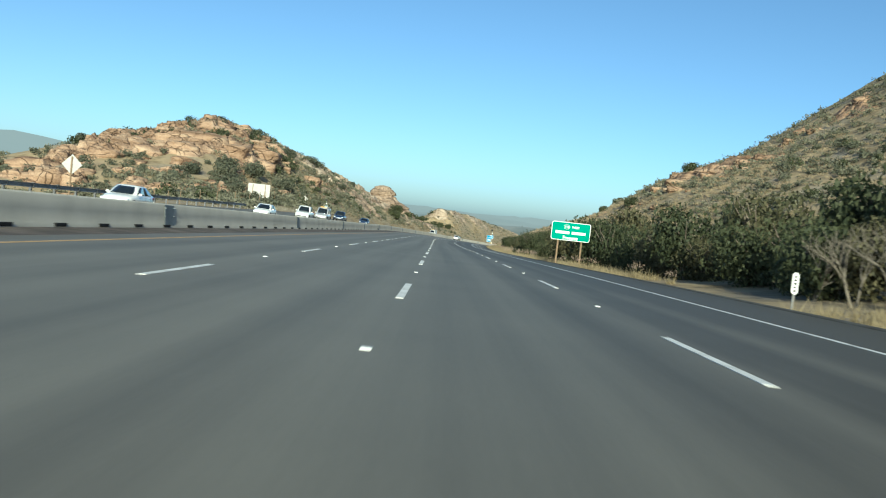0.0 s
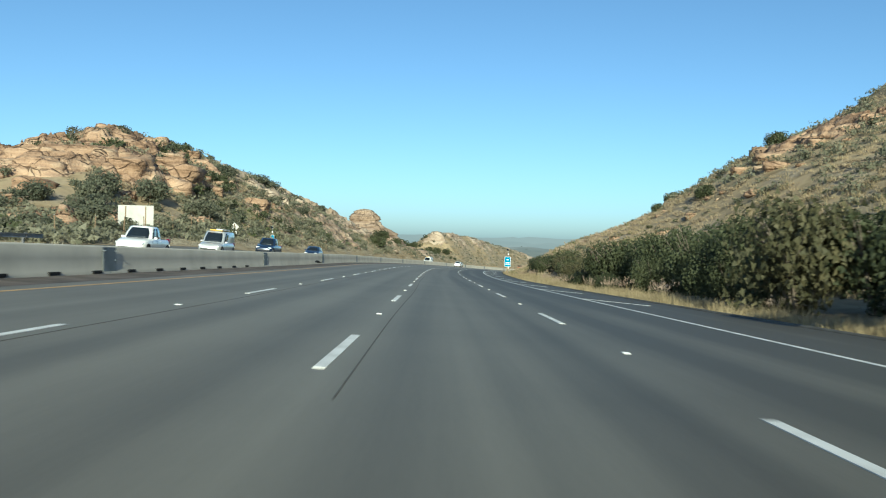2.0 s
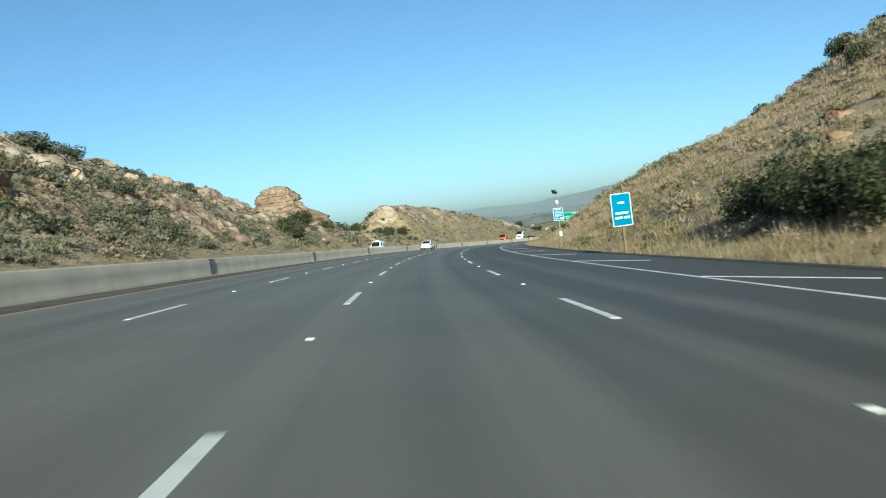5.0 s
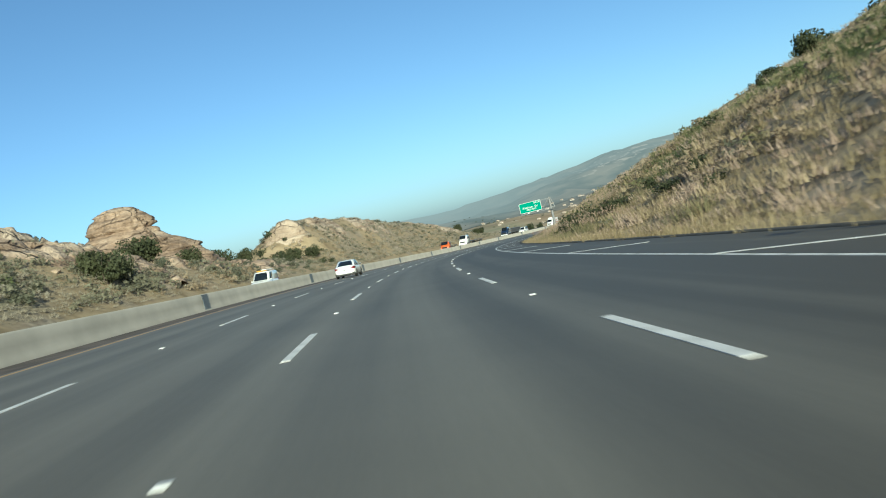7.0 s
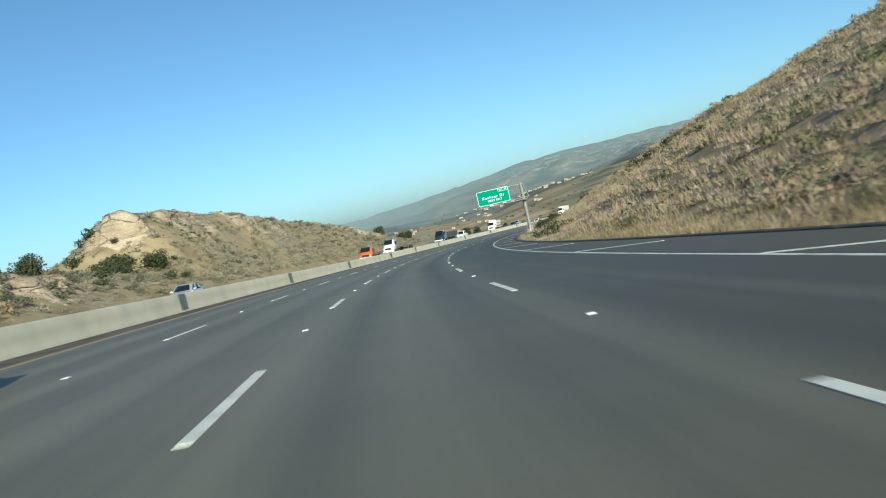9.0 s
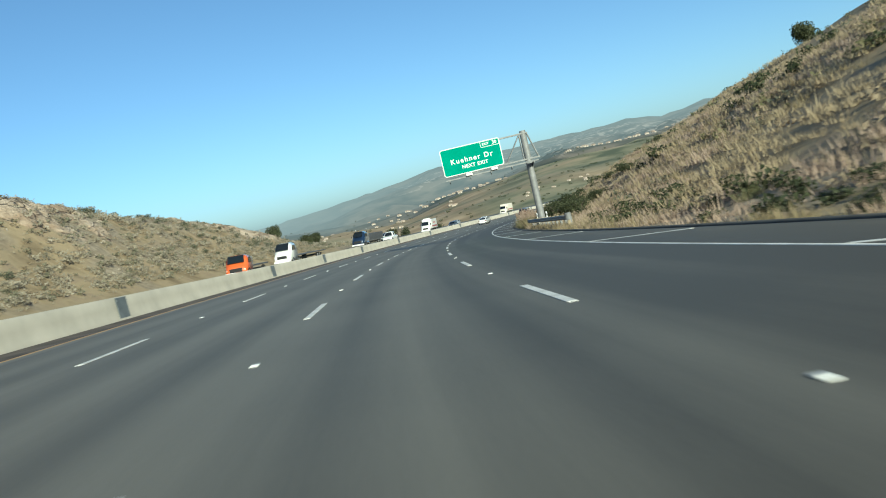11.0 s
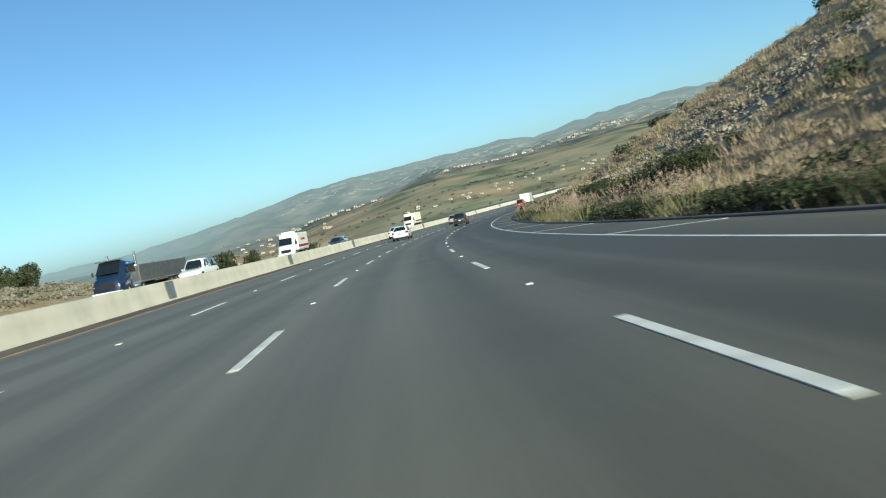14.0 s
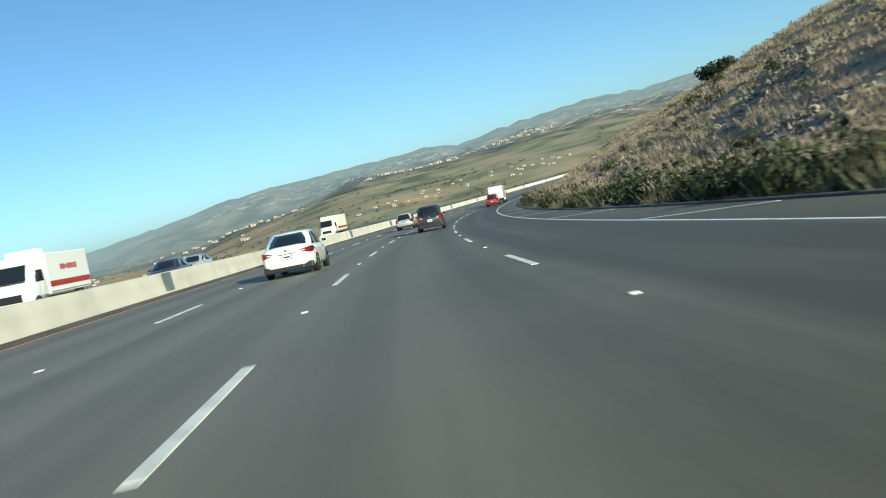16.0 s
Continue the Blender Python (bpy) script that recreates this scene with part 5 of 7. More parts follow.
def spread_out(name, protos, spots, material, label, category):
    """Many copies of a few plants as one mesh: spots are rows of x, y, scale."""
    r = np.random.RandomState(len(spots))
    vs, fs, at_v = [], [], 0
    bare = shale_at(spots[:, 0], spots[:, 1])
    if material is not STONE_GREY:
        spots = spots[r.rand(len(spots)) > bare * .75]
    if material in (LEAF_DRY, LEAF_PINK, STRAW, LEAF_BROWN, LEAF_GREY):
        spots = spots[r.rand(len(spots)) > green_at(spots[:, 0], spots[:, 1]) * .75]
    z = ground(spots[:, 0], spots[:, 1])
    for (x, y, s), zz in zip(spots, z):
        v, f = protos[r.randint(len(protos))]
        a = r.uniform(0, 6.28)
        c, d = math.cos(a) * s, math.sin(a) * s
        q = np.empty_like(v)
        q[:, 0], q[:, 1], q[:, 2] = v[:, 0] * c - v[:, 1] * d + x, v[:, 0] * d + v[:, 1] * c + y, v[:, 2] * s * r.uniform(.8, 1.2) + zz - .06 * s
        vs.append(q)
        fs.append(f + at_v)
        at_v += len(v)
    me = mesh_of(name, np.concatenate(vs), np.concatenate(fs))
    return tagged(part(name, me, material, smooth=True), label, category, kind="stuff")


plant_rng = random.Random(5)
CLUMP = [leaf_cloud(plant_rng, 120, .13, (1, 1, .95), 8) for _ in range(6)]
DENSE = [leaf_cloud(plant_rng, 230, .11, (1, 1, 1), 8) for _ in range(5)]
LIGHT = [leaf_cloud(plant_rng, 54, .14, (1, 1, .8), 6) for _ in range(6)]
MOUND = [blades(plant_rng, 46, .34 + .03 * k, 1.1, .023) for k in range(6)]
TUFT_FINE = [blades(plant_rng, 32, .62, .6, .02) for _ in range(6)]
pr = np.random.RandomState(21)


def spots(count, s0, s1, n0, n1, lo, hi, power=1.0, mask=None, shift=1, size=30.0, cut=0.0):
    """Random places beside the freeway, thinned by patches of noise."""
    s, u = pr.uniform(s0, s1, count), pr.rand(count) ** power
    n = n0 + (n1 - n0) * u
    p = at(s, n)
    keep = rough(p[:, 0], p[:, 1], size, 3, shift) > cut
    p = p[keep]
    return np.stack([p[:, 0], p[:, 1], pr.uniform(lo, hi, len(p))], -1)


many = lambda *a: np.concatenate(a)
# right-hand slope
spread_out("dry_scrub", MOUND, many(spots(2600, 175, 420, 14, 70, .7, 1.6, 1.3, cut=-.35), spots(5800, 380, 670, 11.5, 52, .6, 1.7, 1.4, cut=-.75), spots(1000, 20, 190, 24, 75, .9, 1.9, 1.0, cut=-.3), spots(1400, 140, 250, 28, 95, .8, 1.6, cut=-.7)),
           LEAF_DRY, "mounds of dry brown grass over the slopes", "grass")
spread_out("russet_grass", MOUND, many(spots(2900, 230, 420, 11.5, 40, .6, 1.5, 1.6, shift=4, cut=-.3), spots(3900, 380, 650, 11.2, 42, .6, 1.5, 1.9, shift=4, cut=-.5)),
           LEAF_PINK, "tufts of russet dry grass beside the road", "grass")
spread_out("straw_grass", TUFT_FINE, many(spots(1500, 5, 240, 11.3, 14.2, .6, 1.2, shift=6, cut=-.5), spots(2200, 160, 430, 11.2, 26, .6, 1.2, 1.5, shift=6, cut=-.2), spots(300, 400, 426, 10.6, 24, .6, 1.2, 1.6, shift=7, cut=-.1), spots(700, 440, 640, 14, 26, .6, 1.2, 1.6, shift=7, cut=-.1), spots(1800, 180, 300, 18, 70, .7, 1.5, shift=6, cut=0), spots(1300, 60, 190, 24, 60, 1.2, 2.2, shift=6, cut=-.2), spots(1700, 235, 424, 10.5, 12.8, .5, 1.0, shift=6, cut=-.8), spots(1300, 195, 300, 10.9, 22, .6, 1.2, 1.3, cut=-9)),
           STRAW, "straw-coloured grass along the kerb", "grass")
spread_out("brown_scrub", LIGHT, many(spots(1800, 160, 300, 16, 80, .5, 1.2, shift=13, cut=-.3), spots(900, 300, 640, 13, 50, .5, 1.1, shift=13, cut=-.3)),
           LEAF_BROWN, "low brown brush over the dry slope", "scrub")
spread_out("olive_scrub", LIGHT, many(spots(420, 420, 650, 12, 45, .5, 1.1, 1.3, shift=18, cut=.0), spots(500, 200, 420, 12, 40, .5, 1.1, 1.3, shift=18, cut=.0)),
           LEAF_WEED, "soft olive brush among the dry grass", "scrub")
spread_out("sage_scrub", LIGHT, many(spots(800, 170, 420, 13, 85, .5, 1.1, 1.1, shift=8, cut=.05), spots(260, 420, 660, 18, 85, .5, 1.1, 1.1, shift=8, cut=.1), spots(1000, 110, 250, 45, 112, 1.0, 2.2, shift=8, cut=-.3)),
           LEAF_SAGE, "grey green sage scrub over the slopes", "scrub")


def weeds(count, s0, s1, n0, n1, lo, hi):
    """Places for green weeds, where the slope is green."""
    q = spots(count, s0, s1, n0, n1, lo, hi, cut=-9)
    return q[green_at(q[:, 0], q[:, 1]) > pr.rand(len(q)) * .8 + .1]


spread_out("green_weeds", MOUND, many(weeds(9500, 235, 370, 13, 48, .55, 1.1), spots(200, 470, 600, 11.5, 16, .5, 1.0, shift=9, cut=.25), spots(26, 437, 441.5, 14.2, 16.6, .6, 1.0, cut=-9), spots(14, 426, 430, 13.5, 15.5, .5, .8, cut=-9), spots(30, 229, 236, 12.5, 16.5, .5, .9, cut=-9), spots(120, 205, 240, 11.5, 18, .5, 1.0, shift=12, cut=-.2)),
           LEAF_GREEN, "fresh green weeds on the slope", "grass")
spread_out("dark_scrub", DENSE, many(spots(150, 175, 680, 15, 80, .6, 1.3, shift=10, cut=.15), spots(70, 440, 520, 11.1, 13.0, .5, .9, shift=11, cut=-.2), spots(220, 515, 640, 11.2, 13.2, .8, 1.5, shift=11, cut=-.9), spots(50, 440, 640, 14, 30, .6, 1.2, shift=11, cut=.1), spots(22, 284, 345, 12.6, 17.5, .4, .8, shift=11, cut=-.1), spots(30, 446, 470, 11.5, 14.4, .6, 1.1, cut=-9), spots(50, 345, 402, 11.5, 15, .4, .9, shift=11, cut=0), spots(24, 400, 640, 15, 40, .7, 1.3, shift=11, cut=.0), spots(40, 290, 420, 13, 30, .7, 1.3, shift=11, cut=.1), spots(9, 286, 302, 13, 16.5, .5, .9, cut=-9), spots(120, 0, 180, 30, 110, 1.0, 2.2, shift=10, cut=-.1)),
           LEAF_DARK, "dark evergreen scrub on the slopes", "scrub")
# left-hand hills
spread_out("hill_scrub", LIGHT, many(spots(3100, 130, 345, -29, -92, .9, 2.2, shift=2, cut=-.35), spots(900, 235, 350, -28.2, -50, .7, 1.5, shift=2, cut=-.6), spots(1500, 360, 570, -28.2, -62, .4, .9, 1.3, shift=2, cut=-.4)),
           LEAF_SAGE, "grey green brush over the rocky hill", "scrub")
spread_out("hill_dry_scrub", MOUND, many(spots(1700, 120, 400, -28.5, -95, .6, 1.3, shift=3, cut=-.2), spots(700, 225, 400, -28.0, -46, .5, 1.0, shift=3, cut=-.5), spots(1500, 350, 590, -27.8, -60, .4, .9, 1.5, shift=3, cut=-.75), spots(1500, 140, 350, -27.7, -32, .5, 1.0, shift=3, cut=-.8)),
           LEAF_GREY, "dry brown brush over the hills", "scrub")
spread_out("hill_green_weeds", LIGHT, weeds(2000, 160, 340, -30, -58, .6, 1.3), LEAF_GREEN, "fresh green brush at the foot of the rocky hill", "scrub")
spread_out("hill_pale_brush", LIGHT, many(spots(2300, 394, 560, -28.2, -58, .45, 1.1, 1.3, shift=23, cut=-.7), spots(900, 236, 380, -28.4, -50, .4, .9, shift=23, cut=-.4)),
           LEAF_GREY, "pale dry brush over the hill beyond the oncoming lanes", "scrub")
spread_out("hill_chaparral", CLUMP, many(spots(620, 132, 262, -31, -84, .7, 1.8, shift=16, cut=-.3), spots(560, 240, 380, -29.0, -60, .45, 1.25, shift=16, cut=-.3), spots(760, 400, 570, -29, -60, .35, .85, shift=16, cut=-.35), spots(420, 0, 200, 28, 90, .8, 2.2, shift=16, cut=-.2), spots(60, 185, 260, 20, 75, .6, 1.4, shift=16, cut=0)),
           LEAF_CHAPARRAL, "grey green chaparral between the rocks of the hills", "scrub")
spread_out("hill_dark_scrub", DENSE, many(spots(330, 130, 340, -31, -85, 1.2, 2.6, shift=6, cut=.0), spots(120, 330, 400, -31, -60, .8, 2.0, shift=6, cut=.1)),
           LEAF_DARK, "dark evergreen brush over the rocky hill", "scrub")
spread_out("hill_brown_scrub", LIGHT, many(spots(1500, 190, 350, -28.2, -60, .6, 1.5, shift=13, cut=-.4), spots(600, 380, 560, -28.2, -55, .4, .9, shift=13, cut=-.4)),
           LEAF_BROWN, "low brown brush over the hills", "scrub")


def stony(count, s0, s1, n0, n1, lo, hi):
    """Places for loose stones, where the slope is bare shale."""
    q = spots(count, s0, s1, n0, n1, lo, hi, cut=-9)
    return q[shale_at(q[:, 0], q[:, 1]) > pr.rand(len(q)) * .7 + .15]


spread_out("stones", [leaf_cloud(plant_rng, 22, .2, (1, 1, .45), 3, .2) for _ in range(4)], many(stony(5200, 462, 595, 13.5, 37, .3, .8), stony(300, 422, 436, 13, 20, .2, .5), spots(900, 400, 560, -30, -70, .3, .7, shift=14, cut=.1)),
           STONE_GREY, "loose grey shale on the slopes", "stones")


def shrub_protos(leaves, leaf, material):
    out = []
    for k in range(5):
        rng = random.Random(40 + k)
        v, f = leaf_cloud(rng, leaves, leaf, (1, 1, 1.15), 18, .5)
        crown = mesh_of("crown", v, f)
        crown.materials.append(material)
        bm = bmesh.new()
        for j in range(7):
            a = rng.uniform(0, 6.28)
            p0, p1 = (0.08 * math.cos(a), 0.08 * math.sin(a), -.12), (.3 * math.cos(a), .3 * math.sin(a), rng.uniform(.4, .55))
            rod(bm, p0, p1, .035, .022, 6)
            for _ in range(2):
                b = a + rng.uniform(-.7, .7)
                rod(bm, p1, (.62 * math.cos(b), .62 * math.sin(b), rng.uniform(.65, .95)), .018, .007, 5)
        trunk = bpy.data.meshes.new("trunk")
        bm.to_mesh(trunk)
        bm.free()
        trunk.materials.append(BARK)
        out.append((crown, trunk))
    return out


SHRUBS, OLIVE_SHRUBS, FINE_SHRUBS, FINE_OLIVE = shrub_protos(2200, .068, LEAF_DARK), shrub_protos(2200, .068, LEAF_CHAPARRAL), shrub_protos(3700, .044, LEAF_DARK), shrub_protos(3700, .044, LEAF_OLIVE)
TALL_SHRUBS = shrub_protos(6000, .032, LEAF_DARK)


def shrub(s, n, width, height, label, group, k=None, fine=False, olive=False, tall=False):
    p = at(s, n)
    z = float(ground(p[0], p[1]))
    crown, trunk = (TALL_SHRUBS if tall else (FINE_OLIVE if olive else FINE_SHRUBS) if fine else OLIVE_SHRUBS if olive else SHRUBS)[plant_rng.randrange(5) if k is None else k]
    m = Matrix.Translation((p[0], p[1], z - .05)) @ pose(0, 0, 0, 0, 0, plant_rng.uniform(0, 360))
    t = thing("shrub", label, "shrub", m, group)
    for nm, me in (("crown", crown), ("trunk", trunk)):
        o = part(nm, me, None, t)
        o.matrix_basis = Matrix.Diagonal((width / 2, width / 2 * plant_rng.uniform(.85, 1.1), height / 1.15, 1))
    return t


for k in range(51):
    s = 22 + 3.15 * k + plant_rng.uniform(-1.5, 1.5)
    near, big, olive = 14.6 + plant_rng.uniform(-.6, 2.2) + (.6 if s > 150 else 0), plant_rng.random() ** 1.5, plant_rng.random() < .4
    olive = olive and not 100 < s < 152
    if s < 126:
        height = 2.8 + 2.8 * big
    elif s < 139:
        height = 3.3 + 1.2 * big
    elif s < 152:
        height = 1.3 + .5 * big
    else:
        height = 2.0 + .8 * big
    shrub(s, near + 1.2, 3.4 + (3.4 if s < 139 else 1.4) * big, height, "olive brown evergreen shrub behind the grassy verge" if olive else "dark green evergreen shrub behind the grassy verge", "verge thicket", fine=True, olive=olive, tall=105 < s < 139)
for k in range(46):
    s = 6 + 3.6 * k + plant_rng.uniform(-2, 2)
    big, olive = plant_rng.random(), plant_rng.random() < .4
    shrub(s, 20 + plant_rng.uniform(0, 9), (4.2 + 3.8 * big) * (1.0 if s < 136 else .5), (3.2 + 3.6 * big) * (1.0 if s < 118 else .8 if s < 136 else .3), "tall grey green shrub in a roadside thicket" if olive and s < 95 else "tall dark evergreen shrub in a roadside thicket", "verge thicket", fine=True, olive=olive and s < 95)
for s, n, w, h in ((212, 44, 4, 2.6), (228, 60, 6, 3.5), (236, 40, 3, 2), (252, 45, 4, 2.4), (303, 39.5, 4.2, 3.0), (313, 38, 3, 2.2), (296, 48, 4, 2.8), (330, 44, 3, 2), (470, 52, 4, 3), (622, 38, 6, 2.4), (630, 40, 5, 2.2), (560, 55, 5, 3)):
    shrub(s, n, w, h, "round dark shrub on the dry slope", "slope shrubs")
for s, n, w, h in ((444, 13.0, 2.8, 1.1), (440.5, 12.8, 2.4, 1.1), (433.2, 13.0, 2.6, 1.4), (431.2, 13.6, 2.2, 1.3), (435.6, 14.0, 2.0, 1.0), (430.5, 20.9, 2.4, 1.0), (439.6, 20.7, 2.8, 1.0), (447.5, 13.4, 2.6, 1.0),
                   (420.5, 16.6, 2.6, 1.0), (293, 14.6, 3.2, 1.0), (296.2, 14.4, 2.8, .9), (304, 15.4, 2.8, .9), (279, 15.2, 3.2, 1.0), (288.6, 14.2, 2.4, .8), (284, 14.8, 2.4, .8), (267.4, 15.6, 2.4, .8)):
    shrub(s, n, w, h, "low dark shrub at the foot of the dry slope", "slope shrubs", fine=s > 400)
for s, n, w, h in ((168, -41, 7, 5), (176, -44, 6, 4.5), (184, -46, 7, 5), (192, -43, 6, 5), (160, -38, 5, 3), (200, -38, 5, 3.5), (172, -50, 5, 3.5), (215, -62, 5, 3.5), (224, -63, 6, 4), (232, -58, 5, 3.5), (196, -72, 5, 3), (186, -78, 5, 3),
                   (243, -50, 6, 3.5), (252, -52, 6, 3.5), (262, -48, 7, 4), (270, -49, 6, 3.4), (284, -47, 5, 3), (300, -46, 4, 2.6), (312, -45, 4, 2.4), (262, -38, 4, 2.6)):
    shrub(s, n, w, h * .8, "grey green rounded shrub on the rocky hill", "hill shrubs", olive=True)
for s, n, w, h in ((329, -37, 6, 4), (306, -30.8, 5, 3.6), (310, -31.2, 4, 3), (341, -36, 4.5, 3), (351, -41, 5, 3), (370, -44, 5, 3.5), (378, -43, 4, 3), (385, -36, 4, 2.6), (392, -35, 4, 2.6), (505, -36.5, 3.6, 2.8), (516, -34.5, 3, 2.2), (519, -34, 3.6, 2.5), (556, -28.8, 3.4, 3.6), (566, -28.6, 2.6, 3.4), (596, -28.8, 4, 4)):
    shrub(s, n, w, h, "dark shrub beyond the oncoming carriageway", "hill shrubs")


def bare_tree(s, n, height, seed):
    """A leafless grey tree with forking limbs."""
    rng = random.Random(seed)
    p = at(s, n)
    t = thing("bare_tree", "leafless grey tree with twisted limbs before the thicket", "tree", Matrix.Translation((p[0], p[1], float(ground(p[0], p[1])) - .1)), "bare trees")

    def grow(bm, a, d, length, r, depth):
        b = a + d * length
        rod(bm, a, b, r, r * .68, 6)
        if depth:
            for _ in range(3 if depth > 2 else 2):
                e = (d + Vector((rng.uniform(-.75, .75), rng.uniform(-.75, .75), rng.uniform(-.15, .45)))).normalized()
                grow(bm, b, e, length * rng.uniform(.6, .85), r * .66, depth - 1)

    for k in range(3):
        bm = bmesh.new()
        a = rng.uniform(0, 6.28)
        grow(bm, Vector((.1 * math.cos(a), .1 * math.sin(a), 0)), Vector((.35 * math.cos(a), .35 * math.sin(a), 1)).normalized(), height * .3, .045, 4)
        part("limb", bm, PALE_BARK, t)


PALE_BARK = worn("pale_bark", [(.11, .095, .075), (.22, .19, .15)], 0.3, 10, 0.95, 0.5, stretch=(3, 3, 0.7))
for q in ((29, 14.6, 3.2, 1), (32, 14.4, 2.6, 2), (27, 15, 3.4, 4), (210, -64, 4.0, 5), (213, -63, 3.4, 6)):
    bare_tree(*q)


def fountain_grass(s, n, size, kind=0):
    """An arching clump with pale plumes."""
    p = at(s, n)
    t = thing("fountain_grass", ("clump of dry fountain grass with pale plumes beside the kerb", "green clump of fountain grass with russet plumes at the slope foot")[kind], "grass", Matrix.Translation((p[0], p[1], float(ground(p[0], p[1])) - .03)) @ pose(0, 0, 0, 0, 0, plant_rng.uniform(0, 360)) @ Matrix.Scale(size, 4), "plumed grass")
    part("blade_tuft", FOUNTAIN[kind][0], None, t)
    part("plume_tuft", FOUNTAIN[kind][1], None, t, "pale feathery plumes")


def fountain_meshes(leaf, full):
    rng = random.Random(77)
    one = mesh_of("blade_tuft", *blades(rng, 110, .8, full, .019))
    one.materials.append(leaf)
    r = np.random.RandomState(9)
    v, f = [], []
    for k in range(20):
        a, out, up = r.uniform(0, 6.28), r.uniform(.15, .45 + full * .4), r.uniform(.7, 1.1)
        tip = np.array([math.cos(a) * out, math.sin(a) * out, up])
        for j in range(12):
            q = tip * (1 - j * .018) + r.normal(size=3) * .012
            d = r.normal(size=3) * .035 + np.array([0, 0, .03])
            e = r.normal(size=3) * .008
            f.append([len(v), len(v) + 1, len(v) + 2])
            v += [q - e, q + e, q + d]
    two = mesh_of("plume_tuft", v, f)
    two.materials.append(LEAF_PINK)
    return one, two


FOUNTAIN = [fountain_meshes(STRAW, .4), fountain_meshes(LEAF_WEED, .75)]
for k in range(30):
    fountain_grass(plant_rng.uniform(30, 190), plant_rng.uniform(11.7, 13.2), plant_rng.uniform(.75, 1.25))
for k in range(130):
    fountain_grass(436 + 1.45 * k + plant_rng.uniform(-.6, .6), plant_rng.uniform(10.6, 13.4), plant_rng.uniform(.9, 1.6), 1)
for k in range(16):
    fountain_grass(431 + 1.2 * k + plant_rng.uniform(-.5, .5), plant_rng.uniform(10.7, 11.6), plant_rng.uniform(1.2, 1.9), k % 2)
for k in range(24):
    fountain_grass(plant_rng.uniform(235, 395), plant_rng.uniform(11.2, 13.5), plant_rng.uniform(.8, 1.4), 1)


for s, n, w, h in ((429.5, 13.2, 3.0, 1.9), (431.6, 15.2, 3.4, 1.9), (434.8, 15.6, 2.6, 1.3), (440.6, 12.4, 2.2, 1.0), (442.8, 12.8, 2.6, 1.2), (446.2, 12.2, 2.0, .9), (448.6, 12.6, 2.4, 1.0), (427.6, 15.6, 3.0, 1.4), (419.2, 14.2, 3.0, 1.5),
                   (515.5, 16.2, 3.6, 1.3), (509.5, 15.6, 3.4, 1.3), (503.6, 15.2, 3.0, 1.2), (497.8, 14.9, 2.6, 1.1), (493.2, 15.2, 3.0, 1.3), (489.6, 15.1, 2.8, 1.4), (486.0, 15.2, 3.0, 1.8), (483.8, 16.0, 2.8, 1.6)):
    shrub(s, n, w, h, "low dark shrub among the dry grass of the slope", "slope shrubs", fine=True)
for s, n, w, h in ((108, 17.8, 5.6, 4.4), (112.5, 18.4, 6.0, 5.0), (117, 17.6, 5.4, 4.2), (121.5, 18.2, 6.0, 4.8), (126, 17.8, 5.6, 4.4), (130.5, 18.0, 5.6, 4.3), (135, 18.2, 5.2, 4.0), (129, 14.4, 2.8, 1.5), (133, 14.2, 2.4, 1.3), (137, 14.3, 2.8, 1.5), (141, 14.4, 3.0, 1.3), (145, 14.6, 2.8, 1.2), (149, 14.6, 2.6, 1.1)):
    shrub(s, n, w, h, "tall dark evergreen shrub in a roadside thicket" if h > 3 else "low dark evergreen shrub before the thicket", "verge thicket", tall=True)
for s, n, w, h in ((182.5, 15.8, 4.4, 2.3), (186.4, 15.6, 4.6, 2.5), (190.2, 15.6, 4.4, 2.6), (193.8, 15.4, 3.6, 2.2)):
    shrub(s, n, w, h, "dark green evergreen shrub behind the grassy verge", "verge thicket", fine=True)
spread_out("verge_grass", TUFT_FINE, many(spots(520, 112, 165, 11.2, 13.4, .5, 1.0, shift=6, cut=-.7), spots(260, 165, 200, 11.4, 14.0, .5, .9, shift=6, cut=-.7)), STRAW, "straw-coloured grass before the thicket", "grass")
for k in range(20):
    shrub(449.5 + 2.05 * k + plant_rng.uniform(-.6, .6), 11.3 + plant_rng.uniform(-.25, .5), 1.5 + plant_rng.random(), .55 + .45 * plant_rng.random(), "low dark shrub along the road's edge", "kerb shrubs", fine=True)


def fence_post(s, n):
    p = at(s, n)
    t = thing("fence_post", "slim weathered fence post at the foot of the hill", "fence post", Matrix.Translation((p[0], p[1], float(ground(p[0], p[1])))) @ pose(0, 0, 0, plant_rng.uniform(-3, 3), plant_rng.uniform(-3, 3), 0), "hill fence")
    bm = bmesh.new()
    rod(bm, (0, 0, -.4), (0, 0, 2.1), .055, .05, 8)
    part("post", bm, WOOD, t)
    bm = bmesh.new()
    rod(bm, (0, 0, 2.1), (0, 0, 2.16), .065, .04, 8)
    part("cap", bm, GREY_METAL, t)


for k in range(14):
    fence_post(102 + 7.5 * k + plant_rng.uniform(-1, 1), -33 - 1.2 * math.sin(k * .7))


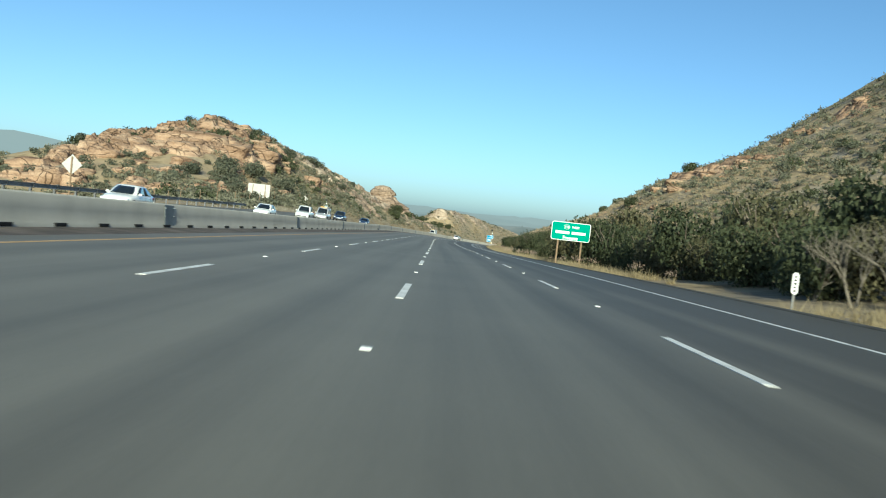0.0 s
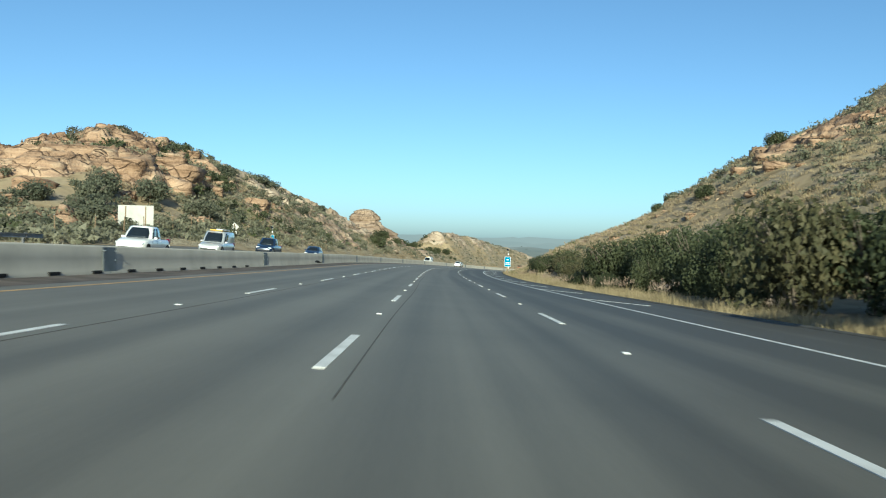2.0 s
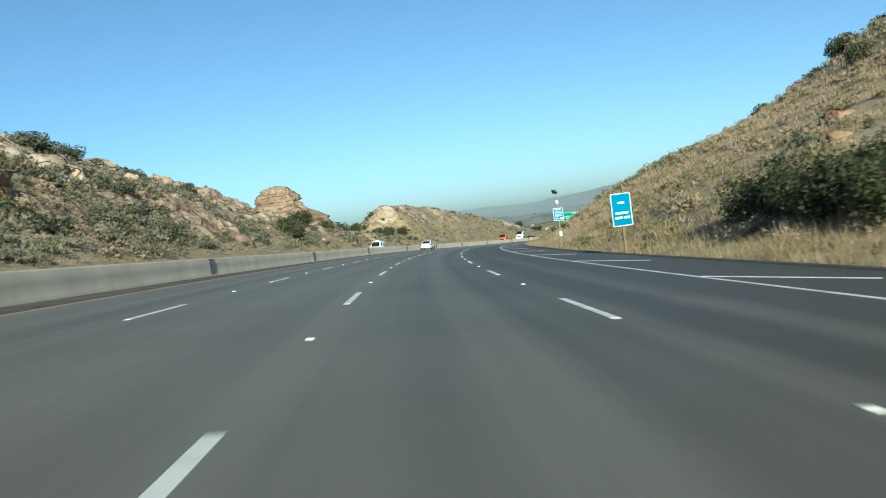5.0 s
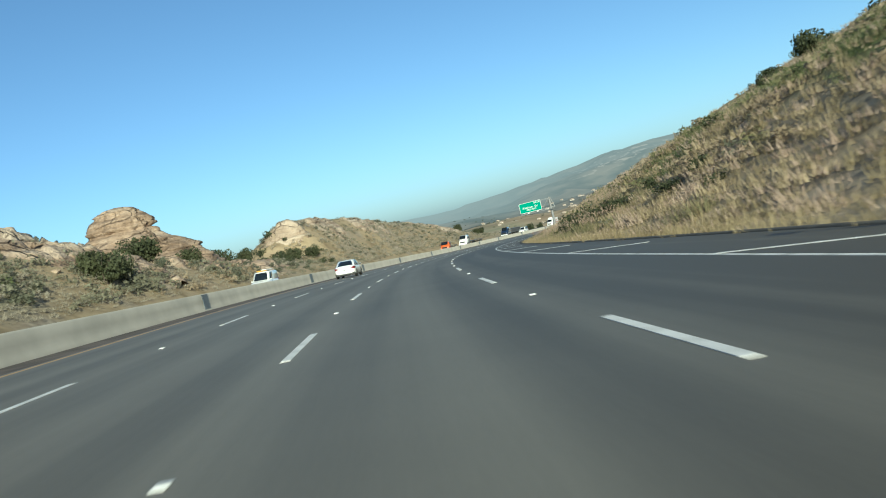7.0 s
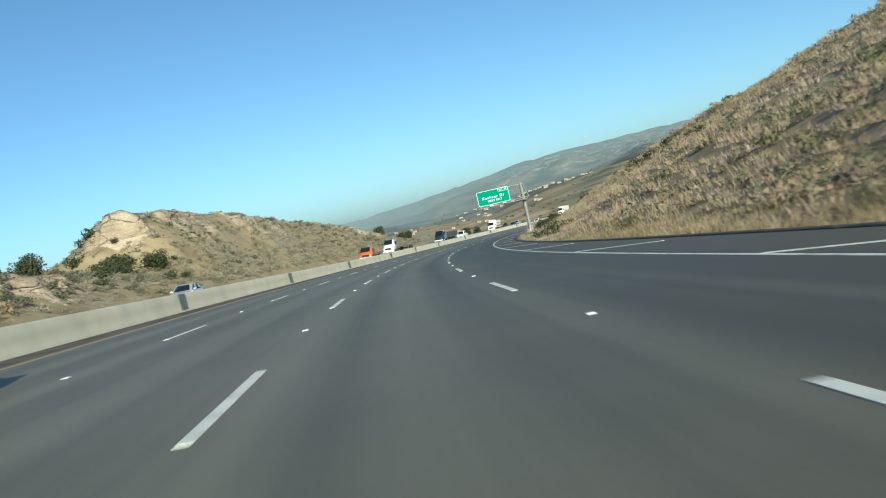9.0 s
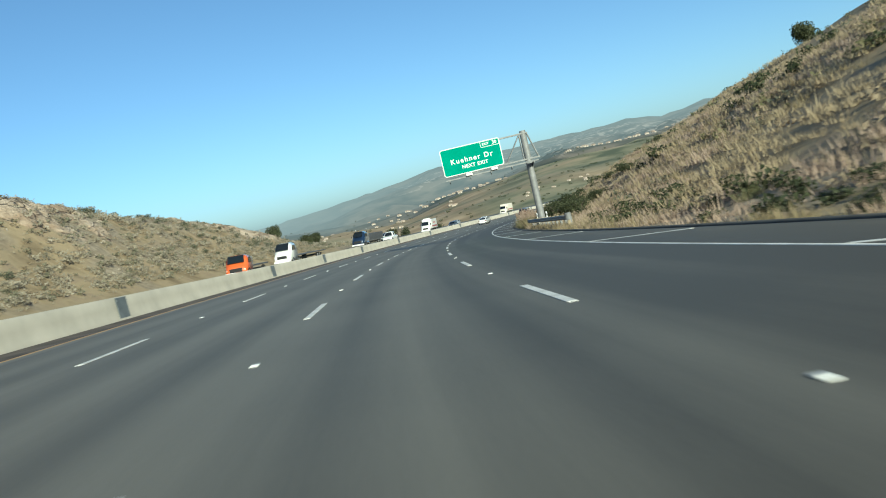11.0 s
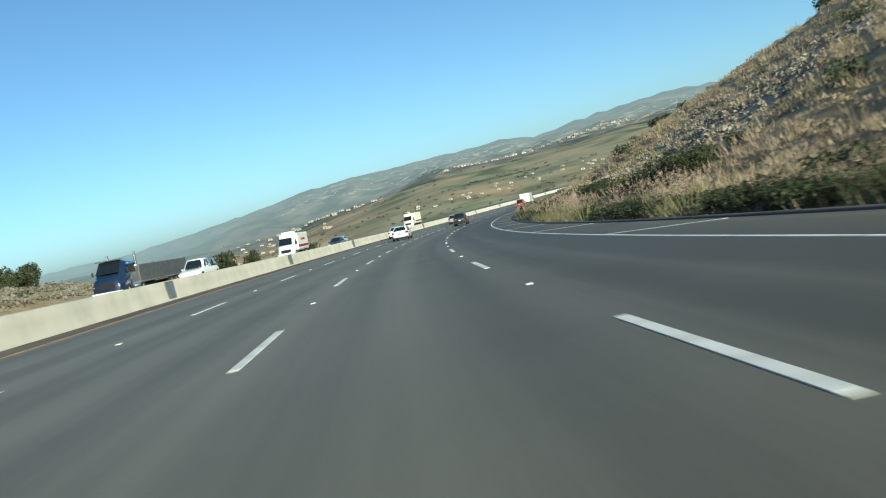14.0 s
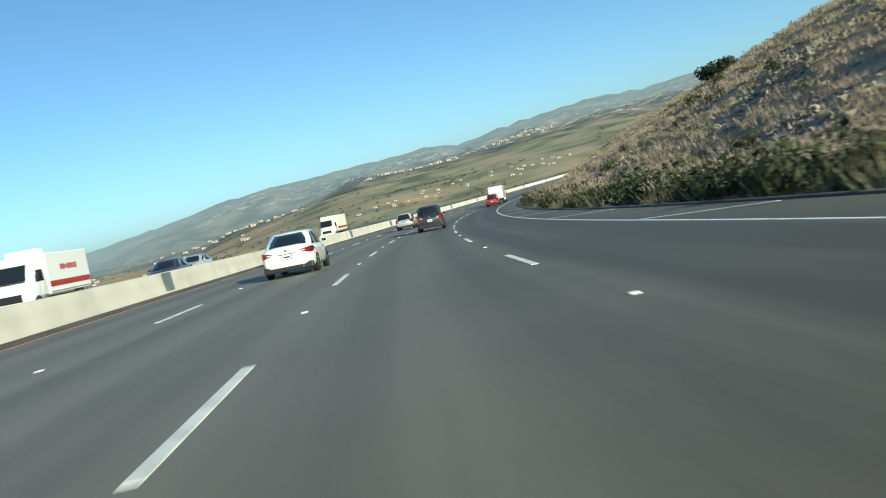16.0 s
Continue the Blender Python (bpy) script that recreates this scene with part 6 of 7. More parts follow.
def palm(s, n, trunk_h, size):
    p = at(s, n)
    t = thing("palm", "small palm with arching grey green fronds beyond the wall", "palm", Matrix.Translation((p[0], p[1], float(ground(p[0], p[1])) - .1)))
    bm = bmesh.new()
    for j in range(8):
        rod(bm, (0, 0, trunk_h * j / 8), (0, 0, trunk_h * (j + 1) / 8), .24, .19, 10)
    part("trunk", bm, BARK, t)
    rng = random.Random(4)
    for k in range(22):
        a, lift = rng.uniform(0, 6.28), rng.uniform(-.1, 1.3)
        bm, spine = bmesh.new(), []
        for j in range(8):
            f = j / 7
            out = size * f * math.cos(lift * .6)
            spine.append(Vector((math.cos(a) * out, math.sin(a) * out, trunk_h + size * (f * math.sin(lift) - .55 * f * f))))
        side = Vector((-math.sin(a), math.cos(a), 0))
        for j in range(7):
            for sg in (1, -1):
                for q in (0, .5):
                    c0 = spine[j].lerp(spine[j + 1], q)
                    w = size * .26 * (1 - .6 * j / 7)
                    tip = c0 + side * sg * w + (spine[j + 1] - spine[j]) * .7 - Vector((0, 0, .12 * size))
                    e = (spine[j + 1] - spine[j]) * .22
                    bm.faces.new([bm.verts.new(v) for v in (c0, c0 + e, tip)])
        part("frond", bm, LEAF_SAGE, t)


palm(616, -29.4, 3.6, 2.3)


# ---- the town in the valley ----
def house_mesh():
    bm = bmesh.new()
    box(bm, 14, 10, 5.5, z=2.2, bevel=.05)
    box(bm, 7, 6, 4.0, x=5, y=-6, z=1.5, bevel=.05)
    wall = bpy.data.meshes.new("wall")
    bm.to_mesh(wall)
    bm.free()
    bm = bmesh.new()
    for x, y, w, d, z in ((0, 0, 15.4, 11.4, 4.9), (5, -6, 8, 7.4, 3.4)):
        a = [bm.verts.new(q) for q in ((x - w / 2, y - d / 2, z), (x + w / 2, y - d / 2, z), (x + w / 2, y + d / 2, z), (x - w / 2, y + d / 2, z))]
        b = [bm.verts.new(q) for q in ((x - w * .3, y, z + 2.3), (x + w * .3, y, z + 2.3))]
        for f in ((a[0], a[1], b[1], b[0]), (a[2], a[3], b[0], b[1]), (a[1], a[2], b[1]), (a[3], a[0], b[0]), a[::-1]):
            bm.faces.new(f)
    roof = bpy.data.meshes.new("roof")
    bm.to_mesh(roof)
    bm.free()
    bm = bmesh.new()
    for x in (-4.5, -1.5, 1.5):
        for z in (1.3, 3.6):
            box(bm, 1.5, .1, 1.2, x=x, y=-5.03, z=z)
    win = bpy.data.meshes.new("window")
    bm.to_mesh(win)
    bm.free()
    return wall, roof, win


STUCCO = worn("pale_stucco", [(.4, .34, .275), (.56, .5, .43)], 4, 6, .9, .1, by_piece=.5)
TILE_ROOF = worn("clay_tile_roof", [(.3, .22, .17), (.46, .36, .29)], 3, 10, .9, .3, by_piece=.5)
wall_me, roof_me, win_me = house_mesh()
wall_me.materials.append(STUCCO)
roof_me.materials.append(TILE_ROOF)
win_me.materials.append(GLASS_DARK)
house_rng = random.Random(3)


def house(az, r, big=1.0):
    x, y = 90 + r * math.sin(radians(az)), 520 + r * math.cos(radians(az))
    t = thing("house", "pale stucco house with a tiled roof far off in the valley", "house", Matrix.Translation((x, y, float(ground(x, y)))) @ pose(0, 0, 0, 0, 0, az * -1 + house_rng.uniform(-25, 25)) @ Matrix.Scale(big, 4), "valley town")
    for nm, me in (("wall", wall_me), ("roof", roof_me), ("window", win_me)):
        part(nm, me, None, t)


for k in range(64):
    az = 16.5 + 20 * k / 63
    house(az + house_rng.uniform(-.25, .25), 2420 + 60 * math.sin(k * .5) + house_rng.uniform(-40, 40), house_rng.uniform(.5, .85))
for k in range(40):
    az = 25 + 19 * house_rng.random()
    house(az, 1190 + (az - 25) * 6 + house_rng.uniform(-40, 90), house_rng.uniform(.3, .42))
for k in range(46):
    house(36 + 8 * house_rng.random(), house_rng.uniform(2600, 2850), house_rng.uniform(.55, .85))
for k in range(40):
    house(4 + 18 * house_rng.random(), house_rng.uniform(1700, 2900), house_rng.uniform(.5, .8))


def valley_trees():
    r = np.random.RandomState(8)
    az, rr = np.radians(r.uniform(2, 50, 1100)), r.uniform(1050, 3000, 1100)
    x, y = 90 + rr * np.sin(az), 520 + rr * np.cos(az)
    keep = rough(x, y, 220, 3, 2) > -.05
    spread_out("valley_trees", LIGHT, np.stack([x, y, r.uniform(2.5, 5.5, 1100)], -1)[keep], LEAF_DARK, "dark trees among the far houses", "trees")


valley_trees()


# ---- vehicles ----
def ring(bm, y, pts):
    return [bm.verts.new((x, y, z)) for x, z in pts]


def loft(bm, rings, close=True):
    for a, b in zip(rings, rings[1:]):
        for k in range(len(a)):
            j = (k + 1) % len(a)
            bm.faces.new((a[k], a[j], b[j], b[k]))
    if close:
        bm.faces.new(rings[0][::-1])
        bm.faces.new(rings[-1])


tyre_scrap(138.8, -9.0, 4.6)


def half_ring(w, zb, zs, zt):
    """Right half of a body section, from the sill up over the deck, mirrored."""
    r = [(w * .8, zb), (w * .93, zb + .05), (w * .985, zb + .2 * (zs - zb)), (w, zb + .5 * (zs - zb)), (w * .985, zs - .1), (w * .93, zs - .015), (w * .82, zs + (zt - zs) * .6), (w * .45, zt)]
    return r + [(-x, z) for x, z in r[::-1]]


def pane(bm, q, inset, lift, n=4):
    """A slightly curved pane on the four-cornered patch q (bottom a, bottom b, top b, top a), lifted off it."""
    a, b, c, d = (Vector(v) for v in q)
    nrm = (b - a).cross(d - a).normalized()
    lo, hi = inset, 1 - inset
    grid = []
    for i in range(n + 1):
        row = []
        for j in range(n + 1):
            u, v = lo + (hi - lo) * i / n, lo + (hi - lo) * j / n
            p = (a * (1 - u) + b * u) * (1 - v) + (d * (1 - u) + c * u) * v
            row.append(p + nrm * lift)
        grid.append(row)
    top = [[bm.verts.new(p) for p in row] for row in grid]
    low = [[bm.verts.new(p - nrm * 0.012) for p in row] for row in grid]
    for i in range(n):
        for j in range(n):
            bm.faces.new((top[i][j], top[i + 1][j], top[i + 1][j + 1], top[i][j + 1]))
    rim = [(i, 0) for i in range(n)] + [(n, j) for j in range(n)] + [(i, n) for i in range(n, 0, -1)] + [(0, j) for j in range(n, 0, -1)]
    for k in range(len(rim)):
        (i, j), (p, q2) = rim[k], rim[(k + 1) % len(rim)]
        bm.faces.new((top[i][j], low[i][j], low[p][q2], top[p][q2]))


WHEELS = {}


def wheel(parent, x, y, r, wide=0.21):
    """A tyre with a spoked rim; x gives its outer side."""
    key = (round(r, 3), round(wide, 3))
    if key not in WHEELS:
        bm = bmesh.new()
        prof = [(-.5, .68), (-.5, .93), (-.42, 1.0), (.42, 1.0), (.5, .93), (.5, .68)]
        rings = [[bm.verts.new((px * wide, r * pr * math.cos(a), r * pr * math.sin(a))) for a in (2 * math.pi * k / 24 for k in range(24))] for px, pr in prof]
        loft(bm, rings, close=False)
        loft(bm, [rings[-1], rings[0]], close=False)
        bmesh.ops.recalc_face_normals(bm, faces=bm.faces)
        tyre = bpy.data.meshes.new("tyre")
        bm.to_mesh(tyre)
        bm.free()
        tyre.materials.append(RUBBER)
        bm = bmesh.new()
        rod(bm, (wide * .1, 0, 0), (wide * .28, 0, 0), r * .67, sides=24)
        rod(bm, (wide * .28, 0, 0), (wide * .42, 0, 0), r * .16, sides=12)
        for k in range(5):
            box(bm, wide * .16, r * .13, r * .56, z=r * .36, x=wide * .33, bevel=0.006, m=pose(0, 0, 0, 72 * k, 0, 0))
        rim = bpy.data.meshes.new("rim")
        bm.to_mesh(rim)
        bm.free()
        rim.materials.append(ALLOY)
        WHEELS[key] = tyre, rim
    tyre, rim = WHEELS[key]
    w = part("wheel", tyre, None, parent, "black tyre")
    w.matrix_basis = pose(x - math.copysign(wide / 2, x), y, r, 0, 0, 0 if x > 0 else 180)
    part("rim", rim, None, w, "five-spoke alloy rim")


def arch(parent, x, y, r):
    """The dark mouth of a wheel arch."""
    bm = bmesh.new()
    rod(bm, (x - math.copysign(0.1, x), y, r), (x + math.copysign(0.004, x), y, r), r * 1.13, sides=28)
    part("wheel_arch", bm, BLACK, parent)


def car(name, label, category, paint, m, L=4.62, W=1.78, H=1.46, kind="sedan", plate=True, clutter=None):
    """A passenger vehicle facing +y, its middle on the ground at the pose m."""
    t = thing(name, label, category, m, "traffic")
    w, h = W / 2, L / 2
    belt = {"sedan": .93, "suv": 1.0, "van": 1.08, "pickup": 1.08}[kind] * (H / {"sedan": 1.46, "suv": 1.68, "van": 2.05, "pickup": 1.85}[kind])
    zb = .2 if kind == "sedan" else .26
    hood = belt - .06
    deck = {"sedan": belt + .1, "suv": belt, "van": belt, "pickup": belt - .02}[kind]
    st = [(-h, w * .78, zb + .16, belt - .1, deck - .14), (-h + .06, w * .88, zb + .08, belt - .04, deck - .05), (-h + .3, w * .96, zb + .02, belt, deck),
          (-h + .9, w, zb, belt, deck - .01), (-.4, w, zb, belt, belt), (.5, w, zb, belt, belt), (h - 1.35, w, zb, belt - .01, belt + .03), (h - .7, w * .97, zb, hood - .06, hood + .01),
          (h - .25, w * .9, zb + .03, hood - .18, hood - .1), (h - .06, w * .8, zb + .08, hood - .3, hood - .22), (h, w * .7, zb + .14, hood - .38, hood - .32)]
    bm = bmesh.new()
    loft(bm, [ring(bm, y, half_ring(ww, b, s, d)) for y, ww, b, s, d in st])
    part("body", bm, paint, t, smooth=True)
    # cabin
    rb, rt, ft, fb = {"sedan": (-h + .44, -h + 1.42, .3, 1.2), "suv": (-h + .12, -h + .55, .35, 1.2), "van": (-h + .08, -h + .2, .75, 1.55), "pickup": (-.55, -.42, .72, 1.35)}[kind]
    if kind == "pickup":
        rb, rt = -.75, -.62
    wb, wt, zr = w * .9, w * (.71 if kind != "van" else .8), H
    rings = []
    for f, up, ww in ((0, 0, wb), (.5, .52, wb * .5 + wt * .5 + .02), (.88, .93, wt + .03), (1, 1, wt * .9)):
        z = belt - .02 + (zr - belt + .02) * up
        y0, y1 = rb + (rt - rb) * f, fb + (ft - fb) * f
        c = .12 if f < .8 else .2
        pts = [(ww, y0 + c), (ww, (y0 + y1) / 2), (ww, y1 - c), (ww - c, y1), (0, y1 + .03), (-ww + c, y1), (-ww, y1 - c), (-ww, (y0 + y1) / 2), (-ww, y0 + c), (-ww + c, y0), (0, y0 - .03), (ww - c, y0)]
        rings.append([bm2 for bm2 in pts] + [z])
    bm = bmesh.new()
    vr = [[bm.verts.new((x, y, r[-1])) for x, y in r[:-1]] for r in rings]
    loft(bm, vr, close=False)
    mid = bm.verts.new((0, (rt + ft) / 2, zr + .03))
    for k in range(12):
        bm.faces.new((vr[-1][k], vr[-1][(k + 1) % 12], mid))
    part("cabin", bm, paint, t, smooth=True)

    def skin(u, v):
        """A place on the cabin: u round its sections, v up them."""
        k, q = int(u) % 12, min(int(v), 2)
        fu, fv = u - int(u), v - q
        lo, hi = rings[q], rings[q + 1]
        p = []
        for r in (lo, hi):
            a, b = r[k], r[(k + 1) % 12]
            p.append(Vector((a[0] + (b[0] - a[0]) * fu, a[1] + (b[1] - a[1]) * fu, r[-1])))
        return p[0].lerp(p[1], fv)

    def glazing(nm, us, vs, lab):
        """A pane that follows the cabin, a little proud of it."""
        bm, grid = bmesh.new(), []
        for v in vs:
            row = []
            for k, u in enumerate(us):
                du, dv = skin(u + .02, v) - skin(u - .02, v), skin(u, v + .02) - skin(u, max(0, v - .02))
                row.append((skin(u, v), du.cross(dv).normalized() * -1))
            grid.append(row)
        c = Vector((0, (rb + fb) / 2, belt))
        out = [[(p, q if q.dot(p - c) > 0 else -q) for p, q in row] for row in grid]
        top = [[bm.verts.new(p + q * .012) for p, q in row] for row in out]
        low = [[bm.verts.new(p - q * .01) for p, q in row] for row in out]
        for i in range(len(vs) - 1):
            for k in range(len(us) - 1):
                bm.faces.new((top[i][k], top[i][k + 1], top[i + 1][k + 1], top[i + 1][k]))
        for g in (range(len(us) - 1),):
            for k in g:
                bm.faces.new((top[0][k], low[0][k], low[0][k + 1], top[0][k + 1]))
                bm.faces.new((top[-1][k], top[-1][k + 1], low[-1][k + 1], low[-1][k]))
        for i in range(len(vs) - 1):
            bm.faces.new((top[i][0], top[i + 1][0], low[i + 1][0], low[i][0]))
            bm.faces.new((top[i][-1], low[i][-1], low[i + 1][-1], top[i + 1][-1]))
        part(nm, bm, GLASS_DARK, t, lab, smooth=True)

    heights = [.12, .5, 1.0, 1.5, 1.86]
    if kind != "van":
        glazing("rear_window", [9.04, 9.5, 9.98, 10.02, 10.5, 10.96], [.22 if kind == "sedan" else .15] + heights[1:], "dark tinted rear glass")
    glazing("windscreen", [3.04, 3.5, 3.98, 4.02, 4.5, 4.96], heights, "dark windscreen")
    for sx, first in ((1, 0), (-1, 6)):
        mid = (rb + fb) / 2 - .05
        cuts = ((.1, .93), (1.03, 1.9)) if kind in ("sedan", "suv") else ((1.3, 1.9),) if kind == "van" else ((.2, .93), (1.03, 1.9))
        for a, b in cuts:
            us = (a, (a + b) / 2, b) if sx > 0 else (2 - b, 2 - (a + b) / 2, 2 - a)
            glazing("side_window", [first + q for q in us], heights, "dark side glass")
        # door seams and handles
        for yy in ((mid - .02, mid - .9, mid + .95) if kind != "van" else (fb - 1.05, fb - .1)):
            bm = bmesh.new()
            box(bm, .012, .012, belt - zb - .22, x=sx * (w * .992), y=yy, z=(belt + zb) / 2, bevel=.002)
            part("door_seam", bm, BLACK, t)
        for yy in (mid - .72, mid + .22):
            bm = bmesh.new()
            box(bm, .035, .17, .03, x=sx * (w * .985 + .012), y=yy, z=belt - .12, bevel=.01)
            part("door_handle", bm, paint, t)
        bm = bmesh.new()
        box(bm, .2, .1, .13, x=sx * (w + .07), y=fb - .42, z=belt + .06, bevel=.035)
        mir = part("mirror", bm, paint, t)
        bm = bmesh.new()
        box(bm, .15, .012, .09, x=sx * (w + .07), y=fb - .476, z=belt + .065, bevel=.004)
        part("mirror_glass", bm, GLASS_DARK, mir)
        # lamps
        zl, big = belt - (.13 if kind == "sedan" else .1), kind != "sedan"
        bm = bmesh.new()
        ys_ = (-h - .01, -h - .008, -h + .05, -h + .27, -h + .6)
        xs_ = (w * .52, w * .76, w * .9, w * .98, w * 1.0)
        up = (.035, .07, .09, .09, .02) if not big else (.1, .16, .17, .16, .06)
        dn = (-.02, -.085, -.11, -.09, -.02) if not big else (-.1, -.14, -.15, -.14, -.05)
        if big:
            xs_ = (w * .66, w * .76, w * .9, w * .975, w * .99)
        outer = [(bm.verts.new((sx * x, y, zl + u)), bm.verts.new((sx * x, y, zl + q))) for x, y, u, q in zip(xs_, ys_, up, dn)]
        inner = [(bm.verts.new((sx * (x - .1), y + .1, zl + u)), bm.verts.new((sx * (x - .1), y + .1, zl + q))) for x, y, u, q in zip(xs_, ys_, up, dn)]
        for k in range(4):
            for g, e in ((outer, inner),):
                bm.faces.new((g[k][0], g[k + 1][0], g[k + 1][1], g[k][1]))
                bm.faces.new((e[k][0], e[k][1], e[k + 1][1], e[k + 1][0]))
                bm.faces.new((g[k][0], e[k][0], e[k + 1][0], g[k + 1][0]))
                bm.faces.new((g[k][1], g[k + 1][1], e[k + 1][1], e[k][1]))
        for k in (0, 4):
            bm.faces.new((outer[k][0], outer[k][1], inner[k][1], inner[k][0]))
        tl = part("tail_lamp", bm, LAMP_RED, t, "red tail lamp wrapping the corner")
        bm = bmesh.new()
        box(bm, .2, .012, .03, x=sx * w * .6, y=-h - .014, z=zl - .005, bevel=.004, m=None)
        part("reverse_lamp", bm, LAMP_CLEAR, tl)
        bm = bmesh.new()
        box(bm, .4, .3, .15, x=sx * w * .66, y=h - .2, z=hood - .27, bevel=.05)
        part("headlamp", bm, LAMP_CLEAR, t, "clear headlamp")
    # bumpers, plate, grille, exhaust
    bm = bmesh.new()
    box(bm, W * .93, .3, .24, y=-h + .16, z=zb + .1, bevel=.06)
    part("rear_valance", bm, BLACK, t, "black lower bumper")
    bm = bmesh.new()
    box(bm, W * .62, .02, .016, y=-h + .012, z=belt - .36, bevel=.004)
    part("boot_seam", bm, BLACK, t)
    bm = bmesh.new()
    box(bm, W * .36, .03, .022, y=-h + .004, z=belt - .17, bevel=.006)
    part("boot_handle", bm, BLACK, t, "dark boot handle strip")
    bm = bmesh.new()
    box(bm, W * .7, .08, .16, y=h - .03, z=zb + .22, bevel=.04)
    part("front_grille", bm, BLACK, t, "black grille")
    bm = bmesh.new()
    rod(bm, (.5, -h - .02, zb + .08), (.5, -h + .3, zb + .08), .035, sides=10)
    part("exhaust", bm, CHROME, t)
    if plate:
        bm = bmesh.new()
        box(bm, .36, .016, .19, y=-h + .002, z=belt - .26 if kind == "sedan" else belt - .3, bevel=.004)
        part("plate_frame", bm, DARK_METAL, t, "dark plate frame")
        bm = bmesh.new()
        box(bm, .31, .012, .15, y=-h - .008, z=belt - .26 if kind == "sedan" else belt - .3, bevel=.004)
        pl = part("number_plate", bm, SIGN_WHITE, t, "white number plate")
        bm = bmesh.new()
        box(bm, .22, .006, .055, y=-h - .015, z=belt - .27 if kind == "sedan" else belt - .31, bevel=.001)
        part("plate_bar", bm, BLUE_CAR, pl)
        bm = bmesh.new()
        rod(bm, (0, -h - .012, belt - .06), (0, -h + .02, belt - .06), .05, sides=14)
        part("badge", bm, CHROME, t)
    r = .32 if kind == "sedan" else .36 if kind == "suv" else .39
    for sx in (1, -1):
        for yy in (-h + .95, h - .88):
            arch(t, sx * w * .985, yy, r)
            wheel(t, sx * (w + .012), yy, r)
    if kind == "pickup":
        bm = bmesh.new()
        box(bm, W * .82, 1.45, .02, y=-h + .95, z=belt + .005, bevel=.004)
        part("bed_liner", bm, BLACK, t)
    if clutter == "rack":
        for yy in (-1.2, .2):
            bm = bmesh.new()
            rod(bm, (-w * .75, yy, H + .12), (w * .75, yy, H + .12), .025)
            part("roof_bar", bm, GREY_METAL, t)
        bm = bmesh.new()
        box(bm, .5, 2.6, .09, x=-.3, y=-.5, z=H + .18, bevel=.02)
        part("ladder", bm, SIGN_WHITE, t)
        bm = bmesh.new()
        box(bm, 1.1, .25, .12, y=.6, z=H + .1, bevel=.04)
        part("beacon_bar", bm, YELLOW_CAR, t, "amber beacon bar")
    return t


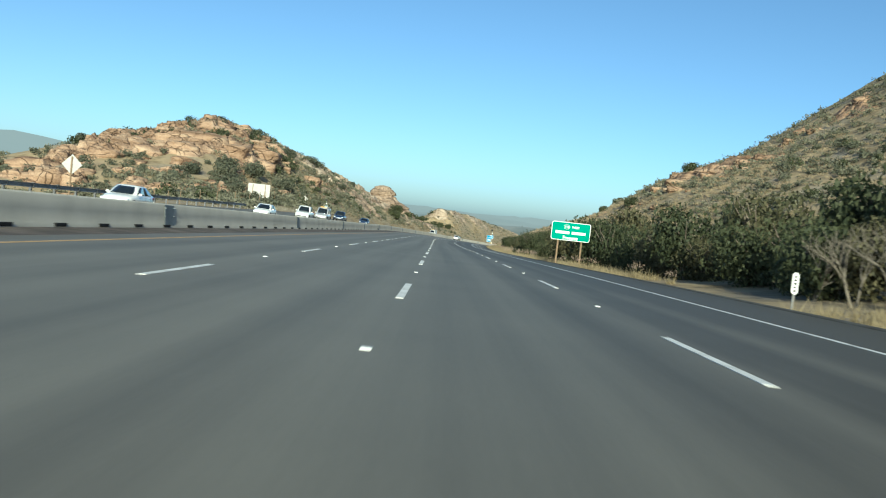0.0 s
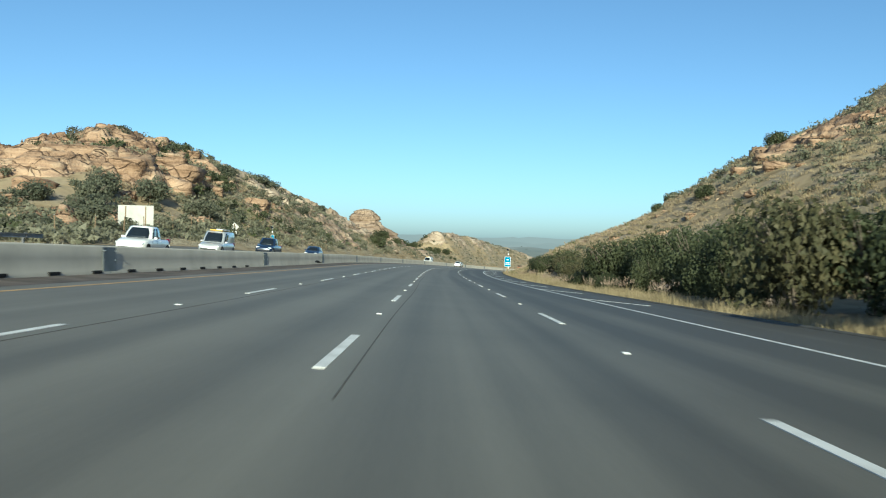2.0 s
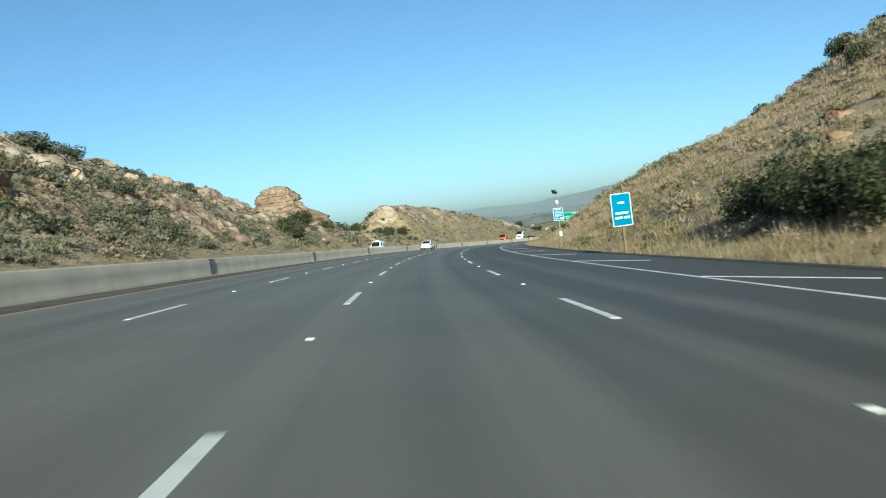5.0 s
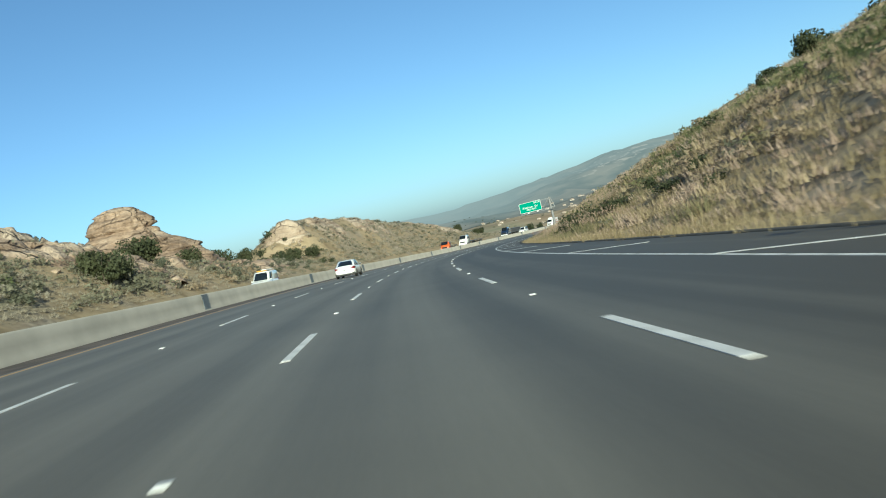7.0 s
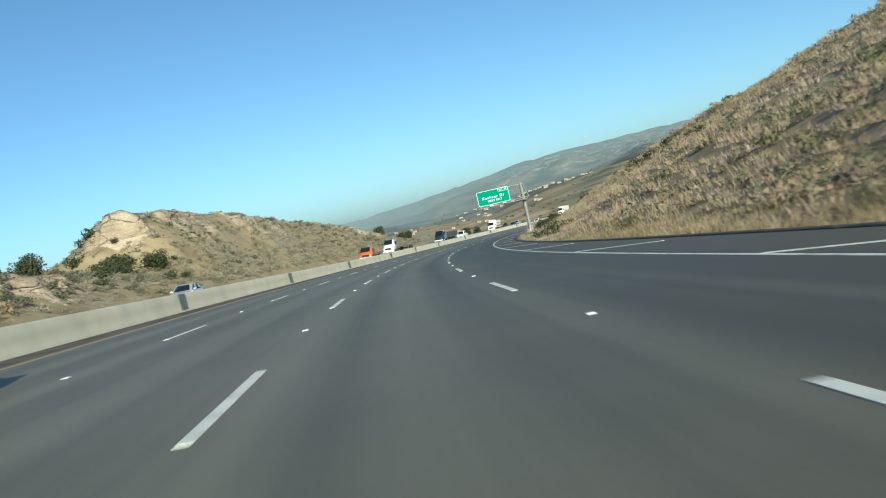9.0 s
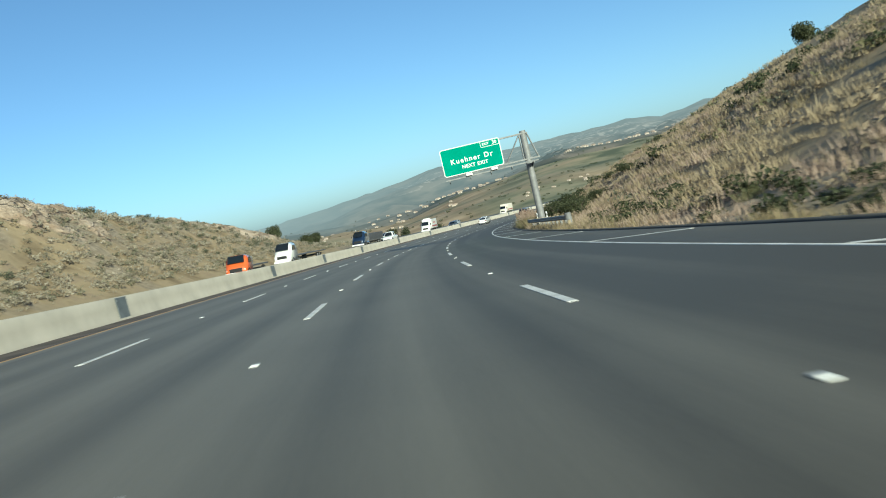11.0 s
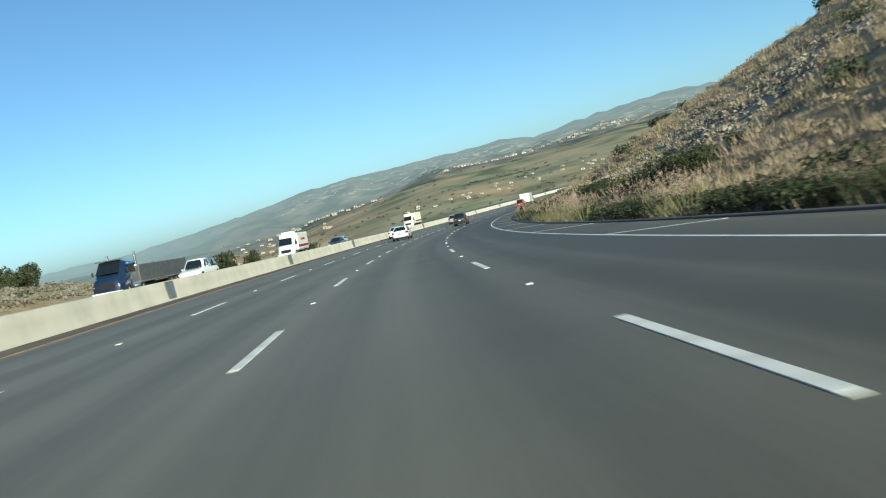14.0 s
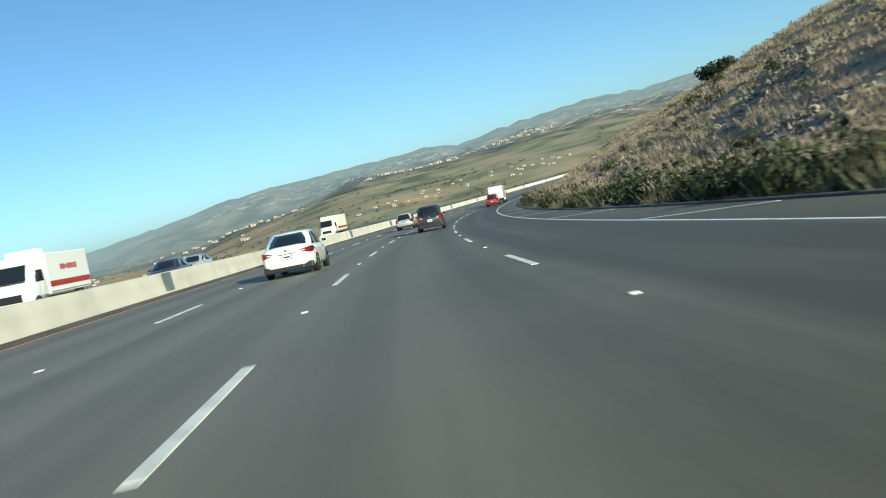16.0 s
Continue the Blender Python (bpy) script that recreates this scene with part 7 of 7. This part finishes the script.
def truck(name, label, category, m, cab, load, L=7.0, W=2.3, H=2.9, cab_l=1.9, cab_h=2.2, flat=False, stripe=None, mark=None, sleeper=False, stacks=False):
    """A cab with a box or a flat bed behind it, facing +y."""
    t = thing(name, label, category, m, "traffic")
    h, w = L / 2, W / 2
    bm = bmesh.new()
    loft(bm, [ring(bm, y, half_ring(w * k, .45, z * .8, z)) for y, k, z in ((h - cab_l, .96, cab_h), (h - cab_l * .45, .96, cab_h), (h - cab_l * .28, .95, cab_h * .82), (h - cab_l * .2, .94, cab_h * .62), (h - .15, .9, cab_h * .56), (h, .82, cab_h * .44))])
    part("cab", bm, cab, t, smooth=True)
    bm = bmesh.new()
    a = [(w * .78, h - cab_l * .17, cab_h * .64), (-w * .78, h - cab_l * .17, cab_h * .64), (-w * .72, h - cab_l * .42, cab_h * .97), (w * .72, h - cab_l * .42, cab_h * .97)]
    pane(bm, a, .03, .13)
    part("windscreen", bm, GLASS_DARK, t, "dark windscreen")
    for sx in (1, -1):
        bm = bmesh.new()
        q = [(sx * w * .955, h - cab_l * .85, cab_h * .62), (sx * w * .955, h - cab_l * .35, cab_h * .62), (sx * w * .93, h - cab_l * .48, cab_h * .86), (sx * w * .93, h - cab_l * .85, cab_h * .86)]
        pane(bm, q if sx > 0 else [q[1], q[0], q[3], q[2]], .03, .03)
        part("side_window", bm, GLASS_DARK, t)
        bm = bmesh.new()
        box(bm, .12, .1, .32, x=sx * (w + .12), y=h - cab_l * .3, z=cab_h * .72, bevel=.03)
        part("mirror", bm, BLACK, t)
        bm = bmesh.new()
        box(bm, .3, .08, .2, x=sx * w * .68, y=h - .06, z=cab_h * .36, bevel=.04)
        part("headlamp", bm, LAMP_CLEAR, t)
    bm = bmesh.new()
    box(bm, W * .55, .06, .4, y=h - .02, z=cab_h * .36, bevel=.03)
    part("grille", bm, BLACK, t, "dark grille")
    bm = bmesh.new()
    box(bm, W * .96, .16, .25, y=h - .02, z=.5, bevel=.05)
    part("bumper", bm, CHROME if sleeper else SIGN_WHITE, t)
    if stacks:
        for sx in (1, -1):
            bm = bmesh.new()
            rod(bm, (sx * (w - .15), h - cab_l - .05, .9), (sx * (w - .15), h - cab_l - .05, cab_h + .5), .08, sides=10)
            part("exhaust_stack", bm, CHROME, t, "chrome exhaust stack")
            bm = bmesh.new()
            rod(bm, (sx * (w - .25), h - cab_l + .1, .75), (sx * (w - .25), h - cab_l + 1.4, .75), .28, sides=14)
            part("fuel_tank", bm, CHROME, t, "polished fuel tank")
        bm = bmesh.new()
        box(bm, W * .85, .3, .06, y=h - cab_l * .36, z=cab_h + .03, bevel=.015)
        part("sun_visor", bm, CHROME, t)
        for k in range(5):
            bm = bmesh.new()
            box(bm, .12, .1, .06, x=(k - 2) * .38, y=h - cab_l * .5, z=cab_h + .06, bevel=.02)
            part("marker_lamp", bm, YELLOW_CAR, t, "amber marker lamp")
    bm = bmesh.new()
    box(bm, W * .5, L * .95, .25, z=.62, bevel=.03)
    part("chassis", bm, BLACK, t)
    back = L - cab_l - .12
    for sx in (1, -1):
        for yy in (-h + L * .2 + 1.2, h - cab_l - .6) if L > 12 else ():
            wheel(t, sx * (w - .03), yy, .46, .28)
    if flat:
        bm = bmesh.new()
        box(bm, W, back, .16, y=-h + back / 2, z=1.05, bevel=.03)
        part("flat_bed", bm, load, t)
        bm = bmesh.new()
        box(bm, W, .08, 1.0, y=-h + back, z=1.5, bevel=.02)
        part("headboard", bm, DARK_METAL, t)
    else:
        bm = bmesh.new()
        box(bm, W, back, H - .85, y=-h + back / 2, z=(H + .85) / 2, bevel=.07)
        body = part("box_body", bm, load, t)
        for sx in (1, -1):
            bm = bmesh.new()
            box(bm, .03, back * .98, .06, x=sx * w, y=-h + back / 2, z=.95, bevel=.01)
            part("side_rail", bm, GREY_METAL, body)
            if stripe:
                bm = bmesh.new()
                box(bm, .012, back * .96, .3, x=sx * (w + .004), y=-h + back / 2, z=1.35, bevel=.003)
                part("stripe", bm, stripe, body, "red stripe")
            if mark:
                for k, q in enumerate((.32, .28, .28, .3, .2, .3, .28)):
                    bm = bmesh.new()
                    box(bm, .012, .24, q, x=sx * (w + .005), y=-h + back * .5 + (k - 3) * .3, z=H * .72, bevel=.003)
                    part("logo_bar", bm, mark, body, "red logo shape")
    for sx in (1, -1):
        for yy in (-h + L * .2, h - cab_l * .38):
            wheel(t, sx * (w - .03), yy, .46, .28)
    if mark or sleeper:
        bm = bmesh.new()
        box(bm, W * .7, .9, .35, y=h - cab_l - .5, z=H + .12, bevel=.08)
        part("roof_unit", bm, load, t)
    return t


def face_on(s, n, h=0.0):
    return stand(s, n, h)


def oncoming(s, n):
    return stand(s, n, 0.0, turn=180)


# our side
car("sedan", "white four-door sedan with tinted rear glass in the next lane", "car", WHITE_CAR, face_on(537.2, -2.35), 4.65, 1.78, 1.46)
car("sedan", "white saloon with a tall rear end beside the median wall", "car", WHITE_CAR, face_on(297.6, -5.7), 4.53, 1.82, 1.47)
car("sports_utility_vehicle", "dark grey sports utility vehicle with a tailgate window", "car", GREY_CAR, face_on(567.2, 2.15), 4.6, 1.86, 1.7, "suv")
car("hatchback", "silver hatchback ahead in the second lane", "car", SILVER_CAR, face_on(592.0, -1.6), 4.4, 1.76, 1.55, "suv")
car("sedan", "white sedan far along the bend by the wall", "car", WHITE_CAR, face_on(556.0, -5.4), 4.6, 1.8, 1.46)
car("pickup_truck", "red pickup truck far ahead in the outer lane", "truck", RED_CAR, face_on(640.0, 5.5), 5.2, 1.9, 1.8, "pickup")
truck("delivery_truck", "white box truck far ahead on the bend", "truck", face_on(652.0, 5.5), WHITE_CAR, WHITE_CAR, 7, 2.3, 2.9)
# oncoming side
car("estate_car", "white estate car in the oncoming lanes", "car", WHITE_CAR, oncoming(52.0, -18.2), 4.7, 1.8, 1.5, "sedan")
car("sedan", "white sedan in the oncoming lanes", "car", WHITE_CAR, oncoming(93.0, -18.2), 4.6, 1.8, 1.46)
car("pickup_truck", "white pickup truck in the oncoming lanes", "truck", WHITE_CAR, oncoming(121.0, -18.2), 5.6, 2.0, 1.9, "pickup")
car("work_van", "grey white work van with a ladder and amber beacon", "van", SILVER_CAR, oncoming(140.0, -18.2), 5.6, 2.0, 2.05, "van", clutter="rack")
car("pickup_truck", "dark blue crew cab pickup in the oncoming lanes", "truck", BLUE_CAR, oncoming(162.5, -18.2), 5.8, 2.0, 1.85, "pickup")
car("sedan", "dark blue sedan in the oncoming lanes", "car", BLUE_CAR, oncoming(172.0, -14.6), 4.6, 1.8, 1.46)
truck("tractor_trailer", "white tractor with a long low flat-bed trailer", "truck", oncoming(473.5, -21.8), WHITE_CAR, DARK_METAL, 19.0, 2.5, 2.4, 3.4, 3.0, flat=True)
car("work_van", "white utility van with a ladder on its roof", "van", WHITE_CAR, oncoming(316.0, -18.2), 5.6, 2.0, 2.05, "van", clutter="rack")
car("sedan", "silver sedan in the oncoming lanes", "car", SILVER_CAR, oncoming(356.0, -18.2), 4.6, 1.8, 1.46)
truck("tow_truck", "orange flat-bed tow truck in the oncoming lanes", "truck", oncoming(438.0, -18.2), ORANGE_CAR, DARK_METAL, 8.0, 2.4, 2.4, 2.1, 2.3, flat=True)
truck("tractor_trailer", "dark blue long-nosed tractor with a grey tipping trailer", "truck", oncoming(514.5, -21.8), BLUE_CAR, DARK_METAL, 15.0, 2.45, 2.3, 3.6, 2.9, stacks=True)
car("pickup_truck", "white crew cab pickup in the oncoming lanes", "truck", WHITE_CAR, oncoming(517.0, -18.0), 5.8, 2.0, 1.92, "pickup")
car("sports_utility_vehicle", "dark blue sports utility vehicle by the median wall", "car", BLUE_CAR, oncoming(529.0, -21.8), 4.9, 1.95, 1.75, "suv")
truck("step_van", "white step van with a red stripe and red logo shapes", "van", oncoming(552.0, -18.2), WHITE_CAR, WHITE_CAR, 7.2, 2.3, 3.0, 1.9, 2.55, stripe=RED_CAR, mark=RED_CAR)
car("sedan", "dark grey sedan behind the step van", "car", GREY_CAR, oncoming(562.0, -14.8), 4.6, 1.8, 1.46)
car("sedan", "silver sedan in the oncoming lanes of the bend", "car", SILVER_CAR, oncoming(578.0, -18.2), 4.6, 1.8, 1.46)
truck("motor_home", "cream motor home in the oncoming lanes", "van", oncoming(634.0, -18.2), CREAM, CREAM, 8.0, 2.4, 3.2, 1.9, 2.6, stripe=RED_CAR)
